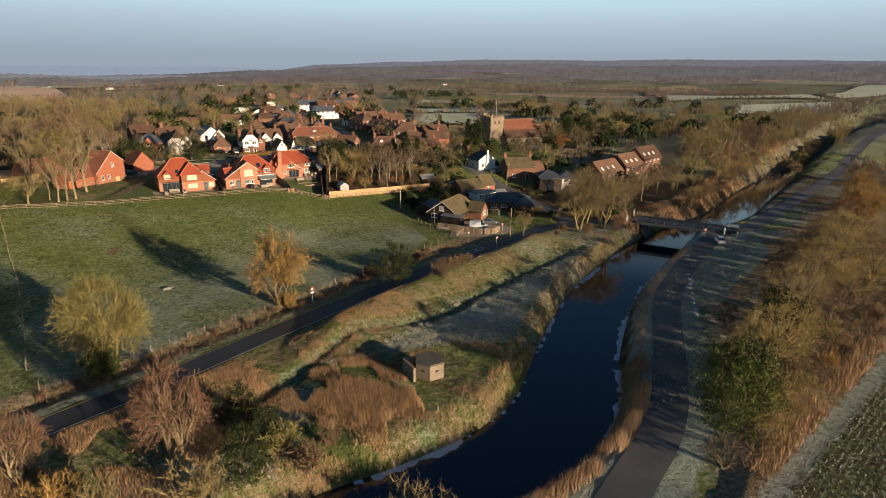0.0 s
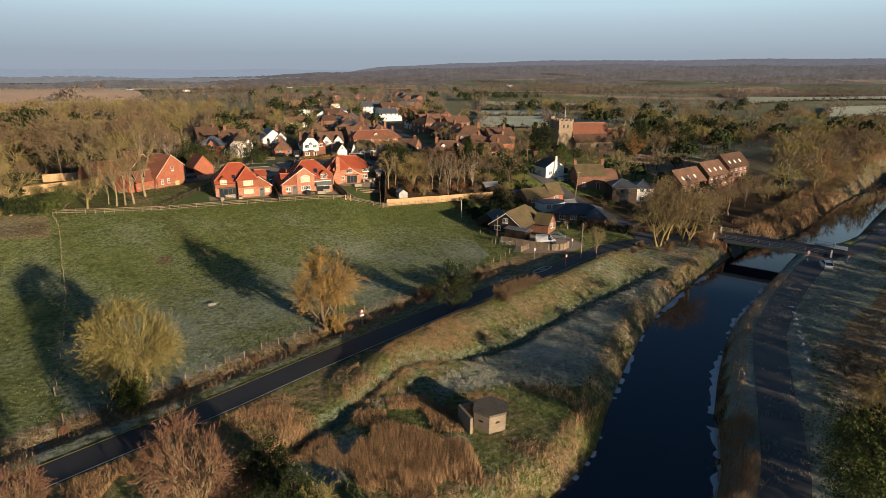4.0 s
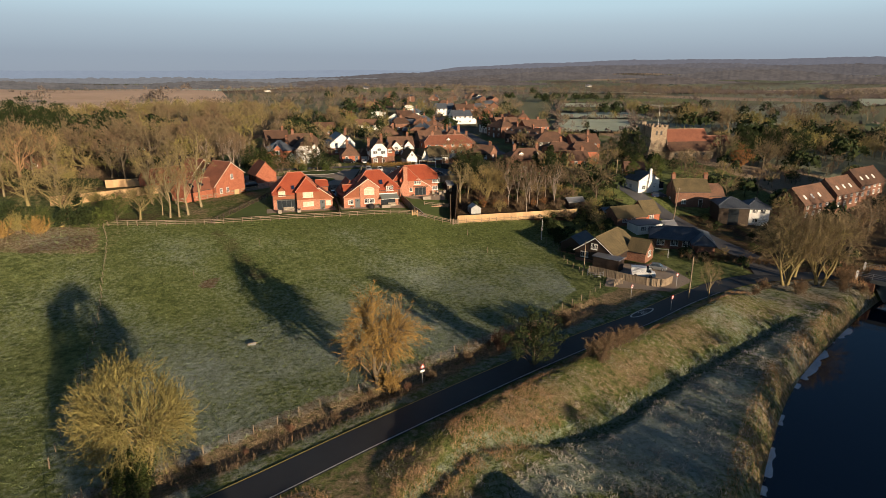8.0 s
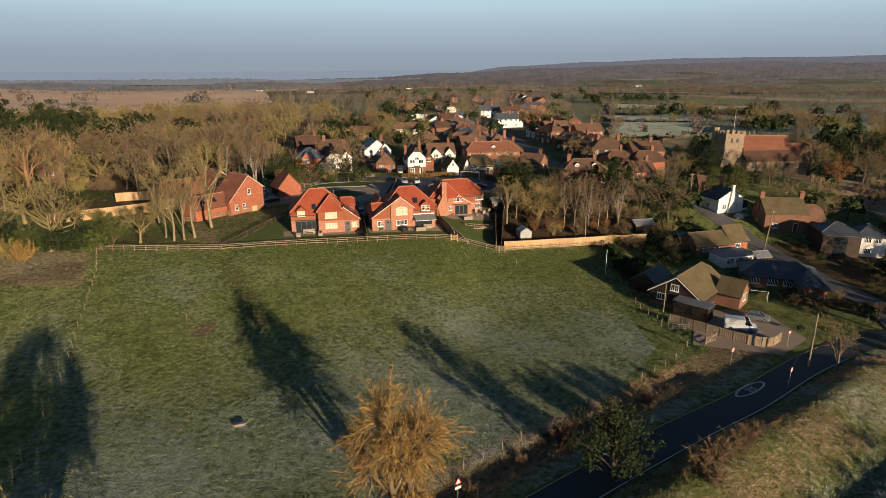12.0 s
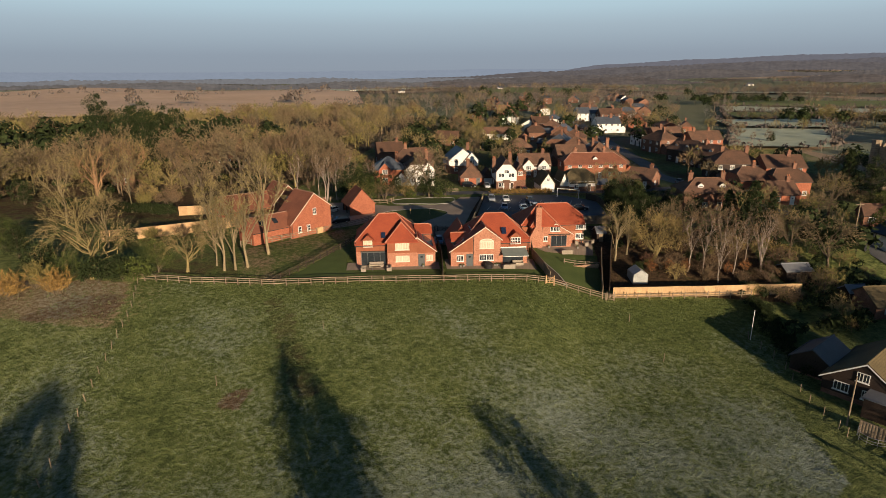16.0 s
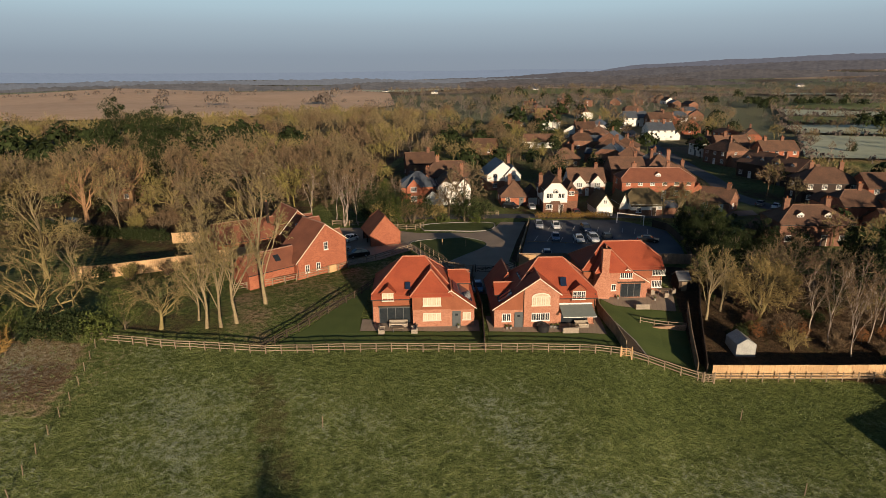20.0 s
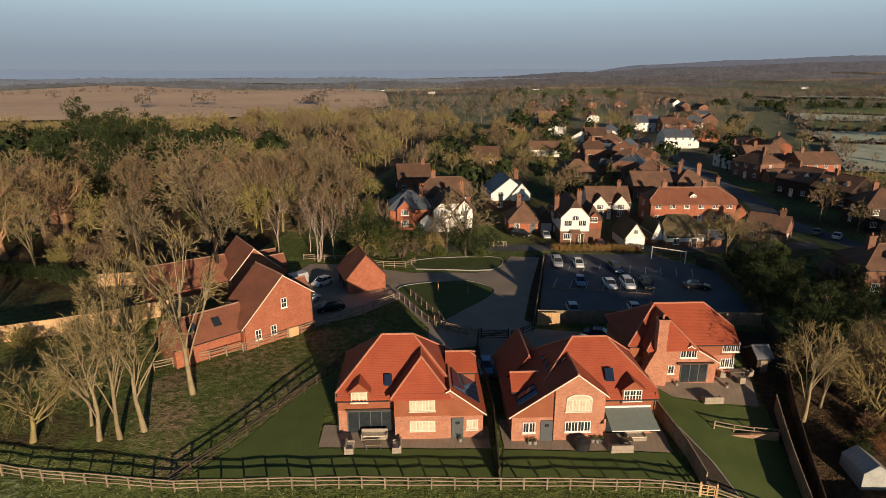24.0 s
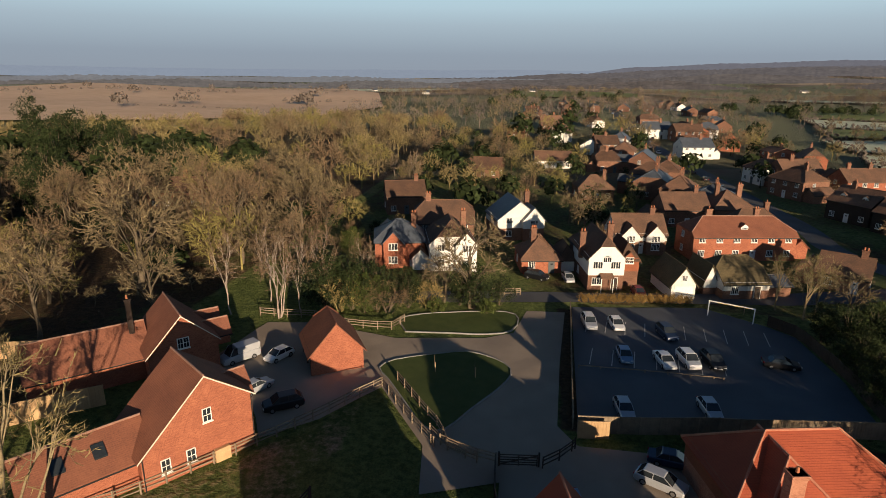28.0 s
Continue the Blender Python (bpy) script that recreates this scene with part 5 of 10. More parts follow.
for i in range(1, len(ev)):
    walked += float(np.hypot(*(ev[i] - ev[i - 1])))
    if not 34 < ev[i][0] < 150 or walked < 4.2:
        continue
    walked = 0.0
    o_ = (9.0 if ev[i][0] < 58 else 15.5) + RND.uniform(-1.2, 1.6)
    plant(RND.choice(["scrub", "scrub_b", "scrub_b"]), ev[i][0] + et[i][1] * o_, ev[i][1] - et[i][0] * o_, RND.uniform(0.5, 0.75), group="scrub and trees along the lane")
for i in range(15):
    a = 22 + i * 5.6
    o_ = 3.4 + RND.uniform(-0.8, 0.8)
    plant(RND.choice(["scrub", "scrub_b", "shrub_orange", "shrub_brown"]), 28.0 + 0.918 * a - 0.396 * o_, -26.4 + 0.396 * a + 0.918 * o_, RND.uniform(0.55, 0.85), group="scrub and trees along the lane")
# wood west of the houses
for k_, x, y, s in (("oak", -68.8, 94.0, 1.0), ("ash", -49.3, 99.8, 0.85), ("ash_b", -47.6, 100.4, 0.9), ("ash", -46.1, 101.8, 0.98), ("ash_b", -45.1, 108.0, 1.18), ("oak", -55, 98.5, 0.62), ("ash", -51.5, 101.5, 0.6), ("ash_b", -57.5, 112, 0.8), ("ash", -76, 108, 0.75), ("oak", -85, 112, 0.95), ("ash_b", -60.5, 118, 0.8), ("ash", -97.5, 124, 1.0), ("bole", -103.8, 142.7, 1.0), ("bole", -105.5, 158.5, 1.05), ("oak", -92, 156, 0.85), ("oak_b", -74.5, 158.0, 1.3), ("grey", -75, 140, 1.0), ("birch_multi", -49.2, 151.8, 1.0), ("birch", -56, 151.5, 1.0), ("birch", -47, 154, 0.9), ("birch", -44.6, 156.5, 0.95), ("birch", -53, 157, 1.0), ("grey", -64, 147, 0.85), ("grey_b", -83, 150, 1.0), ("ash_b", -90, 135, 0.9)):
    plant(k_, x, y, s, group="trees of the west wood")
for i in range(16):
    plant("shrub_dark", -112 + i * 2.15, 136.6 - i * 0.22 + RND.uniform(-0.3, 0.3), RND.uniform(0.85, 1.05), group="clipped dark garden hedge")
for k_, x, y, s in (("ivy", -122, 140, 0.9), ("shrub_brown", -96, 139, 0.9), ("shrub_olive", -90, 140, 1.1), ("scrub_b", -85, 141.5, 1.0), ("scrub", -93, 146, 1.0), ("scrub_b", -99, 150, 1.1), ("shrub_brown", -87, 147, 1.2), ("green", -59.5, 97.5, 0.9), ("shrub_dark", -63.5, 94, 1.4), ("shrub_dark", -66.5, 92.5, 1.5), ("green", -72, 93, 0.7), ("shrub_olive", -75, 90, 1.2), ("shrub_green", -61, 94.5, 1.5), ("shrub_orange", -70, 88.5, 1.1), ("shrub_orange", -76, 86, 1.2), ("ivy", -87, 100, 0.9), ("green", -93, 104, 1.0), ("shrub_dark", -80, 97, 1.5), ("shrub_olive", -71, 113.5, 0.8), ("shrub_brown", -66.5, 116.5, 0.8), ("scrub", -61.5, 120.5, 0.7), ("shrub_dark", -74, 111, 1.0), ("shrub_gold", -63.8, 117.4, 0.6)):
    plant(k_, x, y, s)
# evergreens and street-side trees behind the drive
for k_, x, y, s in (("scrub", -42, 155.5, 1.1), ("ivy", -44.0, 155.2, 1.15), ("ivy", -40.5, 156.4, 1.05), ("ivy", -37.2, 157.0, 0.95), ("green", -38.5, 155.6, 0.9), ("scrub_b", -35.5, 156.5, 1.1), ("ivy", -33, 158.5, 0.8), ("scrub", -40, 158, 1.2), ("scrub", -30.5, 159, 0.9), ("grey", -24.4, 160.2, 1.08), ("ivy", -24.0, 160.0, 0.95), ("ivy", -26.0, 160.8, 0.7), ("oak_b", -28.5, 161.5, 0.6), ("ivy", -20.5, 162, 0.6), ("birch", -40, 160, 0.8), ("green", -45.5, 161, 0.9), ("grey_b", -51, 164, 0.9), ("shrub_green", -22, 158.6, 0.9), ("shrub_green", -29, 157.6, 0.9)):
    plant(k_, x, y, s)
for x in np.arange(-8.6, 7, 1.05):
    plant("shrub_orange", x, 165.4 + 0.17 * (x + 8.6), 0.42, group="brown hedge behind the car park", label="low brown beech hedge bush")
# right of the houses: birches, firs and the garden wood
for k_, x, y, s in (("ash", 15.9, 117.2, 0.74), ("poplar", 18.2, 119.4, 0.8), ("sallow", 22.9, 118.6, 1.05), ("grey", 24.2, 122.0, 0.72), ("birch", 27.9, 115.0, 0.85), ("birch", 30.4, 114.2, 0.9), ("birch", 32.2, 112.0, 0.8), ("birch", 33.8, 116.6, 0.92), ("birch", 35.4, 115.2, 0.8), ("birch_multi", 40.6, 116.8, 0.9), ("birch", 38.4, 119, 0.75), ("conifer", 41.7, 127.2, 0.92), ("conifer", 38.6, 131, 0.7), ("grey", 47, 121.5, 0.72), ("oak_b", 52.5, 119.5, 0.75), ("ivy", 54, 123, 1.0), ("ivy", 19.8, 127.9, 0.95), ("ivy", 23.2, 133.5, 1.0), ("grey_b", 29.5, 126.5, 0.66), ("grey", 34.5, 126, 0.62), ("ivy", 33, 121.5, 0.7), ("conifer", 46.5, 131, 0.7), ("yew", 66.8, 131.5, 0.95), ("yew", 76.5, 137.8, 1.05), ("grey", 48, 110.5, 0.35), ("sallow", 27.0, 128.0, 0.7), ("scrub_b", 44.5, 118.5, 0.9), ("oak_b", 58.5, 138.5, 0.6)):
    plant(k_, x, y, s, group="garden trees")
for i in range(44):
    plant(RND.choice(["shrub_brown", "shrub_dark", "scrub_b", "shrub_olive", "shrub_red", "scrub"]), RND.uniform(17, 46), RND.uniform(111, 133), RND.uniform(0.4, 0.8), group="undergrowth of the garden wood")
for x, y in ((27, 141.5), (30.5, 139), (34, 137.5), (26.5, 150), (31, 146.5), (19.6, 142), (20.2, 146), (20.5, 150), (20.8, 154), (20, 158), (22.5, 140), (23.5, 148), (24, 155)):
    plant("ivy", x, y, RND.uniform(0.7, 0.95), group="evergreens by the car park")
for k_, x, y, s in (("ash", 20.5, 165, 0.62), ("ash", 23, 167.5, 0.6), ("grey", 25.5, 164.5, 0.6), ("ash_b", 18, 168, 0.55), ("green", 27, 160, 0.8)):
    plant(k_, x, y, s)
# round the church
for k_, x, y, s in (("conifer", 80, 172, 0.9), ("pine", 84, 168, 0.7), ("oak_b", 92, 152, 0.5), ("oak_b", 128, 158, 0.6), ("grey", 134, 160, 0.65), ("green", 118, 166, 1.2), ("pine", 124, 170, 0.8), ("pine", 132, 168, 0.85), ("conifer", 128, 176, 0.9), ("russet", 110, 150, 1.1), ("grey", 92, 150, 0.6), ("oak_b", 118, 150, 0.8), ("ivy", 88, 150, 0.6), ("grey_b", 140, 178, 0.9), ("green", 74, 146, 1.0), ("grey", 66, 150, 0.8), ("pine", 137, 160, 0.8)):
    plant(k_, x, y, s, group="churchyard trees")
# north bank of the canal past the bridge
for i in range(26):
    x = 88 + i * 5.2 + RND.uniform(-2, 2)
    y = 76 + (x - 92) * 0.60 + RND.uniform(0, 13)
    plant(RND.choice(["grey", "grey_b", "shrub_gold", "shrub_brown", "oak_b", "russet" if i > 12 else "grey"]), x, y, RND.uniform(0.55, 0.95), group="trees on the canal bank")
cn = np.asarray(CANAL)
ct = np.gradient(cn, axis=0)
ct /= np.linalg.norm(ct, axis=1)[:, None]
for i in range(len(cn)):
    if not 98 < cn[i][0] < 270 or i % 2:
        continue
    off = RND.uniform(7.8, 11.5)
    plant(RND.choice(["scrub_b", "scrub", "scrub_b", "shrub_brown"]), cn[i][0] - ct[i][1] * off, cn[i][1] + ct[i][0] * off, RND.uniform(0.7, 1.1), group="scrub on the canal bank")
# gardens between the village houses
for i in range(70):
    x, y = RND.uniform(-60, 120), RND.uniform(178, 300)
    if not free_plot(x, y, 7) or abs(x - 38) < 9 or (52 < x < 80 and y < 205) or (85 < x < 130 and 158 < y < 190):
        continue
    plant(RND.choice(["grey", "grey_b", "green", "ivy", "shrub_dark", "shrub_brown", "birch", "oak_b", "shrub_olive"]), x, y, RND.uniform(0.4, 0.75) if x > -25 else RND.uniform(0.7, 1.0), group="garden trees of the village")
for i in range(62):
    x, y = RND.uniform(-150, -56), RND.uniform(128, 215)
    if (x > -80 and y < 165) or (x > -130 and y < 153):
        continue
    plant(RND.choice(["grey", "grey_b", "oak_b", "oak", "oak_b", "grey", "grey_b", "ivy", "oak_b"]), x, y, RND.uniform(0.8, 1.2), group="trees of the west wood")
for x, y, s in ((-160, 246, 1.0), (-152, 250, 0.9), (-143, 244, 0.85), (-168, 252, 0.9), (-200, 272, 1.1), (-120, 236, 0.7), (-88, 216, 0.6), (-128, 200, 0.85), (-138, 214, 0.9), (-150, 222, 0.95), (-118, 186, 0.7), (-134, 188, 0.8), (-146, 200, 0.9)):
    plant("pine", x, y, s * 1.25, group="dark pines in the wood")

# distant woods and hedges: each tree a short stem and a fan of twigs or leaf clumps
def far_wood(name, spots, material, label, n=40, seed=3, size=0.34):
    """Far trees: each a stem and a lumpy crown of small sprays that lie along its outside."""
    rng = np.random.default_rng(seed)
    S = len(spots)
    P = np.array([(x, y, h, w) for x, y, h, w in spots])
    Z = ground_z(P[:, 0], P[:, 1])
    u = rng.normal(size=(S, n, 3))
    u[..., 2] = np.abs(u[..., 2] * 0.9 + 0.25)
    u /= np.linalg.norm(u, axis=2)[..., None]
    u[..., 2] = u[..., 2] * 1.25 - 0.25
    h, w = P[:, 2][:, None], P[:, 3][:, None]
    az = np.arctan2(u[..., 1], u[..., 0])
    rad = rng.uniform(0.72, 1.02, (S, n)) * (1 + 0.2 * np.sin(3 * az + P[:, 0][:, None]) * np.cos(4 * u[..., 2] + P[:, 1][:, None]))
    c = np.stack([P[:, 0][:, None] + u[..., 0] * w * rad, P[:, 1][:, None] + u[..., 1] * w * rad, Z[:, None] + h * 0.52 + u[..., 2] * h * 0.46 * rad], -1)
    nr = u + rng.normal(size=(S, n, 3)) * 0.35
    a = np.cross(nr, rng.normal(size=(S, n, 3)))
    a /= np.linalg.norm(a, axis=2)[..., None]
    b = np.cross(nr, a)
    b /= np.linalg.norm(b, axis=2)[..., None]
    k = (w * rng.uniform(0.6, 1.25, (S, n)) * size)[..., None]
    V = np.stack([c - a * k - b * k * 0.5, c + a * k - b * k * 0.5, c + b * k], 2).reshape(-1, 3)
    stem = np.stack([np.stack([P[:, 0] - 0.22, P[:, 1], Z - 0.3], 1), np.stack([P[:, 0] + 0.22, P[:, 1], Z - 0.3], 1), np.stack([P[:, 0], P[:, 1], Z + P[:, 2] * 0.6], 1)], 1).reshape(-1, 3)
    V = np.concatenate([V, stem])
    return stuff(name, raw_mesh(name, V, np.arange(len(V)).reshape(-1, 3), material), material, label, "woodland")


def sketch_tree(seed, rise, base, count=46, per=8, width=0.0088):
    """A light leafless tree: trunk and limbs as slim prisms, branches and twigs as spikes under a rounded crown; one metre high and one wide."""
    rnd = random.Random(seed)
    so = Soup()
    half = (1 - base) / 2
    C = Vector((0, 0, base + half))
    so.tube([Vector((0, 0, -0.02)), Vector((rnd.gauss(0, 0.012), rnd.gauss(0, 0.012), base + half * 0.7))], [0.022, 0.012], 4)
    arms = []
    for j in range(8 if per > 6 else 4):
        w, sz = j * 2.4 + rnd.uniform(-0.3, 0.3), -0.15 + 1.1 * ((j * 0.618 + 0.2) % 1)
        D = Vector((math.cos(w) * math.sqrt(1 - sz * sz), math.sin(w) * math.sqrt(1 - sz * sz), sz))
        T = C + Vector((D.x * 0.5, D.y * 0.5, D.z * half)) * 0.62
        st = Vector((0, 0, min(T.z - 0.08, base + half * (0.15 + 0.5 * (sz + 0.15)))))
        limb = curve3(st, st.lerp(T, 0.5) + Vector((rnd.gauss(0, 0.02), rnd.gauss(0, 0.02), 0.06 * (rise - 0.3))), T, 2)
        so.tube(limb, [0.009, 0.006, 0.002], 3)
        arms.append((limb, D))
    ph = rnd.uniform(0, 6)
    for b in range(count):
        w, sz = b * 2.399 + rnd.gauss(0, 0.1), -0.55 + 1.53 * (b + 0.5) / count
        D = Vector((math.cos(w) * math.sqrt(1 - sz * sz), math.sin(w) * math.sqrt(1 - sz * sz), sz))
        k = rnd.uniform(0.62, 0.9) * (1 + 0.16 * math.sin(3 * w + ph + 3 * sz))
        B = C + Vector((D.x * 0.5, D.y * 0.5, D.z * half)) * k
        limb, _ = max(arms, key=lambda q: q[1].dot(D) + rnd.uniform(0, 0.2))
        st = limb[1].lerp(limb[2], rnd.random())
        so.spike(st, B - st, 0.7 * width, rnd)
        u = ((B - st).normalized() * 0.4 + D * 0.6).normalized()
        for _ in range(per):
            td = (u * 0.6 + Vector((rnd.gauss(0, 0.5), rnd.gauss(0, 0.5), rnd.gauss(0.25 * rise, 0.4)))).normalized()
            so.spike(st.lerp(B, rnd.uniform(0.35, 1.0)), td * rnd.uniform(0.08, 0.15) * (1 if per > 6 else 1.35), width, rnd)
    return np.array([tuple(v) for v in so.V], np.float32), np.array(so.T, np.int32)


SKETCHES = [sketch_tree(40 + i, 0.3 + 0.2 * (i % 4), 0.12 + 0.05 * (i % 3)) for i in range(7)]
LIGHT = [sketch_tree(60 + i, 0.3 + 0.2 * (i % 4), 0.06 + 0.05 * (i % 3), 15, 4, 0.019) for i in range(6)]


def grove(name, spots, material, label, forms=SKETCHES):
    """Many light trees joined into one mesh."""
    V, T, n = [], [], 0
    for i, (x, y, h, w) in enumerate(spots):
        v, t = forms[i % len(forms)]
        a = i * 2.399
        c, s_ = math.cos(a), math.sin(a)
        V.append(np.stack([x + (v[:, 0] * c - v[:, 1] * s_) * w * 2, y + (v[:, 0] * s_ + v[:, 1] * c) * w * 2, gz(x, y) + v[:, 2] * h], 1))
        T.append(t + n)
        n += len(v)
    return stuff(name, raw_mesh(name, np.concatenate(V), np.concatenate(T), material), material, label, "woodland")


def belt(x0, y0, x1, y1, count, jitter, h0, h1):
    out = []
    for i in range(count):
        t = (i + RND.random()) / count
        h = RND.uniform(h0, h1)
        out.append((x0 + (x1 - x0) * t + RND.gauss(0, jitter), y0 + (y1 - y0) * t + RND.gauss(0, jitter), h, h * RND.uniform(0.34, 0.5)))
    return out


near_wood, far_belts, dark = [], [], []
for i in range(740):
    x, y = RND.uniform(-330, -62), RND.uniform(125, 420)
    if (x > -90 and y < 150) or (x > -130 and y < 152) or (x < -190 and y > 285 + 0.35 * (x + 330)):
        continue
    if -215 < x < -105 and 180 < y < 262 and RND.random() < 0.75:
        continue
    h = RND.uniform(7, 13)
    near_wood.append((x, y, h, h * RND.uniform(0.42, 0.55)))
for i in range(420):
    x, y = RND.uniform(-70, 190), RND.uniform(330, 900)
    if abs(x - 38) < 8 or (x > 75 and y > 330 and RND.random() < 0.9):
        continue
    h = RND.uniform(6, 13)
    (dark if RND.random() < 0.2 else near_wood).append((x, y, h, h * RND.uniform(0.35, 0.5)))
CLEAR = [(38, 0, 9), (20, 192, 12), (-5, 175, 9), (-30, 178, 11), (-15, 180, 7), (60, 195, 10), (95, 182, 12), (108, 182, 14), (39, 154, 9), (61, 170, 10)]
for i in range(560):
    x, y = RND.uniform(-55, 150), RND.uniform(172, 345)
    if not free_plot(x, y) or abs(x - 38) < 8 or any(math.hypot(x - a, y - b) < c_ for a, b, c_ in CLEAR[1:]) or (x > 78 and y > 215):
        continue
    h = RND.uniform(3.5, 9)
    (dark if RND.random() < 0.3 else near_wood).append((x, y, h, h * RND.uniform(0.38, 0.55)))
for i in range(170):
    x, y = RND.uniform(44, 140), RND.uniform(96, 172)
    if any(math.hypot(x - a, y - b) < c_ for a, b, c_ in ((58, 104, 9), (69, 127, 8), (78, 118, 9), (85, 107, 10), (112, 115, 13), (126, 121, 12), (138, 127, 10), (62, 88, 10), (96, 180, 9), (106, 182, 12), (66, 165, 10), (57, 168, 8), (72, 142, 5))) or (abs(x - 69) < 4 and y < 145):
        continue
    h = RND.uniform(3.0, 5.5) if x > 72 and y > 135 else RND.uniform(3.5, 8)
    (dark if RND.random() < 0.35 else near_wood).append((x, y, h, h * RND.uniform(0.4, 0.55)))
for i in range(190):
    x = RND.uniform(102, 215)
    y = 118 + 0.6 * (x - 102) + RND.uniform(8, 82)
    if (100 < x < 146 and y < 134) or (88 < x < 126 and 172 < y < 192):
        continue
    h = RND.uniform(2, 3.5) if x < 130 and y < 174 else RND.uniform(4, 9)
    (dark if RND.random() < 0.3 else near_wood).append((x, y, h, h * RND.uniform(0.42, 0.55)))
for i in range(330):
    x, y = RND.uniform(-170, -58), RND.uniform(112, 225)
    if (x > -128 and y < 149) or (x > -74 and y < 158):
        continue
    h = RND.uniform(2.2, 5.0)
    (dark if RND.random() < 0.3 else near_wood).append((x, y, h, h * RND.uniform(0.5, 0.75)))
for i in range(230):
    x, y = RND.uniform(33, 92), RND.uniform(66, 112)
    if any(abs(x - a) < c_ and abs(y - b) < d_ for a, b, c_, d_ in ((40, 86, 10, 10), (44, 72, 9, 8), (58, 107, 10, 8), (58, 100, 6, 5), (60, 91, 9, 8), (85, 108, 8, 7), (78, 120, 9, 8))) or abs(line_dist(np.array([x]), np.array([y]), LANE)[0]) < 4.2 or abs(line_dist(np.array([x]), np.array([y]), ROAD)[0]) < 4.5:
        continue
    h = RND.uniform(1.0, 2.8)
    (dark if RND.random() < 0.5 else near_wood).append((x, y, h, h * RND.uniform(0.45, 0.7)))
for i in range(60):
    x, y = RND.uniform(43, 58), RND.uniform(98, 124)
    if math.hypot(x - 58, y - 104) < 8:
        continue
    h = RND.uniform(1.5, 3.2)
    (dark if RND.random() < 0.5 else near_wood).append((x, y, h, h * RND.uniform(0.45, 0.6)))
for i in range(150):
    x, y = RND.uniform(-215, -105), RND.uniform(180, 265)
    h = RND.uniform(8, 13)
    if RND.random() < 0.6:
        dark.append((x, y, h, h * RND.uniform(0.4, 0.5)))
STUBBLE = FAR_FIELDS[0][1]
for i in range(46):
    a, r = RND.uniform(-0.95, 1.1), RND.uniform(520, 1150)
    x, y = math.sin(a) * r, math.cos(a) * r
    if x > 60 and y < 420 and x < 190:
        continue
    ang = RND.choice([0.12, 0.12, 1.75]) + RND.gauss(0, 0.12)
    ln = RND.uniform(160, 420)
    far_belts += [q for q in belt(x, y, x + math.cos(ang) * ln, y + math.sin(ang) * ln, int(ln / 6), 3, 6, 12) if not inside(np.array([q[0]]), np.array([q[1]]), STUBBLE)[0]]
# lone trees and broken hedges in the stubble
field_trees = []
for x, y in ((-330, 560), (-322, 566), (-318, 470), (-250, 640), (-262, 645), (-255, 655), (-245, 632), (-210, 560), (-480, 700), (-560, 640), (-640, 820), (-520, 930), (-300, 900), (-285, 770), (-295, 762)):
    h = RND.uniform(10, 15)
    field_trees.append((x, y, h, h * 0.5))
field_trees += belt(-330, 505, -190, 520, 34, 2, 2, 4) + belt(-300, 690, -180, 700, 22, 3, 3, 7) + belt(-900, 700, -420, 820, 60, 5, 3, 8) + belt(-950, 760, -600, 560, 40, 5, 3, 9)
for i in range(260):
    t = i / 260
    x, y = 150 + 420 * t + RND.gauss(0, 12), 118 + 250 * t + RND.gauss(0, 14)
    h = RND.uniform(6, 12)
    near_wood.append((x, y, h, h * RND.uniform(0.4, 0.55)))
for i in range(26):
    x, y = RND.uniform(140, 330), RND.uniform(165, 400)
    for k_ in range(9):
        px_, py_ = x + RND.gauss(0, 14), y + RND.gauss(0, 7)
        if abs(line_dist(np.array([px_]), np.array([py_]), CANAL)[0]) < 13 or abs(line_dist(np.array([px_]), np.array([py_]), EAST)[0]) < 6:
            continue
        h = RND.uniform(6, 12)
        (dark if RND.random() < 0.15 else near_wood).append((px_, py_, h, h * RND.uniform(0.42, 0.55)))
near_wood += belt(80, 330, 420, 360, 30, 5, 5, 9) + belt(120, 430, 380, 520, 46, 6, 5, 9) + belt(90, 400, 110, 600, 30, 5, 6, 11)
far_belts += belt(180, 60, 620, 270, 130, 16, 6, 11) + belt(200, 200, 700, 260, 120, 10, 6, 11)
dark += belt(125, 560, 240, 600, 20, 8, 7, 11)
# dark hedges round the far fields
for fk, poly in FAR_FIELDS[1:]:
    for k_, ((ax, ay), (bx, by)) in enumerate(zip(poly, poly[1:] + poly[:1])):
        ln = math.hypot(bx - ax, by - ay)
        far_belts += belt(ax, ay, bx, by, int(ln / 5), 1.2, 2.5, 4.5)
        if k_ % 2 == 0:
            far_belts += belt(ax, ay, bx, by, int(ln / 26), 4, 7, 12)
for i, (key, lab) in enumerate((("twig_brown", "leafless brown woodland crowns beyond the houses"), ("twig_grey", "leafless grey woodland crowns beyond the houses"), ("twig_gold", "leafless golden woodland crowns in low sun"), ("twig_olive", "leafless mossy olive woodland crowns"))):
    grove("woodland_bare", [p for p in near_wood if math.hypot(p[0], p[1]) < 420][i::4], M[key], lab)
outer = [p for p in near_wood if math.hypot(p[0], p[1]) >= 420] + [p for p in far_belts if p[2] >= 5.5]
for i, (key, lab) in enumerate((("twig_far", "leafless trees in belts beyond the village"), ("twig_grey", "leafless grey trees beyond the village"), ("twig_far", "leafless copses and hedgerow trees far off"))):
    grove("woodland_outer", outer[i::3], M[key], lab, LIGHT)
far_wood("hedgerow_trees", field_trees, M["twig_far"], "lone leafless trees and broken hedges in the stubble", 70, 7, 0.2)
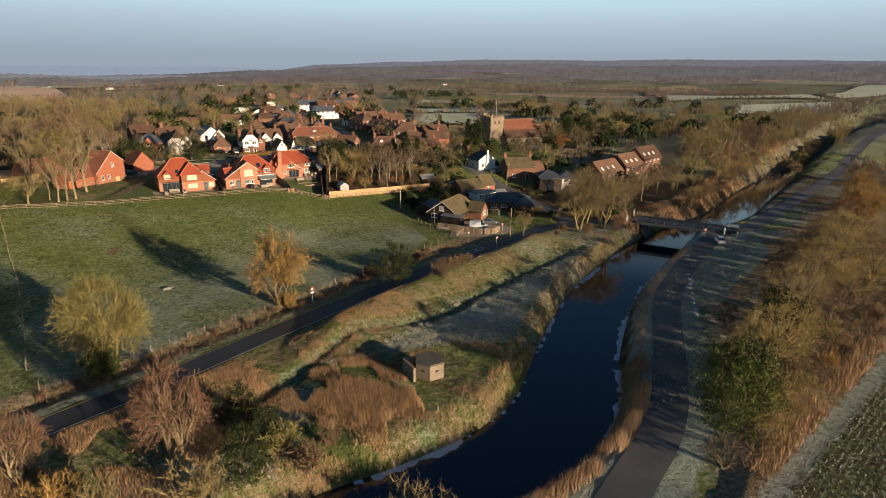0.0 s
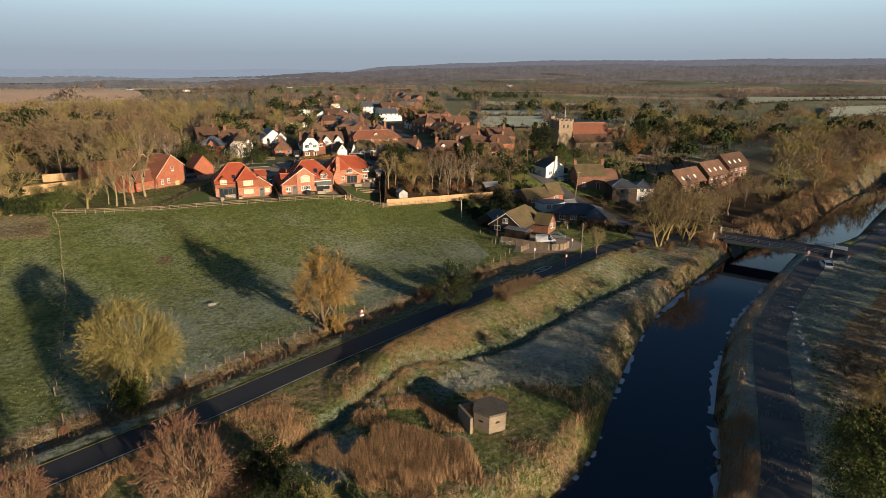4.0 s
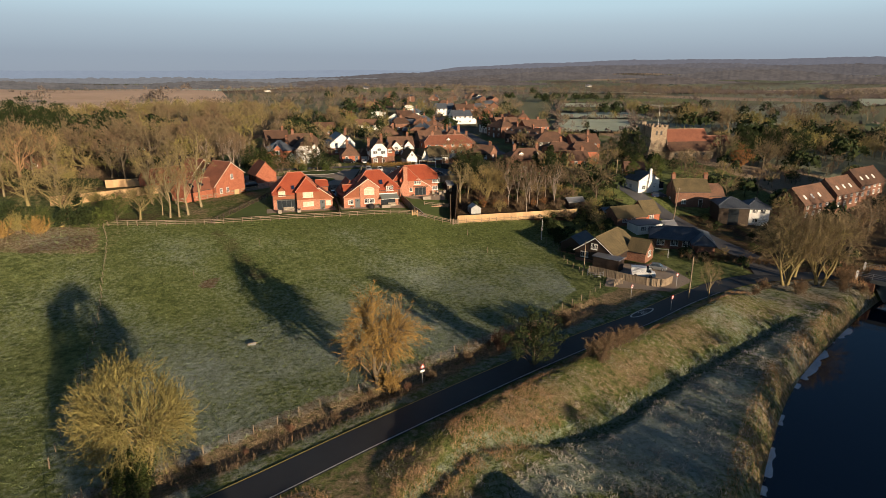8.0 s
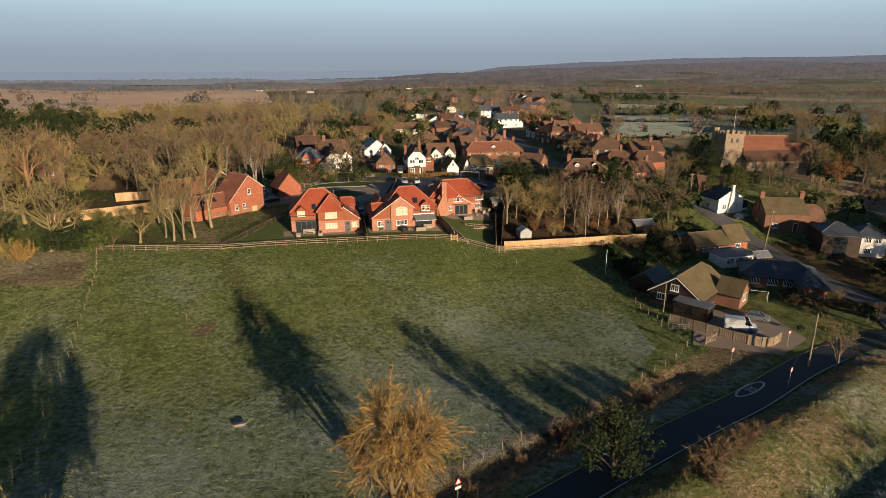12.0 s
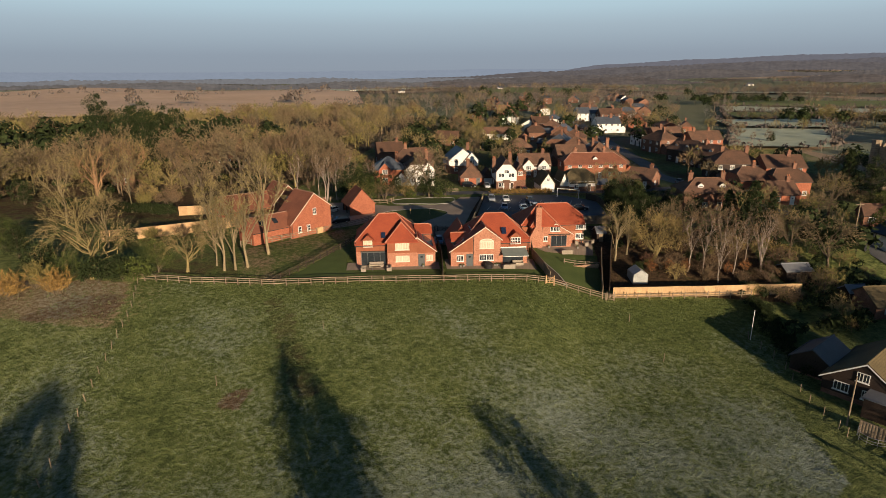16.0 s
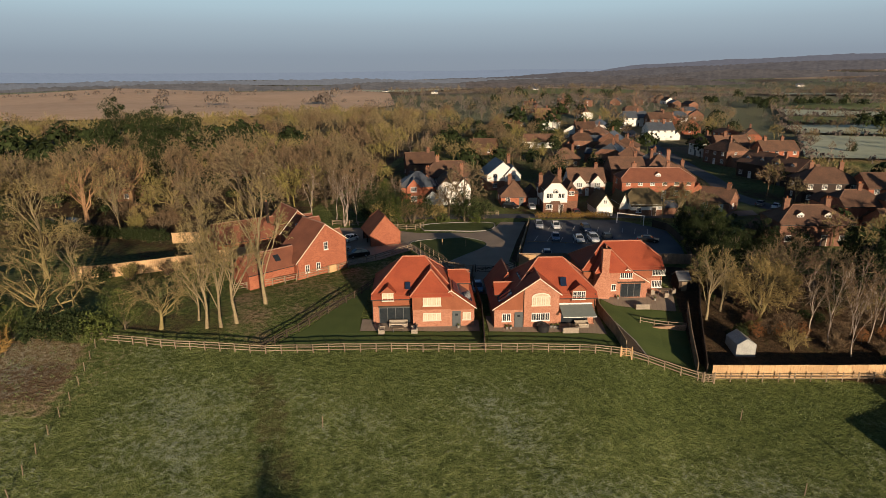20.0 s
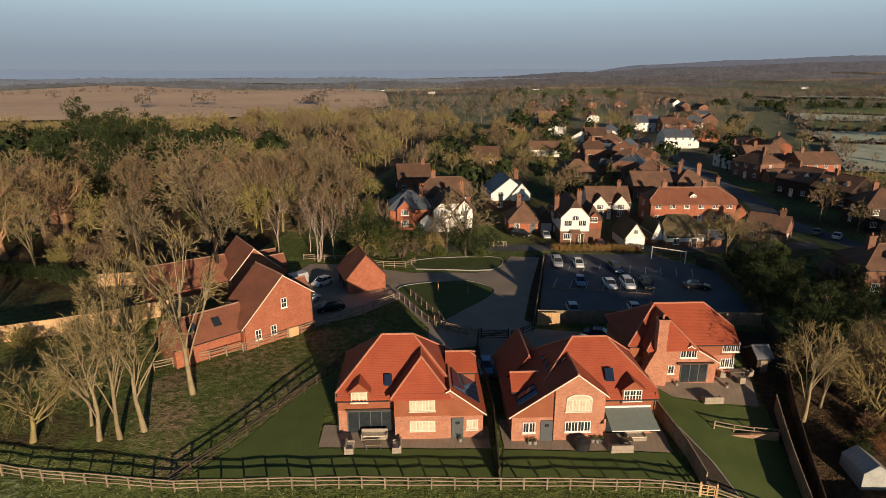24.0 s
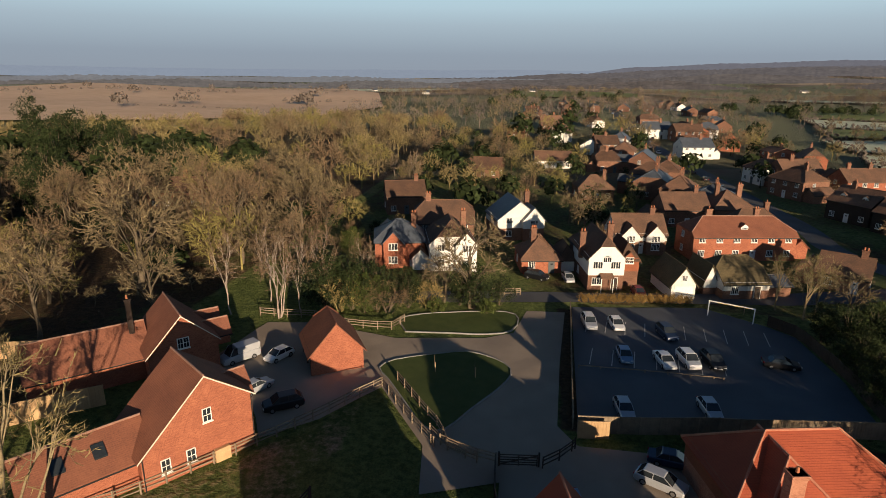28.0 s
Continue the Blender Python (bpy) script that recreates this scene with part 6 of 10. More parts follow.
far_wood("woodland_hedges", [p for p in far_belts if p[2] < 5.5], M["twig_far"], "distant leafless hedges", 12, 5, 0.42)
far_wood("woodland_evergreen", dark, M["leaf_dark"], "dark evergreen trees among the far gardens", 110, 6, 0.2)


# reeds, tussocks and crops
def blades(name, spots, material, label, category, seed, h0, h1, width=0.05, lean=0.25):
    rng = np.random.default_rng(seed)
    P = np.asarray(spots)
    n = len(P)
    Z = ground_z(P[:, 0], P[:, 1]) - 0.05
    h = rng.uniform(h0, h1, n)
    a = rng.uniform(0, 2 * math.pi, n)
    b = np.stack([P[:, 0], P[:, 1], Z], 1)
    s = np.stack([np.cos(a), np.sin(a), 0 * a], 1) * width
    tip = b + np.stack([rng.normal(0, lean, n) * h, rng.normal(0, lean, n) * h, h], 1)
    V = np.stack([b - s, b + s, tip], 1).reshape(-1, 3)
    return stuff(name, raw_mesh(name, V, np.arange(3 * n).reshape(-1, 3), material), material, label, category)


def scatter(count, box, test, seed):
    rng = np.random.default_rng(seed)
    P = np.stack([rng.uniform(box[0], box[1], count), rng.uniform(box[2], box[3], count)], 1)
    return P[test(P[:, 0], P[:, 1])]


def near_line(line, a, b, side=0):
    def f(X, Y):
        d = line_dist(X, Y, line)
        d = np.abs(d) if side == 0 else d * side
        return (d > a) & (d < b)
    return f


def both(*fs):
    return lambda X, Y: np.logical_and.reduce([f(X, Y) for f in fs])


clumpy = lambda s, k: (lambda X, Y: waves(X, Y, s) > k)
blades("reeds", scatter(220000, (-40, 90, -45, 62), both(near_line(CANAL, 5.6, 8.8), near_line(CANAL_B, 5.6, 60), clumpy(3.1, -0.45), lambda X, Y: np.hypot(X - 92, Y - 58) > 7), 1), M["reed"], "orange-brown reeds along the canal edge", "reeds", 2, 0.4, 1.1, 0.022, 0.25)
blades("lane_bank_reeds", scatter(60000, (8, 42, -24, 8), both(near_line(CANAL, 5.9, 9.6, 1), clumpy(2.7, -0.15)), 51), M["reed"], "tall orange-brown reeds between lane and canal", "reeds", 52, 0.7, 1.6, 0.022, 0.2)
blades("bank_scrub", scatter(300000, (80, 230, 62, 190), both(near_line(CANAL, 5.6, 16, -1), clumpy(3.7, -0.2), lambda X, Y: np.hypot(X - 92, Y - 58) > 9), 23), M["reed"], "brown dead growth on the far canal bank", "reeds", 24, 0.5, 1.4, 0.05, 0.3)
blades("reed_patch", scatter(34000, (-3, 10, -4, 12), lambda X, Y: ((X - 4 + 0.35 * (Y - 3.5)) / (5.6 - 0.42 * (Y - 3.5))) ** 2 + ((Y - 3.5) / 5.2) ** 2 + 0.45 * waves(X, Y, 0.9) + 0.3 * waves(X, Y, 2.1) < 1, 3), M["reed"], "dense patch of tall brown reeds", "reeds", 4, 0.7, 1.3, 0.018, 0.16)
blades("verge_reeds", scatter(260000, (-30, 60, 5, 62), both(near_line(ROAD, 2.6, 6.0, 1), clumpy(4.5, -0.1), clumpy(0.7, -0.5)), 5), M["reed"], "dry brown grass along the road verge", "reeds", 6, 0.2, 0.7, 0.017, 0.28)
blades("hedge_reeds", scatter(110000, (-60, 34, -15, 62), both(near_line(HEDGE, 0.0, 2.6), clumpy(2.2, -0.2), clumpy(0.6, -0.4)), 7), M["twig_brown"], "frosted brown stems in the field ditch", "reeds", 8, 0.3, 1.0, 0.025, 0.3)
blades("bank_tussocks", np.repeat(scatter(26000, (-6, 62, 10, 58), both(near_line(ROAD, 4.2, 13.8, 1), clumpy(1.4, 0.25)), 41), 5, 0) + np.random.default_rng(42).normal(0, 0.1, (5 * len(scatter(26000, (-6, 62, 10, 58), both(near_line(ROAD, 4.2, 13.8, 1), clumpy(1.4, 0.25)), 41)), 2)), M["straw"], "frosted straw tussocks on the bank", "grass", 43, 0.12, 0.32, 0.035, 0.7)
blades("knoll_reeds", scatter(30000, (-2, 34, -14, 16), both(near_line(CANAL, 6.5, 40, -1), lambda X, Y: (np.hypot((X - 14) / 1.25, Y - 1) < 13.5) & (np.hypot(X - 13.1, Y - 7.0) > 4.6), clumpy(2.6, 0.1)), 53), M["reed"], "clumps of orange dead grass round the pillbox", "reeds", 54, 0.3, 0.8, 0.025, 0.35)
blades("knoll_grass", scatter(60000, (-2, 34, -14, 16), both(near_line(CANAL, 6.5, 40, -1), lambda X, Y: (np.hypot((X - 14) / 1.25, Y - 1) < 13.5) & (np.hypot(X - 13.1, Y - 7.0) > 3.6), clumpy(0.8, 0.0)), 55), M["pasture"], "rough green grass round the pillbox", "grass", 56, 0.1, 0.28, 0.045, 0.7)
blades("tussocks", scatter(260000, (-32, 82, -8, 62), both(near_line(ROAD, 12.5, 60, 1), near_line(CANAL, 7, 40), clumpy(0.8, 0.1), clumpy(4.0, -0.4), lambda X, Y: np.hypot((X - 14) / 1.25, Y - 1) + 1.6 * waves(X, Y, 7.0) > 13.0), 9), M["frost_tuft"], "frosted tussocks on the canal terrace", "grass", 10, 0.15, 0.42, 0.055, 0.6)
blades("bank_grass", scatter(240000, (-4, 62, 14, 58), both(near_line(ROAD, 4.4, 13.5, 1), clumpy(0.6, -0.3)), 11), M["grass_blade"], "rough olive grass on the canal bank", "grass", 12, 0.08, 0.24, 0.04, 0.7)
tufts = scatter(62000, (-112, 40, -2, 110), both(lambda X, Y: inside(X, Y, FIELD) | (inside(X, Y, WEST) & (X > -110)), clumpy(0.62, -0.1)), 13)
tufts = np.repeat(tufts, 5, 0) + np.random.default_rng(44).normal(0, 0.12, (len(tufts) * 5, 2))
blades("field_tufts", tufts, M["pasture"], "frosted tufts of pasture grass", "grass", 14, 0.08, 0.25, 0.06, 0.75)
blades("brown_reeds", scatter(150000, (-20, 30, 0, 40), both(near_line(ROAD, 3.0, 12, 1), clumpy(3.9, 0.05), clumpy(0.8, -0.4), lambda X, Y: X < 16), 21), M["reed"], "brown dead stems on the bank below the road", "reeds", 22, 0.2, 0.65, 0.018, 0.32)
blades("lane_reeds", scatter(160000, (24, 130, -34, 40), both(near_line(EAST, 8.0, 60, 1), lambda X, Y: ((X - 28) * 0.396 - (Y + 26.4) * 0.918 < -0.4) & ((X - 28) * 0.396 - (Y + 26.4) * 0.918 > -6), clumpy(3.3, -0.1)), 15), M["reed"], "tall dry grass between the scrub and the crop", "reeds", 16, 0.5, 1.3, 0.03, 0.2)
blades("scrub_grass", scatter(130000, (-32, 10, -22, 14), both(near_line(ROAD, 3, 60, 1), near_line(CANAL, 6, 40), clumpy(2.6, 0.1)), 17), M["reed"], "brown dead grass under the scrub", "grass", 18, 0.3, 0.8, 0.028, 0.3)
# rows of winter brassicas right of the lane: soil ridges and frosted leaves
CROP_O, CROP_D = np.array([28.0, -26.4]), np.array([0.918, 0.396])
CROP_N = np.array([CROP_D[1], -CROP_D[0]])
rows_ = []
for r_ in range(54):
    for s_ in np.arange(-10, 84, 0.34):
        rows_.append(CROP_O + CROP_D * s_ + CROP_N * (1.6 + r_ * 0.62))
rows_ = np.array(rows_)
rng = np.random.default_rng(4)
rows_ = rows_[rng.random(len(rows_)) < 0.93]
rows_ = np.repeat(rows_, 5, 0) + rng.normal(0, 0.09, (len(rows_) * 5, 2))
blades("crop_rows", rows_, M["crop"], "rows of frosted winter brassica plants", "crop", 19, 0.1, 0.24, 0.08, 0.8)

# ---- building kit ----
def roof_geo(x0, y0, x1, y1, eave, ridge, axis="x", hip0=0.0, hip1=0.0, over=0.35, verge=0.2, t=0.14):
    """Roof slabs over a rectangle; hip fractions for the two ends of the ridge. Returns roof, gable outlines and ridge lines."""
    sw = (lambda p: (p[1], p[0], p[2])) if axis == "y" else (lambda p: p)
    if axis == "y":
        x0, y0, x1, y1 = y0, x0, y1, x1
    b, yc = (y1 - y0) / 2, (y0 + y1) / 2
    k = (ridge - eave) / b
    ez, B = eave - over * k, b + over
    xa, xb = x0 - (over if hip0 >= 1 else verge), x1 + (over if hip1 >= 1 else verge)
    R = ridge
    z0, z1 = R - hip0 * B * k, R - hip1 * B * k
    P = lambda x, y, z: sw((x, y, z))
    g = Geo()
    for s in (-1, 1):
        pts = [P(xa, yc + s * B, ez), P(xb, yc + s * B, ez), P(xb, yc + s * B * hip1, z1), P(xb - hip1 * B, yc, R), P(xa + hip0 * B, yc, R), P(xa, yc + s * B * hip0, z0)]
        g.slab(pts if (s < 0) != (axis == "y") else pts[::-1], t)
    ridges = [(P(xa + hip0 * B, yc, R), P(xb - hip1 * B, yc, R))]
    gables = []
    for xe, h, zc, sg, xw in ((xa, hip0, z0, 1, x0), (xb, hip1, z1, -1, x1)):
        if h > 0:
            g.slab([P(xe, yc - B * h, zc), P(xe + sg * h * B, yc, R), P(xe, yc + B * h, zc)][::1 if (sg > 0) == (axis == "y") else -1], t)
            ridges += [(P(xe, yc + s * B * h, zc), P(xe + sg * h * B, yc, R)) for s in (-1, 1)]
        if h < 1:
            gables.append([P(xw, yc - b, eave), P(xw, yc + b, eave), P(xw, yc + b * h, R - h * b * k - 0.03), P(xw, yc - b * h, R - h * b * k - 0.03)])
    return g, gables, ridges


RIDGES = {"tile_new": "ridge_new", "tile_barn": "ridge_barn"}


def block(parent, x0, y0, x1, y1, eave, ridge, wall, roof, axis="x", hip0=0.0, hip1=0.0, base=-0.6, split=None, gable=None, over=0.35, fascia="black_metal"):
    """Walls and roof of one rectangular part of a house. split: (height, upper wall)."""
    rg, gables, ridges = roof_geo(x0, y0, x1, y1, eave, ridge, axis, hip0, hip1, over)
    g = Geo()
    g.box(x0, y0, base, x1, y1, split[0] if split else eave)
    if not split:
        for o in gables:
            g.add(o, [(0, 1, 2, 3)])
    part("wall", g, M[wall], parent)
    if split:
        u = Geo().box(x0 - 0.04, y0 - 0.04, split[0], x1 + 0.04, y1 + 0.04, eave)
        for o in gables:
            u.add(o, [(0, 1, 2, 3)])
        part("upper_wall", u, M[gable or split[1]], parent)
    part("roof", rg, M[roof], parent)
    rt = Geo()
    for a, b in ridges:
        if (Vector(a) - Vector(b)).length > 0.3:
            rt.tube(Vector(a) + Vector((0, 0, 0.02)), Vector(b) + Vector((0, 0, 0.02)), 0.10, n=6)
    part("ridge_tiles", rt, M[RIDGES.get(roof, roof)], parent)
    k = (ridge - eave) / (((y1 - y0) if axis == "x" else (x1 - x0)) / 2)
    ez = eave - over * k
    if axis == "x":
        for y in (y0 - over - 0.06, y1 + over - 0.04):
            part("gutter", Geo().box(x0 - 0.2, y, ez - 0.22, x1 + 0.2, y + 0.1, ez - 0.1), M[fascia], parent)
    else:
        for x in (x0 - over - 0.06, x1 + over - 0.04):
            part("gutter", Geo().box(x, y0 - 0.2, ez - 0.22, x + 0.1, y1 + 0.2, ez - 0.1), M[fascia], parent)


def asym(parent, x0, y0, x1, y1, zl, zr, xt, zt, wall, roof, base=-0.6, split=None, over=0.3, front=0.2):
    """A block whose ridge runs front to back and whose two slopes end at different heights."""
    kl, kr = (zt - zl) / (xt - x0), (zt - zr) / (x1 - xt)
    prof = [(x0, base), (x1, base), (x1, zr), (xt, zt), (x0, zl)]
    g = Geo()
    if split:
        h, up = split
        g.box(x0, y0, base, x1, y1, h)
        xs0 = x0 - 0.04
        pu = [(xs0, h), (x1 + 0.04, h), (x1 + 0.04, zr), (xt, zt), (xs0, zl)]
        n = 5
        part("upper_wall", Geo().add([(x, y0 - 0.04, z) for x, z in pu] + [(x, y1, z) for x, z in pu], [tuple(range(n)), tuple(range(2 * n - 1, n - 1, -1))] + [(i, i + n, (i + 1) % n + n, (i + 1) % n) for i in range(n)]), M[up], parent)
    else:
        n = 5
        g.add([(x, y0, z) for x, z in prof] + [(x, y1, z) for x, z in prof], [tuple(range(n)), tuple(range(2 * n - 1, n - 1, -1))] + [(i, i + n, (i + 1) % n + n, (i + 1) % n) for i in range(n)])
    part("wall", g, M[wall], parent)
    r = Geo()
    ya, yb = y0 - front, y1 + 0.1
    r.slab([(x0 - over, ya, zl - over * kl + 0.06), (xt, ya, zt + 0.06), (xt, yb, zt + 0.06), (x0 - over, yb, zl - over * kl + 0.06)][::-1], 0.14)
    r.slab([(xt, ya, zt + 0.06), (x1 + over, ya, zr - over * kr + 0.06), (x1 + over, yb, zr - over * kr + 0.06), (xt, yb, zt + 0.06)][::-1], 0.14)
    part("roof", r, M[roof], parent)
    part("ridge_tiles", Geo().tube((xt, ya, zt + 0.08), (xt, yb, zt + 0.08), 0.1, n=6), M[RIDGES.get(roof, roof)], parent)
    for (xa, za), (xb, zb) in (((x0 - over, zl - over * kl), (xt, zt)), ((xt, zt), (x1 + over, zr - over * kr))):
        bb = Geo().add([(xa, ya - 0.03, za - 0.10), (xb, ya - 0.03, zb - 0.10), (xb, ya - 0.03, zb + 0.03), (xa, ya - 0.03, za + 0.03), (xa, ya + 0.03, za - 0.10), (xb, ya + 0.03, zb - 0.10), (xb, ya + 0.03, zb + 0.03), (xa, ya + 0.03, za + 0.03)], [(0, 1, 2, 3), (7, 6, 5, 4), (0, 4, 5, 1), (3, 2, 6, 7)])
        part("bargeboard", bb, M["cream_paint"], parent)


WIN = {}


def window(parent, x, y, z, w, h, cols=2, rows=2, frame="white_paint", yaw=0.0, sill=True, arch=False):
    """A casement: frame, glazing bars and sill in one mesh, panes under it. x, z: lower left corner on a wall that faces -y before yaw."""
    key = (round(w, 2), round(h, 2), cols, rows, frame, sill, arch)
    if key not in WIN:
        e = 0.07
        bx = [(0.0, e), (w - e, w)] + [(w * c / cols - 0.045, w * c / cols + 0.045) for c in range(1, cols)] + [(w * (c + 0.5) / cols - 0.018, w * (c + 0.5) / cols + 0.018) for c in range(cols)]
        bz = [(0.0, e), (h - e, h)] + [(h * r / rows - 0.025, h * r / rows + 0.025) for r in range(1, rows)]
        xs, zs = sorted({q for b in bx for q in b}), sorted({q for b in bz for q in b})
        solid = lambda i, k: 0 <= i < len(xs) - 1 and 0 <= k < len(zs) - 1 and (any(a - 1e-6 <= xs[i] and xs[i + 1] <= b + 1e-6 for a, b in bx) or any(a - 1e-6 <= zs[k] and zs[k + 1] <= b + 1e-6 for a, b in bz))
        nz_, vid, vs, fs = len(zs), {}, [], []

        def vert(i, k, back):
            if (i, k, back) not in vid:
                vid[i, k, back] = len(vs)
                vs.append((xs[i], 0.03 if back else -0.06, zs[k]))
            return vid[i, k, back]

        for i in range(len(xs) - 1):
            for k in range(nz_ - 1):
                if not solid(i, k):
                    continue
                fs.append((vert(i, k, 0), vert(i + 1, k, 0), vert(i + 1, k + 1, 0), vert(i, k + 1, 0)))
                for di, dk, (a0, a1), (b0, b1) in ((-1, 0, (0, 0), (0, 1)), (1, 0, (1, 1), (1, 0)), (0, -1, (1, 0), (0, 0)), (0, 1, (0, 1), (1, 1))):
                    if not solid(i + di, k + dk):
                        fs.append((vert(i + a0, k + a1, 0), vert(i + b0, k + b1, 0), vert(i + b0, k + b1, 1), vert(i + a0, k + a1, 1)))
        f = Geo().add(vs, fs)
        if arch:
            n = 10
            pts = [(w / 2 + (w / 2) * math.cos(math.pi * i / n), h + 0.42 * w * 0.5 * math.sin(math.pi * i / n)) for i in range(n + 1)]
            inner = [(x_ * 0.9 + w * 0.05, z_ - 0.1) for x_, z_ in pts]
            f.add([(x_, -0.06, z_) for x_, z_ in pts + inner], [(i, i + 1, i + n + 2, i + n + 1) for i in range(n)])
        sl = Geo().box(-0.08, -0.14, -0.09, w + 0.08, 0.0, -0.002).mesh("sill", M[frame]) if sill else None
        p = Geo().box(0.03, -0.028, 0.03, w - 0.03, -0.012, h - 0.03)
        if arch:
            p.add([(x_, -0.028, z_) for x_, z_ in pts], [tuple(range(len(pts)))])
        WIN[key] = (f.mesh("window", M[frame]), p.mesh("pane", M["cream_pane" if frame == "cream_paint" else "glass"]), sl)
    fm, pm, sm = WIN[key]
    m = pose(x, y, z, 0, 0, yaw)
    win = part("window", fm, None, parent, m=m)
    part("pane", pm, None, win)
    if sm:
        part("sill", sm, None, win)
    return win


def door(parent, x, y, z, w=0.95, h=2.05, paint="grey_paint", yaw=0.0):
    g = Geo().box(0, -0.05, 0, w, 0.02, h)
    d = part("door", g, M[paint], parent, m=pose(x, y, z, 0, 0, yaw))
    part("door_frame", Geo().box(-0.07, -0.07, 0, 0, 0.02, h + 0.07).box(w, -0.07, 0, w + 0.07, 0.02, h + 0.07).box(0, -0.07, h, w, 0.02, h + 0.07), M["grey_paint" if paint == "grey_paint" else "white_paint"], d)
    part("door_light", Geo().box(w * 0.3, -0.06, h * 0.72, w * 0.7, -0.052, h * 0.86), M["glass"], d)
    return d


def chimney(parent, x, y, z0, z1, w=0.9, d=0.65, wall="brick_old", pots=2):
    g = Geo().box(x - w / 2, y - d / 2, z0, x + w / 2, y + d / 2, z1)
    g.box(x - w / 2 - 0.06, y - d / 2 - 0.06, z1 - 0.32, x + w / 2 + 0.06, y + d / 2 + 0.06, z1 - 0.18).box(x - w / 2 - 0.1, y - d / 2 - 0.1, z1 - 0.12, x + w / 2 + 0.1, y + d / 2 + 0.1, z1)
    c = part("chimney", g, M[wall], parent)
    for i in range(pots):
        px_ = x + (i - (pots - 1) / 2) * w / max(pots, 1)
        part("chimney_pot", Geo().tube((px_, y, z1 - 0.02), (px_, y, z1 + 0.42), 0.13, 0.1, 8), M["red_clay"], c)
    return c


def dormer(parent, x, y, z, w, h, roof, cheek, frame="white_paint", depth=2.4, rise=0.75, cols=2):
    """A gabled dormer whose window faces -y; x, y, z: the middle of its sill."""
    d = part("dormer", Geo().box(x - w / 2, y, z - 0.3, x + w / 2, y + depth, z + h).add([(x - w / 2, y, z + h), (x + w / 2, y, z + h), (x, y, z + h + rise)], [(0, 1, 2)]), M[cheek], parent)
    g = Geo()
    o = 0.22
    for s in (-1, 1):
        pts = [(x, y - 0.18, z + h + rise + 0.06), (x, y + depth + 0.6, z + h + rise + 0.06), (x + s * (w / 2 + o), y + depth + 0.6, z + h - o * rise / (w / 2) + 0.06), (x + s * (w / 2 + o), y - 0.18, z + h - o * rise / (w / 2) + 0.06)]
        g.slab(pts if s < 0 else pts[::-1], 0.1)
    part("dormer_roof", g, M[roof], d)
    window(parent, x - w / 2 + 0.12, y - 0.02, z + 0.1, w - 0.24, h - 0.22, cols, 2, frame)
    return d


def drainpipe(parent, x, y, z0, z1):
    part("drainpipe", Geo().tube((x, y, z0), (x, y, z1), 0.045, n=6), M["black_metal"], parent)


def solar_array(parent, pts, nx_, label="dark solar panels"):
    """Panels on a roof plane given by three corners: origin, along, up."""
    o, a, b = (Vector(p) for p in pts)
    u, v = a - o, b - o
    n = u.cross(v).normalized() * 0.07
    for i in range(nx_):
        p0 = o + u * (i / nx_ + 0.01)
        p1 = o + u * ((i + 1) / nx_ - 0.01)
        g = Geo().add([p0 + n, p1 + n, p1 + v + n, p0 + v + n, p0, p1, p1 + v, p0 + v], [(0, 1, 2, 3), (0, 4, 5, 1), (1, 5, 6, 2), (2, 6, 7, 3), (3, 7, 4, 0)])
        part("solar_panel", g, M["solar"], parent, label if i == 0 else "")


# ---- the three new houses ----
h1 = thing("house", at(-22.9, 104.9, 13), "new brick and tile-hung house with steep red clay roof", "house", "new houses by the field")
block(h1, -5.2, 1.2, 5.6, 9.6, 4.05, 8.05, "brick_new", "tile_new", "x", 0.9, 0.9, split=(2.45, "tile_hung"))
block(h1, 0.0, 0.0, 4.9, 6.0, 4.7, 7.1, "brick_new", "tile_new", "y", 1.0, 0.0, split=(2.45, "tile_hung"))
asym(h1, 4.9, 0.05, 8.0, 8.6, 5.0, 2.75, 5.0, 5.05, "brick_new", "tile_new", split=(2.35, "tile_hung"))
block(h1, 5.0, 4.2, 7.6, 7.4, 4.9, 5.9, "tile_hung", "tile_new", "x", 0.0, 0.3, base=3.0)
solar_array(h1, ((7.7, 0.6, 3.22), (7.7, 4.6, 3.22), (5.3, 0.6, 4.95)), 4)
dormer(h1, -3.2, 0.9, 3.35, 1.7, 1.25, "tile_new", "tile_hung", "cream_paint")
window(h1, 1.35, -0.05, 3.0, 2.3, 1.2, 4, 1, "cream_paint")
window(h1, 1.35, -0.01, 0.95, 2.3, 1.0, 4, 1, "cream_paint")
door(h1, 5.2, -0.0, 0.05, 0.95, 2.05)
window(h1, 6.5, 0.03, 0.95, 1.05, 1.0, 2, 1, "cream_paint")
part("patio_door", Geo().box(-4.3, 1.13, 0.05, -0.3, 1.19, 2.3), M["glass"], h1, "wide dark glazed patio doors")
part("patio_frame", Geo().box(-4.4, 1.10, 2.3, -0.2, 1.18, 2.42).box(-4.4, 1.1, 0, -4.3, 1.18, 2.3).box(-3.35, 1.1, 0, -3.28, 1.18, 2.3).box(-2.3, 1.1, 0, -2.23, 1.18, 2.3).box(-1.28, 1.1, 0, -1.2, 1.18, 2.3), M["grey_paint"], h1)
part("lintel_beam", Geo().box(-4.5, 1.02, 2.44, 0.0, 1.2, 2.62), M["wood_dark"], h1)
part("roof_window", Geo().slab([(-0.95, 1.55, 4.75), (-0.25, 1.55, 4.75), (-0.25, 2.2, 5.5), (-0.95, 2.2, 5.5)], 0.05), M["solar"], h1)
drainpipe(h1, -0.12, 0.9, 0, 4.2)
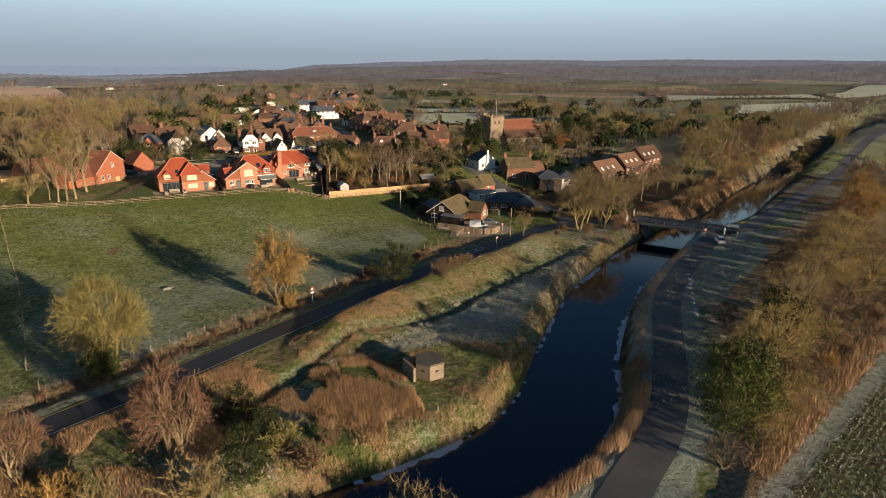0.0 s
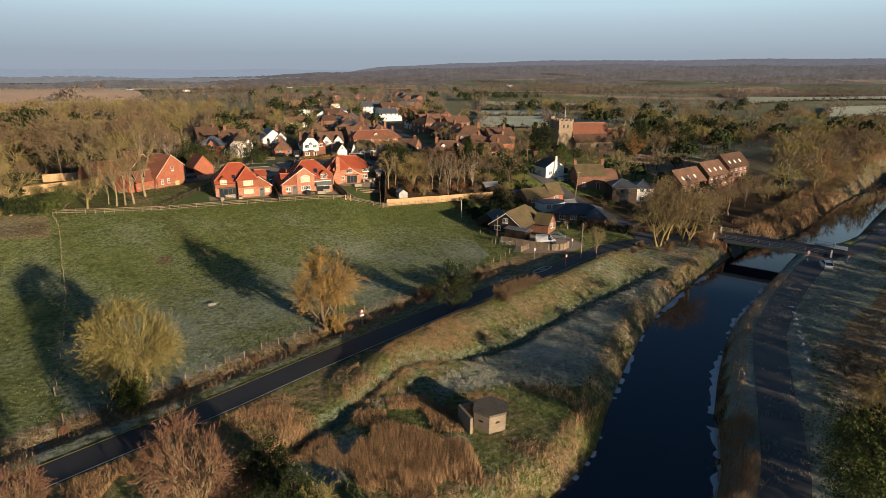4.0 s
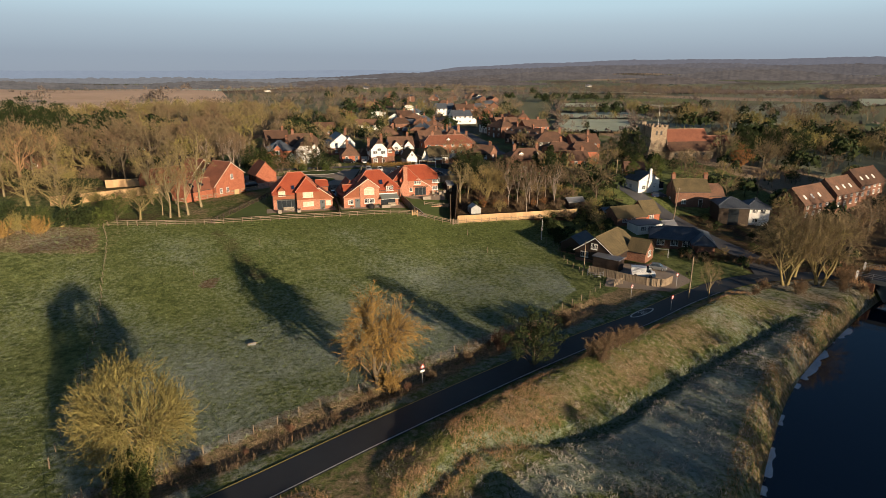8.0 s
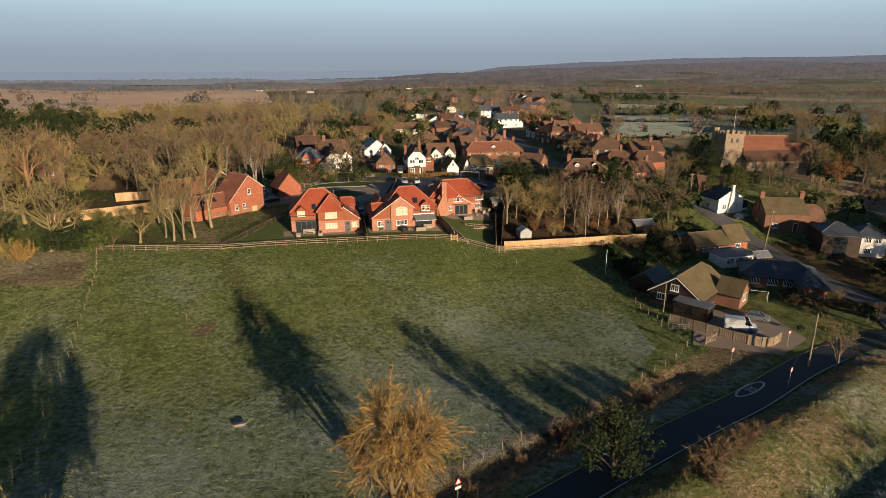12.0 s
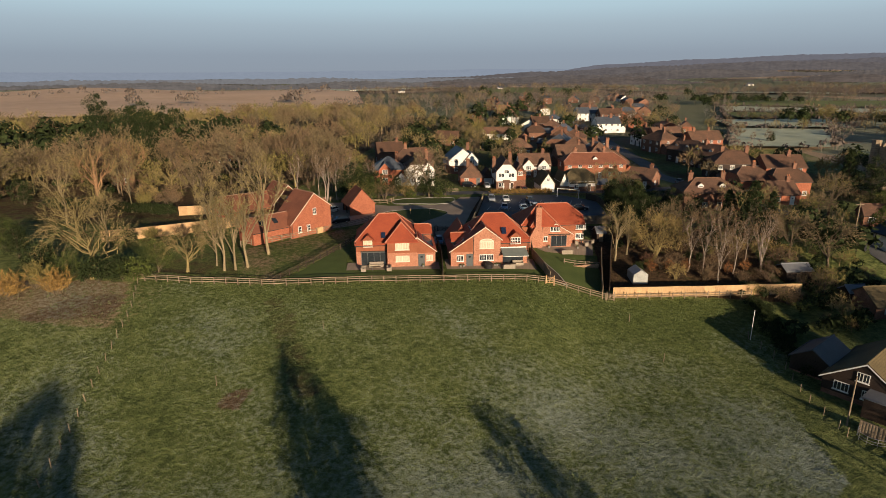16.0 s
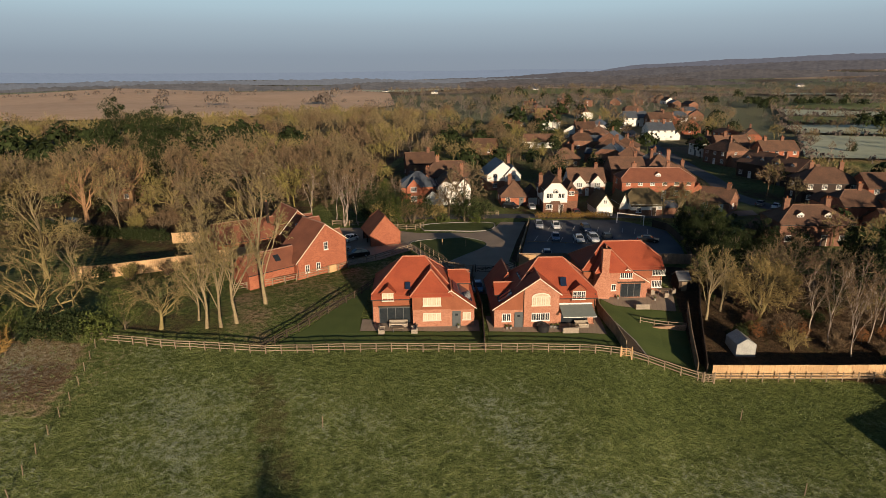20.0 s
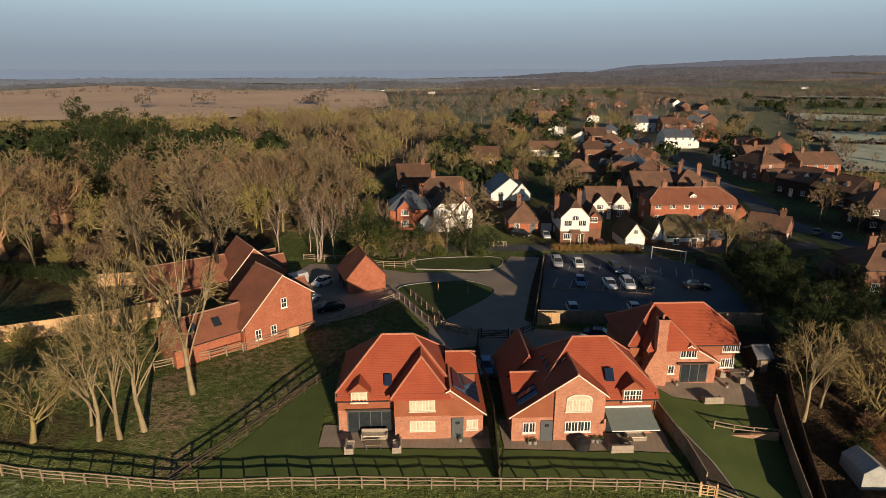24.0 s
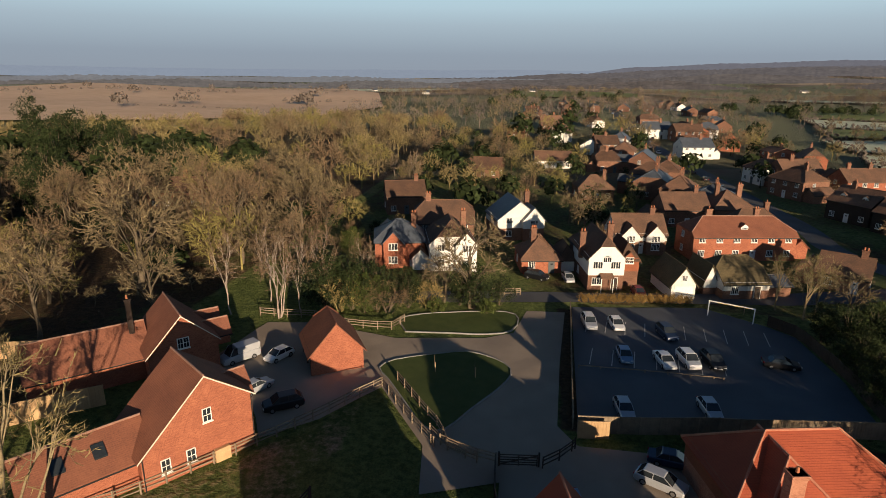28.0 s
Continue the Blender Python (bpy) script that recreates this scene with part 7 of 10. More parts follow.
drainpipe(h1, -5.25, 1.1, 0, 4.2)
for wx in (6.2, 7.4):
    window(h1, 8.02, wx - 3.4, 1.0, 0.9, 1.0, 2, 1, "cream_paint", 90)

h2 = thing("house", at(-12.5, 106.7, 13), "new brick gabled house with catslide roof and grey awning", "house", "new houses by the field")
block(h2, 2.8, 1.0, 13.4, 9.4, 4.1, 7.9, "brick_new", "tile_new", "x", 0.85, 0.85, split=(2.45, "tile_hung"))
asym(h2, 0.0, 0.0, 8.4, 6.5, 2.8, 4.7, 5.75, 6.75, "brick_new", "tile_new")
part("tile_hung_panel", Geo().add([(0.02, -0.03, 2.5), (3.7, -0.03, 2.5), (3.7, -0.03, 5.2), (0.02, -0.03, 2.72)], [(0, 1, 2, 3)]), M["tile_hung"], h2)
block(h2, 0.3, 6.5, 4.9, 13.0, 2.5, 5.4, "brick_new", "tile_new", "y", 0.0, 0.0)
block(h2, 0.5, 2.8, 3.6, 5.2, 4.0, 4.9, "tile_hung", "tile_new", "x", 0.0, 0.0, base=3.0)
solar_array(h2, ((0.6, 0.6, 3.40), (0.6, 2.4, 3.40), (2.3, 0.6, 4.57)), 2)
solar_array(h2, ((3.7, 3.0, 5.52), (3.7, 6.0, 5.52), (5.4, 3.0, 6.68)), 3)
window(h2, 4.85, -0.02, 3.05, 2.35, 1.2, 4, 1, "cream_paint", arch=True)
window(h2, 4.85, -0.02, 0.95, 2.35, 1.05, 4, 1)
window(h2, 1.0, -0.02, 0.95, 1.15, 1.05, 2, 1)
door(h2, 2.7, -0.02, 0.05, 0.95, 2.05)
dormer(h2, 11.1, 0.7, 3.45, 1.9, 1.3, "tile_new", "tile_hung", cols=3)
part("roof_window", Geo().slab([(8.9, 1.7, 5.05), (9.7, 1.7, 5.05), (9.7, 2.5, 5.95), (8.9, 2.5, 5.95)], 0.05), M["solar"], h2)
aw = part("awning", Geo().slab([(8.6, -1.7, 2.05), (12.9, -1.7, 2.05), (12.9, 0.95, 2.75), (8.6, 0.95, 2.75)], 0.04), M["awning"], h2, "grey-green canvas awning let down")
part("awning_box", Geo().box(8.5, 0.86, 2.7, 13.0, 1.0, 2.9, b=0.03), M["white_paint"], aw)
part("awning_bar", Geo().box(8.6, -1.75, 1.97, 12.9, -1.67, 2.05), M["white_paint"], aw)
part("patio_door", Geo().box(9.0, 0.93, 0.05, 12.5, 0.99, 2.3), M["glass"], h2)
drainpipe(h2, 3.78, -0.08, 0, 5.4)
drainpipe(h2, 13.3, 0.9, 0, 4.2)
drainpipe(h2, 8.45, 0.9, 0, 4.2)

h3 = thing("house", pose(1.2, 120.0, 5.3, 0, 0, 13), "new brick house with tall external chimney and red clay roof", "house", "new houses by the field")
block(h3, -1.7, 1.4, 10.1, 9.0, 4.2, 7.15, "brick_new", "tile_new", "x", 1.0, 0.6, split=(2.45, "tile_hung"))
block(h3, -0.2, 0.0, 4.7, 6.2, 4.35, 6.85, "brick_new", "tile_new", "y", 1.0, 0.0)
asym(h3, 4.2, -0.03, 7.4, 2.6, 4.35, 2.5, 4.3, 4.4, "brick_new", "tile_new")
part("chimney_breast", Geo().add([(-0.7, -0.75, -0.6), (1.7, -0.75, -0.6), (1.7, 0.1, -0.6), (-0.7, 0.1, -0.6), (-0.7, -0.75, 2.0), (1.7, -0.75, 2.0), (1.7, 0.1, 2.0), (-0.7, 0.1, 2.0), (0.25, -0.7, 4.0), (1.5, -0.7, 4.0), (1.5, 0.1, 4.0), (0.25, 0.1, 4.0)], [(0, 1, 5, 4), (1, 2, 6, 5), (2, 3, 7, 6), (3, 0, 4, 7), (4, 5, 9, 8), (5, 6, 10, 9), (6, 7, 11, 10), (7, 4, 8, 11), (8, 9, 10, 11)]), M["brick_new"], h3)
chimney(h3, 0.88, -0.28, 3.9, 7.7, 1.05, 0.8, "brick_new", 1)
window(h3, 3.3, -0.02, 2.95, 1.8, 1.05, 3, 1)
window(h3, 2.1, -0.02, 1.1, 0.7, 0.95, 1, 1)
part("patio_door", Geo().box(3.6, -0.08, 0.05, 6.4, -0.02, 2.1), M["glass"], h3)
for x in (3.5, 4.5, 5.45, 6.4):
    part("patio_frame", Geo().box(x, -0.1, 0, x + 0.08, 0, 2.1), M["grey_paint"], h3)
part("lintel_beam", Geo().box(3.0, -0.3, 2.25, 7.0, 0.0, 2.42), M["wood_dark"], h3)
window(h3, 8.6, 1.34, 2.85, 1.9, 1.1, 4, 1)
window(h3, 8.6, 1.38, 0.95, 1.5, 1.05, 3, 1)
drainpipe(h3, 1.75, -0.08, 0, 4.3)
drainpipe(h3, 9.9, 1.32, 0, 4.3)

# ---- the barn-like houses and the cart garage ----
bn = thing("house", at(-44.6, 117.8, 54), "red brick barn-style house with asymmetric gable", "house", "barn houses")
asym(bn, 0.0, 0.0, 9.3, 6.6, 3.0, 5.2, 5.4, 8.2, "brick_barn", "tile_barn")
block(bn, -7.5, 1.0, 1.2, 6.4, 2.7, 4.7, "brick_barn", "tile_barn", "x", 0.0, 0.0)
for x in (-5.4, -2.6):
    part("roof_light", Geo().add([(x, 1.75, 3.27), (x + 0.9, 1.75, 3.27), (x + 0.9, 2.7, 3.97), (x, 2.7, 3.97), (x, 1.75, 3.4), (x + 0.9, 1.75, 3.4), (x + 0.9, 2.7, 4.1), (x, 2.7, 4.1)], [(4, 5, 6, 7), (0, 1, 5, 4), (1, 2, 6, 5), (2, 3, 7, 6), (3, 0, 4, 7)]), M["glass"], bn)
block(bn, 7.6, 2.2, 10.2, 4.6, 4.6, 6.0, "brick_barn", "tile_barn", "x", 0.0, 0.0, base=3.0)
for x, z in ((1.4, 0.9), (3.4, 0.9), (5.0, 4.0)):
    window(bn, x, -0.02, z, 0.75, 1.25, 1, 2)
for x in (2.9, 4.2):
    window(bn, -0.02, x, 0.8, 1.1, 1.3, 2, 2, "white_paint", -90)
part("meter_box", Geo().box(5.6, -0.4, 0.0, 6.9, -0.02, 1.2, b=0.03), M["wood_new"], bn, "timber bin store")
drainpipe(bn, 9.2, -0.1, 0, 5.0)
drainpipe(bn, 0.1, -0.1, 0, 2.9)

b2 = thing("house", at(-54.2, 132.2, 46), "brick barn-style house with long low wing", "house", "barn houses")
asym(b2, 0.0, 0.0, 7.0, 8.0, 3.6, 4.0, 3.5, 7.3, "brick_barn", "tile_barn")
block(b2, -10.5, 2.5, 0.6, 8.2, 2.9, 5.6, "brick_barn", "tile_barn", "x", 0.0, 0.0)
block(b2, 6.2, 2.2, 8.9, 4.4, 3.6, 4.8, "brick_barn", "tile_barn", "x", 0.0, 0.0, base=2.0)
block(b2, 6.2, 5.6, 8.8, 7.6, 3.6, 4.8, "brick_barn", "tile_barn", "x", 0.0, 0.0, base=2.0)
window(b2, 2.9, -0.02, 3.6, 1.2, 1.2, 2, 2)
window(b2, 8.92, 2.8, 2.4, 1.1, 1.1, 2, 2, "white_paint", 90)
chimney(b2, -0.6, 4.6, 4.0, 8.6, 0.5, 0.5, "board_dark", 1)

gr = thing("garage", at(-38.9, 137.6, 31), "open-sided brick cart garage with steep tiled roof", "garage")
grg, grgab, grr = roof_geo(0, 0, 5.8, 6.4, 2.6, 5.9, "y", 0.0, 0.45)
part("roof", grg, M["tile_barn"], gr)
gw = Geo().box(0, 0, -0.5, 5.8, 0.25, 2.6).box(5.55, 0.25, -0.5, 5.8, 6.4, 2.6).box(0, 6.15, -0.5, 5.55, 6.4, 2.6)
for o in grgab:
    gw.add(o, [(0, 1, 2, 3)])
part("wall", gw, M["brick_barn"], gr)
for y in (0.15, 3.2, 6.2):
    part("post", Geo().box(-0.02, y - 0.09, -0.3, 0.18, y + 0.09, 2.6, b=0.01), M["wood_dark"], gr)
part("beam", Geo().box(-0.02, 0.1, 2.35, 0.2, 6.3, 2.6), M["wood_dark"], gr)
rt = Geo()
for a, b in grr:
    rt.tube(a, b, 0.1, n=6)
part("ridge_tiles", rt, M["tile_barn"], gr)


# ---- village houses ----
def village(x, y, w, d, yaw, eave, ridge, wall="brick_old", roof="tile_old", axis="x", hips=(0, 0), floors=2, chim=(), label="old brick village house with clay tile roof", split=None, frame="white_paint", porch=False, gables=(), dorm=(), winw=1.15, group="village houses", bays=None):
    """An ordinary house; x, y: the middle of its front wall."""
    h = thing("house", at(x, y, yaw), label, "house", group)
    block(h, -w / 2, 0, w / 2, d, eave, ridge, wall, roof, axis, hips[0], hips[1], split=split)
    n = bays or max(2, int(w / 3.0))
    for fl in range(floors):
        z = 0.9 + fl * 2.55
        if z + 1.2 > eave and not (axis == "y"):
            break
        for i in range(n):
            cx = -w / 2 + w * (i + 0.5) / n
            if fl == 0 and i == n // 2:
                door(h, cx - 0.45, -0.03, 0.0, 0.9, 2.0, RND.choice(["grey_paint", "white_paint", "wood_dark"]))
            else:
                window(h, cx - winw / 2, -0.05, z, winw, 1.15, 2, 1, frame)
        for s, yy in ((1, w / 2 + 0.02), (-1, -w / 2 - 0.02)):
            window(h, yy, d * (0.35 if s > 0 else 0.65), z, 1.0, 1.1, 2, 1, frame, 90 * s)
    for cx, cy in chim:
        chimney(h, cx, cy, eave - 0.5, ridge + 1.25, RND.uniform(0.8, 1.1), 0.65, "brick_old", RND.choice([1, 2, 2, 3]))
    for gx, gwid in gables:
        block(h, gx - gwid / 2, -0.9, gx + gwid / 2, d / 2, eave, min(ridge - 0.2, eave + gwid * 0.55), wall, roof, "y", 0, 0, split=split)
        window(h, gx - 0.75, -0.97, eave - 1.4, 1.5, 1.2, 3, 1, frame)
        window(h, gx - 0.75, -0.95, 0.9, 1.5, 1.2, 3, 1, frame)
    for dx in dorm:
        dormer(h, dx, d * 0.16, eave + 0.3, 1.3, 1.05, roof, "white_paint", frame, d * 0.2, 0.5)
    if group == "village houses" and floors == 2:
        k = RND.random()
        if k < 0.5:
            wx = w * RND.choice([-0.22, 0.22])
            block(h, wx - w * 0.2, d - 0.3, wx + w * 0.2, d + RND.uniform(3, 5), eave * 0.85, eave * 0.85 + w * 0.17, wall, roof, "y", 0, RND.choice([0, 0.6]))
        else:
            sx = RND.choice([-1, 1])
            block(h, min(sx * w / 2, sx * (w / 2 + 2.8)), 0.8, max(sx * w / 2, sx * (w / 2 + 2.8)), d - 1.2, 2.4, 3.7, wall, roof, "y", 0, 0)
        if not chim:
            chimney(h, w * 0.3, d * 0.5, eave - 0.5, ridge + 1.1, 0.9, 0.65, "brick_old", 2)
    if porch:
        p = part("porch_roof", Geo().slab([(-1.0, -1.2, 2.3), (1.0, -1.2, 2.3), (1.0, 0, 2.8), (-1.0, 0, 2.8)], 0.1), M[roof], h)
        for px_ in (-0.95, 0.85):
            part("porch_post", Geo().box(px_, -1.15, 0, px_ + 0.1, -1.05, 2.3), M["white_paint"], p)
    return h


village(-38.5, 175.8, 8.4, 8, 16, 4.6, 7.4, "brick_barn", "slate", hips=(0.9, 0.9), label="red brick house with grey slate hipped roof", gables=((-1.2, 3.2),))
village(-29.5, 175.4, 7.6, 9, 16, 4.9, 8.2, "render", "tile_old", axis="y", hips=(0.6, 0.6), label="white rendered house with brown tiled roof", split=(2.5, "render"), gables=((2.2, 3.4),))
village(-33, 188, 11, 8, 12, 5.0, 8.4, "brick_old", "tile_old", hips=(0.5, 0.5), label="large brick house with brown tiled roof", chim=((-3, 4),))
village(-19.5, 196, 8.8, 9, 20, 4.4, 7.8, "brick_old", "slate", axis="y", label="gabled house with glazed apex and slate roof", split=(2.5, "board_white"), gables=((2.6, 4.2),))
v4 = village(-14.9, 177.2, 6.6, 7.5, 12, 2.6, 5.7, "brick_barn", "tile_old", hips=(0.95, 0.95), floors=1, chim=((-0.9, 3.5),), label="low brick bungalow with hipped brown roof", bays=2)
block(v4, 3.3, 1.0, 6.2, 7.0, 2.4, 4.2, "render", "tile_old", "y", 1.0, 0.5)
part("garage_door", Geo().box(3.6, 0.93, 0.05, 5.9, 0.99, 2.05), M["white_paint"], v4)
v5 = village(-5.2, 171.2, 5.4, 10, 11, 5.3, 8.2, "brick_old", "tile_old", axis="y", hips=(0.35, 0.0), split=(2.4, "render"), label="white-rendered gabled cottage with brown tile roof", bays=2, porch=True, winw=1.5)
window(v5, -0.65, -0.08, 4.5, 1.3, 0.8, 2, 1, arch=True)
block(v5, 2.7, 2.0, 5.6, 9.0, 4.4, 6.6, "brick_old", "tile_old", "y", 0.9, 0.0, split=(2.4, "tile_hung"))
dormer(v5, 4.1, 1.9, 3.6, 1.5, 1.2, "tile_old", "tile_hung")
chimney(v5, -2.9, 4.0, 4.0, 8.3, 0.9, 0.6)
village(2.8, 192, 9.5, 7, 11, 3.8, 6.8, "brick_old", "tile_old", label="brick cottage with two gables", gables=((-2.2, 3.2), (2.4, 3.2)), split=(2.4, "board_white"))
v7 = thing("shed", at(5.8, 169.6, 13), "white boarded garage with green felt roof", "shed")
block(v7, -1.8, 0, 1.8, 7.5, 2.5, 5.0, "board_white", "tile_moss", "y", 0.0, 0.0)
part("garage_door", Geo().box(-1.4, -0.06, 0.0, 1.4, -0.01, 2.1), M["white_paint"], v7)
window(v7, -0.4, -0.04, 2.9, 0.8, 0.9, 2, 1)
v8 = village(20.4, 191.4, 18.6, 7.5, 12, 4.7, 7.4, "brick_barn", "tile_barn", hips=(0.75, 0.75), floors=2, chim=((-5.2, 4.2), (3.6, 4.2)), dorm=(0.2,), label="long brick cottage row with hipped orange-brown roof", bays=6)
v9 = village(15.0, 171.6, 7.0, 8.5, 14, 2.7, 5.6, "brick_old", "tile_moss", hips=(0.4, 0.4), floors=1, label="white weatherboarded cottage with mossy roof", split=(1.4, "board_white"))
block(v9, -5.4, 2.0, -3.5, 8.0, 2.4, 4.8, "brick_old", "tile_moss", "y", 0.0, 0.0, split=(1.2, "board_white"))
block(v9, 3.5, 0.6, 7.4, 5.0, 2.0, 2.9, "brick_old", "slate", "x", 0.0, 0.0)
village(-12.5, 284, 12.2, 8, 8, 3.0, 5.4, "render", "tile_old", floors=1, label="long low white cottage with brown roof")
village(-34, 262, 10, 8, -8, 3.0, 5.8, "brick_old", "tile_old", floors=1)
for x, y, w, d, yaw, e, r, wl_, rf, ch, lab in (
        (12.3, 252, 9, 8, -20, 5.0, 7.8, "board_dark", "tile_old", ((2, 4),), "dark boarded village house with tiled roof"),
        (17.5, 243, 8, 9, 70, 4.6, 7.6, "brick_old", "slate", ((-1, 4),), "brick house with blue-grey slate roof"),
        (22.0, 236, 9, 8, 70, 4.4, 7.4, "brick_old", "tile_old", ((0, 4), (3, 4)), "old brick house with tall chimneys"),
        (15.5, 214, 10, 8, 12, 4.0, 7.0, "brick_old", "tile_old", (), "old brick house with brown tiled roof"),
        (25.5, 216, 8.5, 9, 12, 4.2, 7.4, "brick_old", "tile_old", ((-2, 5), (3, 5)), "brick village house with two chimneys"),
        (28.5, 228, 8, 9, 70, 4.4, 7.0, "render", "slate", ((0, 4),), "white rendered house on the street"),
        (27, 204.5, 11, 7, 12, 3.2, 6.2, "brick_old", "tile_old", ((3, 4),), "low brick range with tiled roof"),
        (24, 262, 9, 9, 75, 4.6, 7.4, "brick_old", "tile_old", ((0, 4),), "brick street house with clay roof"),
        (20, 282, 10, 8, 75, 4.8, 7.6, "brick_old", "slate", ((2, 4),), "brick street house with slate roof"),
        (16, 302, 10, 8, 78, 4.8, 7.6, "brick_old", "tile_old", ((2, 4),), "brick street house with clay roof"),
        (8, 318, 9, 8, 14, 4.8, 7.6, "brick_old", "tile_old", ((0, 4),), "brick house among gardens"),
        (5, 280, 8, 8, 10, 4.2, 6.6, "brick_old", "tile_old", ((0, 4),), "brick house among gardens"),
        (41.0, 318, 12, 9, 12, 4.8, 7.6, "render", "slate", ((2, 4),), "white rendered street house"),
        (37.5, 384, 13, 9, 12, 5.0, 8.0, "render", "slate", ((2, 4),), "pale gabled house up the street"),
        (50, 376, 13, 9, 12, 5.0, 8.0, "brick_old", "tile_old", ((2, 4),), "large brick house up the street"),
        (62, 388, 8, 9, 12, 5.0, 8.0, "render", "slate", (), "bright white gabled house up the street"),
        (46, 272, 9, 9, -70, 4.8, 7.8, "render", "tile_old", ((0, 4),), "white-fronted house with red-brown roof"),
        (48, 252, 11, 9, -62, 5.0, 8.2, "brick_old", "tile_old", ((2, 4),), "brick street house with steep clay roof"),
        (58, 266, 12, 9, 14, 4.8, 8.0, "brick_old", "tile_old", ((-2, 4),), "brick house with steep brown roof"),
        (69.5, 254, 12.5, 8, 12, 5.0, 7.8, "brick_barn", "tile_old", ((-4, 4), (2, 4)), "brick villa with two tall chimneys"),
        (52, 226, 10, 9, -58, 4.6, 7.6, "board_dark", "tile_old", ((-2, 4),), "dark-fronted cottage row with dormers"),
        (56.5, 215, 10, 9, -58, 4.6, 7.6, "board_dark", "tile_old", ((-2, 4),), "dark-fronted cottage row with dormers"),
        (60.5, 192, 13, 9, 5, 5.2, 8.2, "board_dark", "tile_old", ((-3, 5), (4, 5)), "dark tile-hung house with white windows"),
        (72, 188, 11, 9, 5, 5.0, 7.8, "brick_barn", "tile_old", ((2, 4),), "red brick house with white windows"),
        (42.0, 151.5, 13.0, 8, 8, 4.4, 7.0, "brick_old", "tile_old", ((-4, 4), (3.5, 4)), "brick house with brown roof and dormers"),
        (57, 168, 8, 8, 10, 4.6, 7.2, "brick_barn", "tile_old", ((1, 4),), "red brick house with tall chimney"),
        (65.5, 167, 9, 8, 12, 4.6, 7.2, "brick_barn", "tile_old", ((2, 4),), "red brick house with hipped roof"),
        (61, 160, 7, 7, 10, 2.8, 5.2, "brick_barn", "tile_old", (), "small red brick cottage"),
        (30.5, 178, 7, 7, -30, 2.8, 5.2, "brick_old", "tile_old", (), "small brick outhouse by the street"),
        (-2, 236, 9, 8, 10, 3.2, 6.2, "brick_old", "tile_old", (), "brick house among gardens"),
        (-46, 212, 9, 8, 20, 4.4, 7.2, "brick_old", "tile_old", (), "brick house in the trees"),
        (-100, 205, 12, 8, 15, 4.4, 7.0, "brick_old", "tile_old", ((2, 4),), "brick house half hidden in the wood"),
        (-118, 165, 14, 8, 15, 4.4, 7.0, "brick_old", "tile_old", ((2, 4),), "long brick house half hidden in the wood")):
    village(x, y, w, d, yaw, e, r, wl_, rf, chim=ch, label=lab, hips=RND.choice([(0, 0), (0.5, 0.5), (0.9, 0.9), (0, 0)]), dorm=((-2.5, 2.5) if "dormers" in lab else ()))
for i in range(34):
    side = RND.choice([-1, 1])
    y = 300 + i * 12
    x = 33 + side * RND.uniform(13, 60)
    village(x, y, RND.uniform(8, 13), RND.uniform(7, 9), RND.choice([10, 80, -75]), RND.uniform(3.2, 5.0), RND.uniform(6.0, 8.0), RND.choice(["brick_old", "brick_old", "render", "brick_barn"]), RND.choice(["tile_old", "tile_old", "slate"]), chim=((1.5, 4),), hips=RND.choice([(0, 0), (0.6, 0.6)]), label="distant village house with tiled roof", group="far village houses")
for x, y, w in ((-195, 960, 10), (-40, 1020, 9), (430, 1250, 12), (-300, 1050, 9)):
    village(x, y, w, 9, 10, 3.2, 6.0, "render", "slate", label="far white farmhouse among fields", group="far farm buildings")

# ---- houses by the road and the church ----
bg = thing("bungalow", at(35.6, 82.6, -44), "brown-boarded chalet bungalow with mossy tiled roof", "house")
block(bg, 0, 0, 8.2, 11.5, 2.5, 5.4, "brick_old", "tile_moss", "y", 0.0, 0.3, split=(0.6, "board_dark"))
block(bg, -4.6, 2.5, 0, 9.0, 2.4, 3.9, "brick_old", "slate", "y", 0.0, 0.0, split=(0.4, "board_dark"))
block(bg, 8.2, 6.5, 12.0, 10.8, 2.4, 4.3, "brick_old", "tile_moss", "x", 0.0, 0.0)
part("extension", Geo().box(5.0, -2.6, -0.5, 10.2, 0.0, 2.3), M["board_dark"], bg)
part("flat_roof", Geo().box(4.8, -2.8, 2.3, 10.4, 0.0, 2.45), M["lead"], bg)
window(bg, 3.3, -0.06, 2.9, 1.3, 1.1, 2, 1)
window(bg, 1.2, -0.06, 1.0, 1.6, 1.1, 2, 1)
window(bg, 4.1, -0.06, 0.9, 1.0, 1.1, 2, 1)
window(bg, 12.02, 7.8, 1.0, 1.5, 1.2, 2, 1, yaw=90)
bd = Geo()
for s in (-1, 1):
    bd.add([(4.1, -0.26, 5.3), (4.1 + s * 4.5, -0.26, 2.1), (4.1 + s * 4.5, -0.26, 1.92), (4.1, -0.26, 5.1)], [(0, 1, 2, 3)])
part("bargeboard", bd, M["white_paint"], bg)

sh = thing("cottage", at(57.5, 104.6, 14), "low cottage range with mossy roof and brick gable", "house")
block(sh, -5.5, 0, 2.8, 6, 2.3, 4.2, "brick_old", "tile_moss", "x")
block(sh, 2.8, 0.6, 7.2, 6.5, 2.6, 5.0, "brick_barn", "tile_moss", "x", 0, 0)
for x in (-4, -1.4, 4.2):
    window(sh, x, -0.04 if x < 3 else 0.56, 0.9, 1.2, 1.0, 2, 1)
sh2 = thing("outbuilding", at(58.5, 98.5, 12), "white-framed flat-roofed garden building", "outbuilding")
part("wall", Geo().box(-3.6, 0, -0.5, 3.6, 4.2, 2.2), M["render"], sh2)
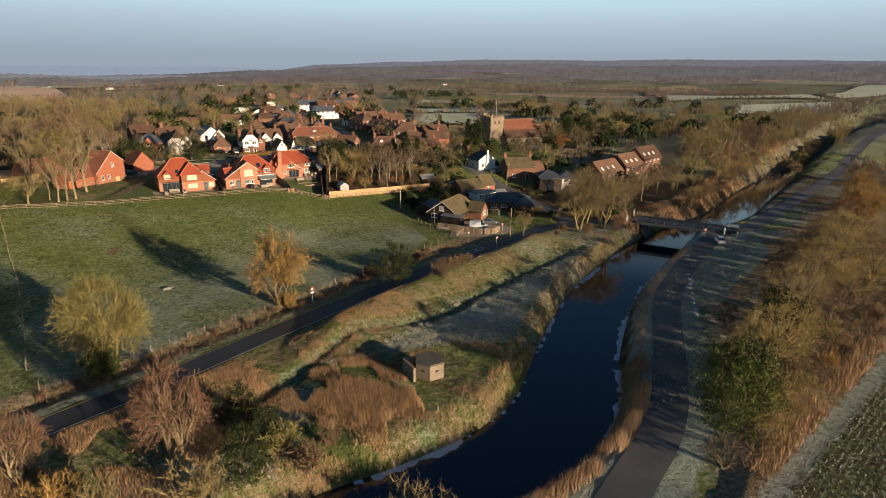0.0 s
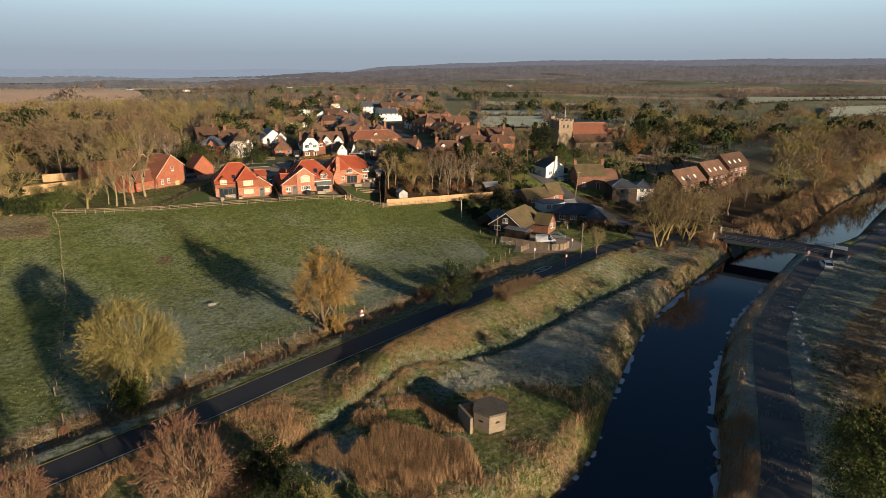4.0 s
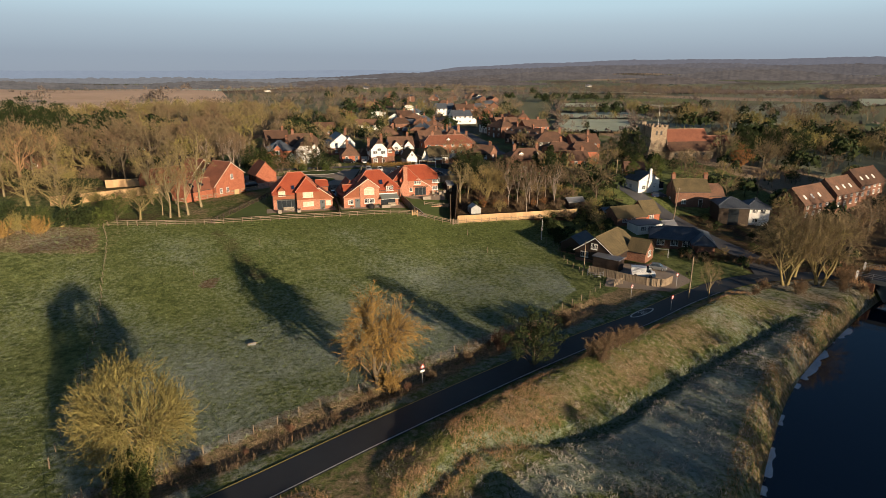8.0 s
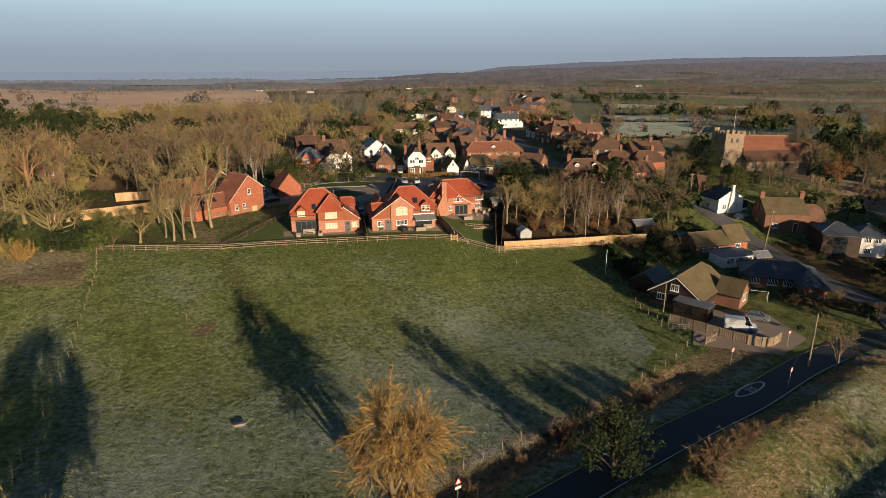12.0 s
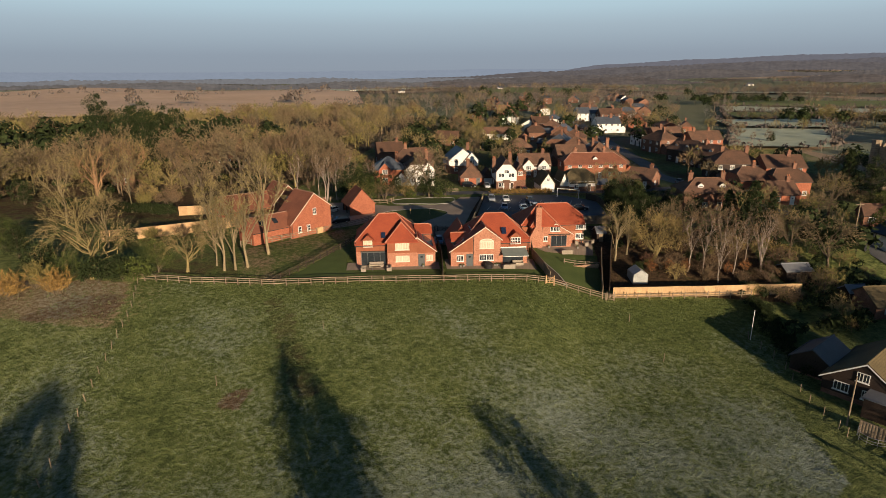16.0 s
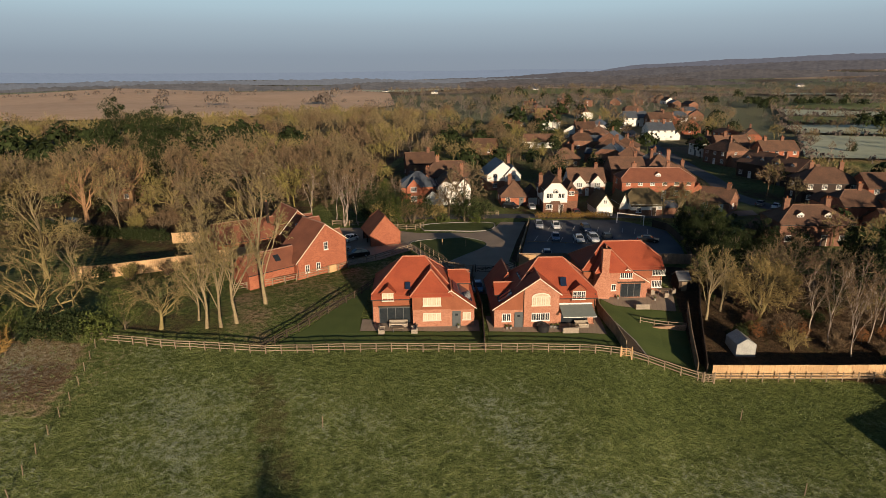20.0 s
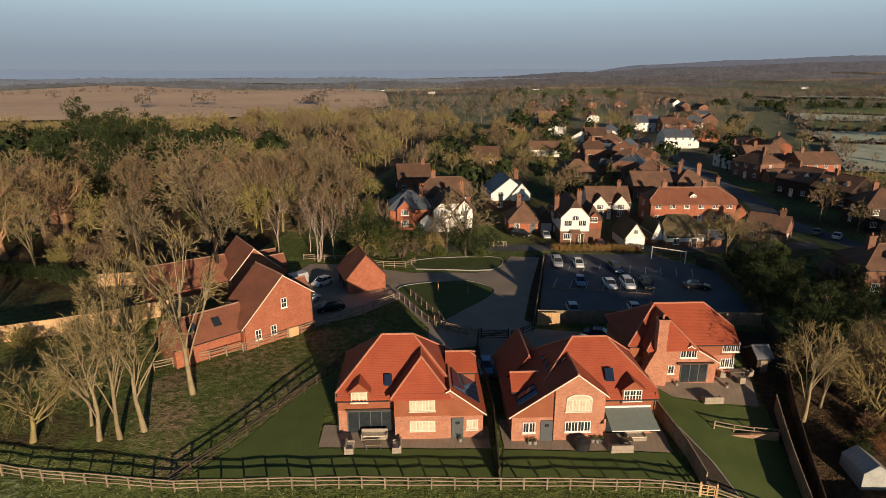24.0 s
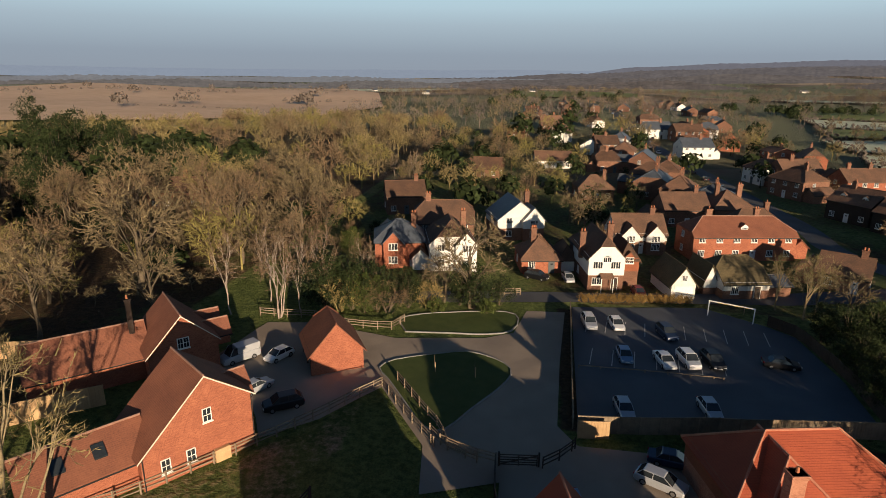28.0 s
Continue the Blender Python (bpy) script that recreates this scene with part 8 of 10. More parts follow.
part("roof", Geo().box(-3.9, -0.3, 2.2, 3.9, 4.5, 2.38), M["lead"], sh2)
for x in (-2.8, -0.8, 1.2):
    window(sh2, x, -0.04, 0.8, 1.5, 1.1, 3, 1)
fl = thing("bungalow", at(60.5, 87.5, -22), "low bungalow with frosted grey hipped roof", "house")
block(fl, -6.5, 0, 6.0, 7.5, 2.4, 4.2, "brick_old", "slate", "x", 0.9, 0.9)
block(fl, 2.0, -3.2, 6.2, 2.0, 2.4, 3.8, "brick_old", "slate", "y", 1.0, 0.0)
for x in (-5, -2.2, 0.2):
    window(fl, x, -0.04, 0.8, 1.5, 1.2, 3, 1)
wc = village(69.3, 125.4, 6.8, 6, 14, 3.6, 5.6, "render", "slate", axis="y", floors=1, label="small white gabled cottage with end chimney", bays=2)
part("chimney", Geo().add([(-0.9, -0.5, 0), (0.9, -0.5, 0), (0.9, 0, 0), (-0.9, 0, 0), (-0.35, -0.45, 4.2), (0.35, -0.45, 4.2), (0.35, 0, 4.2), (-0.35, 0, 4.2), (-0.3, -0.45, 6.6), (0.3, -0.45, 6.6), (0.3, 0, 6.6), (-0.3, 0, 6.6)], [(0, 1, 5, 4), (1, 2, 6, 5), (3, 0, 4, 7), (4, 5, 9, 8), (5, 6, 10, 9), (7, 4, 8, 11), (8, 9, 10, 11)]), M["render"], wc)
cs = part("conservatory", Geo().box(3.4, 1.0, -0.3, 5.8, 4.2, 0.7), M["render"], wc)
part("glass_roof", Geo().slab([(3.4, 0.9, 3.0), (5.9, 0.9, 2.3), (5.9, 4.3, 2.3), (3.4, 4.3, 3.0)], 0.06), M["solar"], cs)
part("glass_wall", Geo().box(3.45, 1.05, 0.7, 5.75, 4.15, 2.35), M["glass"], cs)
village(71.4, 140.5, 5.8, 5, -10, 2.6, 4.4, "brick_old", "tile_old", floors=1, label="small brick outhouse with orange tiled roof", bays=2)
br_ = village(77.5, 116.6, 8.8, 7.0, -6, 4.4, 7.0, "brick_old", "tile_moss", chim=((-4.2, 3.7), (4.3, 3.7)), label="two-storey brick house with gable chimneys")
block(br_, 4.4, 1.0, 8.6, 6.4, 3.2, 5.6, "brick_old", "tile_old", "x", 0.0, 0.3)
md = thing("house", at(84.6, 104.4, -14), "modern white and timber house with frosted slate roof", "house")
block(md, -5.8, 0, 1.2, 8, 4.6, 6.4, "wood_dark", "slate", "x", 0.8, 0.8)
block(md, 1.2, 1.0, 6.2, 8, 4.4, 6.2, "render", "slate", "x", 0.8, 0.8)
part("glazing", Geo().box(-3.6, -0.06, 0.1, -1.2, -0.01, 4.2), M["glass"], md)
for x, z in ((2.2, 3.0), (4.0, 3.0), (2.4, 0.7)):
    window(md, x, 0.95, z, 1.2, 1.1, 2, 1)
for i, (x, y, z_) in enumerate(((112.5, 112.5, 6.6), (126.5, 119.5, 7.0), (138, 125.5, 7.4))):
    t_ = thing("terrace_house", at(x, y, 28), "brick terrace with steep gable and roof lights", "house", "canal-side terrace")
    block(t_, -12, 0, 2.5, 7.5, 4.4, 8.0, "brick_old", "tile_old", "x", 0, 0)
    for j in range(3):
        part("roof_window", Geo().slab([(-10 + 3.6 * j, 0.9, 5.3), (-9.1 + 3.6 * j, 0.9, 5.3), (-9.1 + 3.6 * j, 1.8, 6.15), (-10 + 3.6 * j, 1.8, 6.15)], 0.06), M["white_paint"], t_)
    for j in range(4):
        window(t_, -11 + 3.3 * j, -0.04, 1.0, 1.2, 1.2, 2, 1)
        window(t_, -11 + 3.3 * j, -0.04, 3.0, 1.2, 1.1, 2, 1)
    for z in (1.0, 3.4, 5.6):
        window(t_, 2.52, 3.0, z, 1.5, 1.3, 2, 1, yaw=90)

ch = thing("church", at(95.6, 178.5, 4), "ragstone parish church with battlemented tower", "church")
tw = part("tower", Geo().box(-3.2, 0, -1, 3.2, 6.4, 7.4).box(-3.05, 0.15, 7.4, 3.05, 6.25, 11.4).box(-3.25, -0.05, 7.3, 3.25, 6.45, 7.55).box(-3.2, 0, 11.0, 3.2, 6.4, 11.25), M["stone"], ch)
for i in range(4):
    for face in range(4):
        a = -2.75 + i * 1.83
        x0, y0 = ((a - 0.45, 0.02), (a - 0.45, 5.98), (-3.18, 3.2 + a - 0.45), (2.78, 3.2 + a - 0.45))[face]
        x1, y1 = ((a + 0.45, 0.42), (a + 0.45, 6.38), (-2.78, 3.2 + a + 0.45), (3.18, 3.2 + a + 0.45))[face]
        part("merlon", Geo().box(x0, y0, 11.25, x1, y1, 12.15), M["stone"], tw)
for s in (-1, 1):
    for y in (-0.5, 6.1):
        part("buttress", Geo().add([(s * 3.1, y, -1), (s * 4.3, y, -1), (s * 4.3, y + 0.8, -1), (s * 3.1, y + 0.8, -1), (s * 3.1, y, 6.8), (s * 3.6, y, 4.0), (s * 3.6, y + 0.8, 4.0), (s * 3.1, y + 0.8, 6.8)], [(0, 1, 5, 4), (1, 2, 6, 5), (2, 3, 7, 6), (4, 5, 6, 7)]), M["stone"], ch)
for x in (-1.3, 0.5):
    part("bell_opening", Geo().box(x, 0.1, 8.6, x + 0.75, 0.2, 9.9), M["black_metal"], tw)
part("stair_turret", Geo().tube((-3.3, 6.2, -1), (-3.3, 6.2, 13.0), 1.1, n=8), M["stone"], ch)
part("flagpole", Geo().tube((1.0, 3.2, 11.0), (1.0, 3.2, 18.5), 0.07, 0.04, 8), M["white_paint"], tw)
block(ch, 3.2, 1.0, 20.5, 9.0, 6.4, 10.2, "stone", "tile_barn", "x", 0, 0)
part("aisle_wall", Geo().box(3.2, -3.0, -1, 20.5, 1.0, 3.2), M["stone"], ch)
part("aisle_roof", Geo().slab([(3.0, -3.3, 3.1), (20.8, -3.3, 3.1), (20.8, 1.0, 6.3), (3.0, 1.0, 6.3)], 0.15), M["tile_old"], ch)
block(ch, 20.5, 1.8, 30.0, 8.2, 4.4, 7.6, "stone", "tile_barn", "x", 0, 0)
for x in (5, 8.6, 12.2, 15.8):
    window(ch, x, -3.04, 0.8, 1.5, 1.3, 2, 1, "conc_grey", arch=True)

# ---- the pillbox and the bridge ----
pb = thing("pillbox", at(13.1, 7.0, 12), "weathered concrete wartime pillbox with loopholes", "pillbox")
hexo = [(1.95 * math.cos(math.radians(a)), 1.95 * math.sin(math.radians(a))) for a in range(-120, 240, 60)]
part("wall", Geo().prism(hexo, -0.6, 1.95), M["concrete"], pb)
part("roof_slab", Geo().prism([(x * 1.04, y * 1.04) for x, y in hexo], 1.95, 2.2), M["conc_dark"], pb, "dark lichened concrete roof slab")
for a in (-90, -30, 30, 210):
    ca, sa = math.cos(math.radians(a)), math.sin(math.radians(a))
    part("loophole", Geo().box(-0.22, -0.03, 0, 0.22, 0.08, 0.2), M["black_metal"], pb, m=pose(1.70 * ca, 1.70 * sa, 1.1, 0, 0, a + 90))
part("blast_wall", Geo().box(-2.8, -0.9, -0.6, -2.5, 2.0, 1.9), M["concrete"], pb)
part("blast_wall", Geo().box(-2.5, 1.7, -0.6, -0.6, 2.0, 1.9), M["concrete"], pb)

bdv = Vector((BRIDGE[1][0] - BRIDGE[0][0], BRIDGE[1][1] - BRIDGE[0][1], 0))
bl, byaw = bdv.length, math.degrees(math.atan2(bdv.y, bdv.x))
bz = gz(*BRIDGE[0]) + 0.32
bri = thing("bridge", pose(BRIDGE[0][0], BRIDGE[0][1], 0.42, 0, 0, byaw), "low steel and concrete road bridge with white railings", "bridge")
part("deck", Geo().box(-1.5, -3.6, -0.55, bl + 1.5, 3.6, -0.08), M["asphalt"], bri)
for y in (-3.72, 3.5):
    part("girder", Geo().box(-0.5, y, -0.75, bl + 0.5, y + 0.22, -0.02), M["grey_paint"], bri)
for x in (-0.8, bl + 0.8):
    part("abutment", Geo().box(x - 1.0, -4.0, -5.5, x + 1.0, 4.0, -0.7), M["brick_old"], bri)
for s in (-1, 1):
    for i in range(11):
        x = -2.5 + (bl + 5) * i / 10
        part("rail_post", Geo().box(x - 0.04, s * 3.5 - 0.04, -0.1, x + 0.04, s * 3.5 + 0.04, 0.95), M["galv"], bri)
    for z in (0.3, 0.6, 0.92):
        part("rail", Geo().tube((-2.5, s * 3.5, z), (bl + 2.5, s * 3.5, z), 0.03, n=6), M["galv"], bri)
    for x in (-2.7, bl + 2.7):
        part("end_post", Geo().box(x - 0.12, s * 3.5 - 0.3, -0.5, x + 0.12, s * 3.5 + 0.3, 1.05, b=0.03), M["white_paint"], bri)
part("wing_wall", Geo().box(bl - 1.0, 4.0, -0.6, bl + 5.0, 4.7, 0.28, b=0.08), M["white_paint"], bri)

# ---- fences and walls ----
def along(pts, step):
    """Points every step metres along a broken line."""
    out, carry = [], 0.0
    for a, b in zip(pts, pts[1:]):
        a, b = Vector((*a, 0)), Vector((*b, 0))
        ln = (b - a).length
        s = carry
        while s < ln:
            out.append(a.lerp(b, s / ln))
            s += step
        carry = s - ln
    out.append(Vector((*pts[-1], 0)))
    return out


POST = {}


def rail_fence(pts, label, step=1.9, rails=(0.35, 0.75, 1.05), h=1.2, wood="wood_grey", group="post and rail fences"):
    p = along(pts, step)
    o = p[0]
    f = thing("fence", pose(o.x, o.y, gz(o.x, o.y)), label, "fence", group)
    z0 = gz(o.x, o.y)
    if (wood, h) not in POST:
        POST[wood, h] = Geo().box(-0.06, -0.05, -0.4, 0.06, 0.05, h, b=0.015).mesh("post", M[wood])
    zs = [gz(q.x, q.y) for q in p]
    for q, z in zip(p, zs):
        part("post", POST[wood, h], None, f, m=pose(q.x - o.x, q.y - o.y, z - z0 + RND.uniform(-0.04, 0.04), RND.gauss(0, 1), RND.gauss(0, 1), RND.uniform(-8, 8)))
    for r in rails:
        for (a, za), (b, zb) in zip(zip(p, zs), list(zip(p, zs))[1:]):
            d = (b - a)
            if d.length < 0.2:
                continue
            n = Vector((-d.y, d.x, 0)).normalized() * 0.03
            A, B = Vector((a.x - o.x, a.y - o.y, za - z0 + r + RND.gauss(0, 0.02))), Vector((b.x - o.x, b.y - o.y, zb - z0 + r + RND.gauss(0, 0.02)))
            up = Vector((0, 0, 0.10))
            g = Geo().add([A - n, B - n, B + n, A + n, A - n + up, B - n + up, B + n + up, A + n + up], [(3, 2, 1, 0), (4, 5, 6, 7), (0, 1, 5, 4), (1, 2, 6, 5), (2, 3, 7, 6), (3, 0, 4, 7)])
            part("rail", g, M[wood], f)
    return f


def board_fence(pts, label, h=1.8, wood="wood_new", step=1.85, group="boarded fences"):
    p = along(pts, step)
    o = p[0]
    z0 = gz(o.x, o.y)
    f = thing("board_fence", pose(o.x, o.y, z0), label, "fence", group)
    if (wood, h) not in POST:
        POST[wood, h] = Geo().box(-0.06, -0.06, -0.4, 0.06, 0.06, h, b=0.015).mesh("post", M[wood])
    for a, b in zip(p, p[1:]):
        d = b - a
        if d.length < 0.2:
            continue
        za, zb = gz(a.x, a.y) - z0, gz(b.x, b.y) - z0
        part("post", POST[wood, h], None, f, m=pose(a.x - o.x, a.y - o.y, za + 0.03, 0, 0, math.degrees(math.atan2(d.y, d.x))))
        n = Vector((-d.y, d.x, 0)).normalized()
        g = Geo()
        k = max(3, int(d.length / 0.14))
        prof = [(u, o_) for i in range(k) for u, o_ in ((i / k, 0.012 if i % 2 else 0.03), ((i + 1) / k - 0.012, 0.012 if i % 2 else 0.03))]
        vs, fs = [], []
        for u, o_ in prof:
            A, zz = a.lerp(b, u) - o, za + (zb - za) * u
            for sg, hh in ((-1, -0.1), (-1, h - 0.06), (1, h - 0.06), (1, -0.1)):
                vs.append((A.x + n.x * sg * o_, A.y + n.y * sg * o_, zz + hh))
        for i in range(len(prof) - 1):
            fs += [(i * 4 + c, i * 4 + 4 + c, i * 4 + 4 + (c + 1) % 4, i * 4 + (c + 1) % 4) for c in range(3)]
        g.add(vs, fs)
        pn = part("panel", g, M[wood], f)
        A, B = a - o, b - o
        s0 = n * 0.05
        part("capping", Geo().add([(A.x - s0.x, A.y - s0.y, za + h - 0.06), (B.x - s0.x, B.y - s0.y, zb + h - 0.06), (B.x + s0.x, B.y + s0.y, zb + h - 0.06), (A.x + s0.x, A.y + s0.y, za + h - 0.06), (A.x - s0.x, A.y - s0.y, za + h), (B.x - s0.x, B.y - s0.y, zb + h), (B.x + s0.x, B.y + s0.y, zb + h), (A.x + s0.x, A.y + s0.y, za + h)], [(4, 5, 6, 7), (0, 1, 5, 4), (2, 3, 7, 6)]), M[wood], pn)
    return f


def wire_fence(pts, label, step=2.6, h=1.1):
    p = along(pts, step)
    o = p[0]
    z0 = gz(o.x, o.y)
    f = thing("wire_fence", pose(o.x, o.y, z0), label, "fence", "stock fences")
    if "stake" not in POST:
        POST["stake"] = Geo().tube((0, 0, -0.4), (0, 0, h), 0.055, 0.05, 6).mesh("stake", M["wood_grey"])
    for q in p:
        part("stake", POST["stake"], None, f, m=pose(q.x - o.x, q.y - o.y, gz(q.x, q.y) - z0 + RND.uniform(-0.1, 0.1), RND.gauss(0, 3), RND.gauss(0, 3), 0))
    for r in (0.4, 0.7, 1.0):
        vs, fs = [], []
        for q in p:
            z = gz(q.x, q.y) - z0 + r
            vs += [(q.x - o.x, q.y - o.y, z + 0.004), (q.x - o.x + 0.003, q.y - o.y - 0.003, z - 0.002), (q.x - o.x - 0.003, q.y - o.y + 0.003, z - 0.002)]
        for k in range(len(p) - 1):
            fs += [(k * 3 + a, k * 3 + (a + 1) % 3, k * 3 + 3 + (a + 1) % 3, k * 3 + 3 + a) for a in range(3)]
        part("wire", Geo().add(vs, fs), M["grey_paint"], f)
    return f


def bar_gate(x, y, yaw, w, label, wood="wood_grey", h=1.15, bars=5):
    g = thing("gate", at(x, y, yaw), label, "gate")
    for i in range(bars):
        z = 0.18 + i * (h - 0.22) / (bars - 1)
        part("bar", Geo().box(0, -0.025, z, w, 0.025, z + 0.08), M[wood], g)
    for xx in (0.0, w / 2 - 0.04, w - 0.08):
        part("stile", Geo().box(xx, -0.035, 0.1, xx + 0.08, 0.035, h + 0.05), M[wood], g)
    part("brace", Geo().add([(0.05, -0.04, 0.2), (w - 0.1, -0.04, h - 0.1), (w - 0.1, -0.04, h), (0.05, -0.04, 0.3), (0.05, 0.03, 0.2), (w - 0.1, 0.03, h - 0.1), (w - 0.1, 0.03, h), (0.05, 0.03, 0.3)], [(0, 1, 2, 3), (7, 6, 5, 4), (3, 2, 6, 7)]), M[wood], g)
    for xx in (-0.12, w + 0.04):
        part("gate_post", Geo().box(xx, -0.08, -0.4, xx + 0.14, 0.08, h + 0.3, b=0.02), M[wood], g)
    return g


rail_fence([(-61.7, 94.2), (-49.6, 94.6), (-39.6, 95.5), (-26.6, 98.4), (-13.0, 100.9), (3.2, 104.0)], "weathered post and rail fence along the field", h=1.15)
bar_gate(3.3, 104.0, -2, 1.1, "small new timber garden gate", "wood_new", 1.1, 4)
rail_fence([(4.6, 104.0), (9, 103.9), (12.6, 103.2)], "post and rail fence at the garden foot")
bar_gate(12.8, 103.1, 0, 1.0, "small weathered field gate", "wood_grey", 1.1, 5)
rail_fence([(14.0, 103.4), (24, 105.3), (36, 107.8)], "post and rail fence before a boarded fence", rails=(0.4, 0.8))
board_fence([(13.9, 104.1), (24, 106.0), (44.5, 110.2)], "long new closeboard fence in low sun", 1.75)
board_fence([(13.3, 104.2), (14.2, 111), (15.2, 118.5), (17.5, 131), (18.0, 136.8)], "tall dark boarded garden fence", 1.8, "wood_dark")
board_fence([(12.3, 104.4), (12.9, 111.5), (13.6, 118.5)], "grey boarded fence beside a garden path", 1.7, "wood_grey")
board_fence([(3.9, 105), (3.0, 108.6), (1.2, 113.4), (0.9, 118.5)], "grey boarded fence between gardens", 1.7, "wood_grey")
board_fence([(-13.1, 101.4), (-14.6, 110.6), (-17.6, 121.4), (-17.9, 125.6)], "dark boarded fence between two houses", 1.6, "wood_dark")
rail_fence([(-39.6, 96), (-36.8, 101.7), (-33.0, 112.4), (-31.6, 119.5)], "dark post and rail fence beside rough ground", wood="wood_dark")
rail_fence([(-52, 111.5), (-45.5, 116.6), (-39.6, 124), (-35.4, 129.8), (-30.8, 137.0)], "post and rail fence along the drive")
rail_fence([(-30.8, 137.0), (-27.2, 132.2), (-23.5, 127.7)], "weathered post and rail fence along the lawn island")
rail_fence([(-29.5, 138.5), (-26.4, 134.3), (-23.3, 130.2), (-22.2, 127.4), (-19.5, 126.2)], "post and rail fence along the drive edge")
rail_fence([(-24.2, 129.6), (-23.0, 128.2), (-20.5, 126.9), (-17.9, 126.3)], "curved post and rail fence by the drive gate", wood="wood_grey")
bar_gate(-17.6, 126.2, 8, 3.2, "wide five-bar drive gate, closed", "wood_dark")
rail_fence([(-14.0, 126.5), (-12.4, 128), (-11.2, 129.8)], "short curved fence by the drive gate", wood="wood_dark")
rail_fence([(-52, 152), (-44, 152.5), (-38.9, 150.6), (-33.5, 150.8), (-32.4, 153.6)], "post and rail fence behind the garage")
rail_fence([(-22.0, 165.6), (-17.8, 166.6)], "short post and rail fence at the street", h=1.0)
board_fence([(-10.9, 132.4), (-4, 133.3), (0.3, 134.3), (8, 135.3), (17.6, 136.6)], "boarded fence below the car park", 1.8, "wood_grey")
board_fence([(-10.9, 131.5), (-8.1, 131.9)], "new boarded fence panels lit by sun", 1.8, "wood_new")
board_fence([(-11.3, 133), (-11.0, 146), (-10.6, 163)], "low boarded fence beside the car park", 1.1, "wood_grey")
board_fence([(17.9, 137), (18.6, 147), (17.6, 158.6), (14.8, 162)], "dark boarded fence beside the car park", 1.5, "wood_dark")
board_fence([(-80, 111.6), (-74.5, 114.6), (-69.9, 117.6), (-65.4, 121.0), (-60.5, 125.4), (-56.5, 128.4)], "new boarded garden fence in the sun", 2.2)
board_fence([(-77.4, 133.6), (-66.5, 137.6), (-58.5, 140.5)], "long new boarded fence in the wood", 2.1)
wire_fence([(-60.2, 93), (-56.4, 85.8), (-50.4, 69.3), (-46.0, 57.9), (-40, 40), (-34.5, 22)], "old wire stock fence between fields")
wire_fence([(-31.5, 16), (-16.5, 26), (-4.4, 34.8), (7.5, 43.8), (19.5, 52.3), (31.5, 61.5), (35, 66)], "stock fence with short stakes along the hedge")
wire_fence([(31.4, 94.8), (33.5, 88), (33.0, 80), (34, 73)], "stock fence beside the bungalow garden")
rail_fence([(6.7, 113.9), (12.8, 114.6)], "low rail fence over a stone retaining wall", h=0.95, rails=(0.4, 0.8))
board_fence([(35.6, 74), (39.5, 70), (44.3, 65.6), (46.3, 65.2), (48.8, 67.2)], "grey boarded fence round the bungalow yard", 1.5, "wood_grey")
bar_gate(37.6, 66.2, 35, 2.4, "pale timber yard gate", "wood_grey")
structure("retaining_wall", Geo().add([(-0.6, 0, -0.8), (6.0, 0, -0.8), (6.0, 0.32, -0.8), (-0.6, 0.32, -0.8), (-0.6, 0, 0.02), (6.0, 0, 0.5), (6.0, 0.32, 0.5), (-0.6, 0.32, 0.02)], [(3, 2, 1, 0), (4, 5, 6, 7), (0, 1, 5, 4), (1, 2, 6, 5), (2, 3, 7, 6), (3, 0, 4, 7)]), M["stone_warm"], "low stone retaining wall").matrix_basis = pose(6.7, 113.3, gz(9.5, 113.8) + 0.1, 0, 0, 7)
rail_fence([(-10.2, 145.2), (-2, 145.4), (5.2, 145.3)], "low timber knee rail dividing the car park", h=0.4, rails=(0.28,), step=2.4)


# ---- vehicles ----
CARS = {}


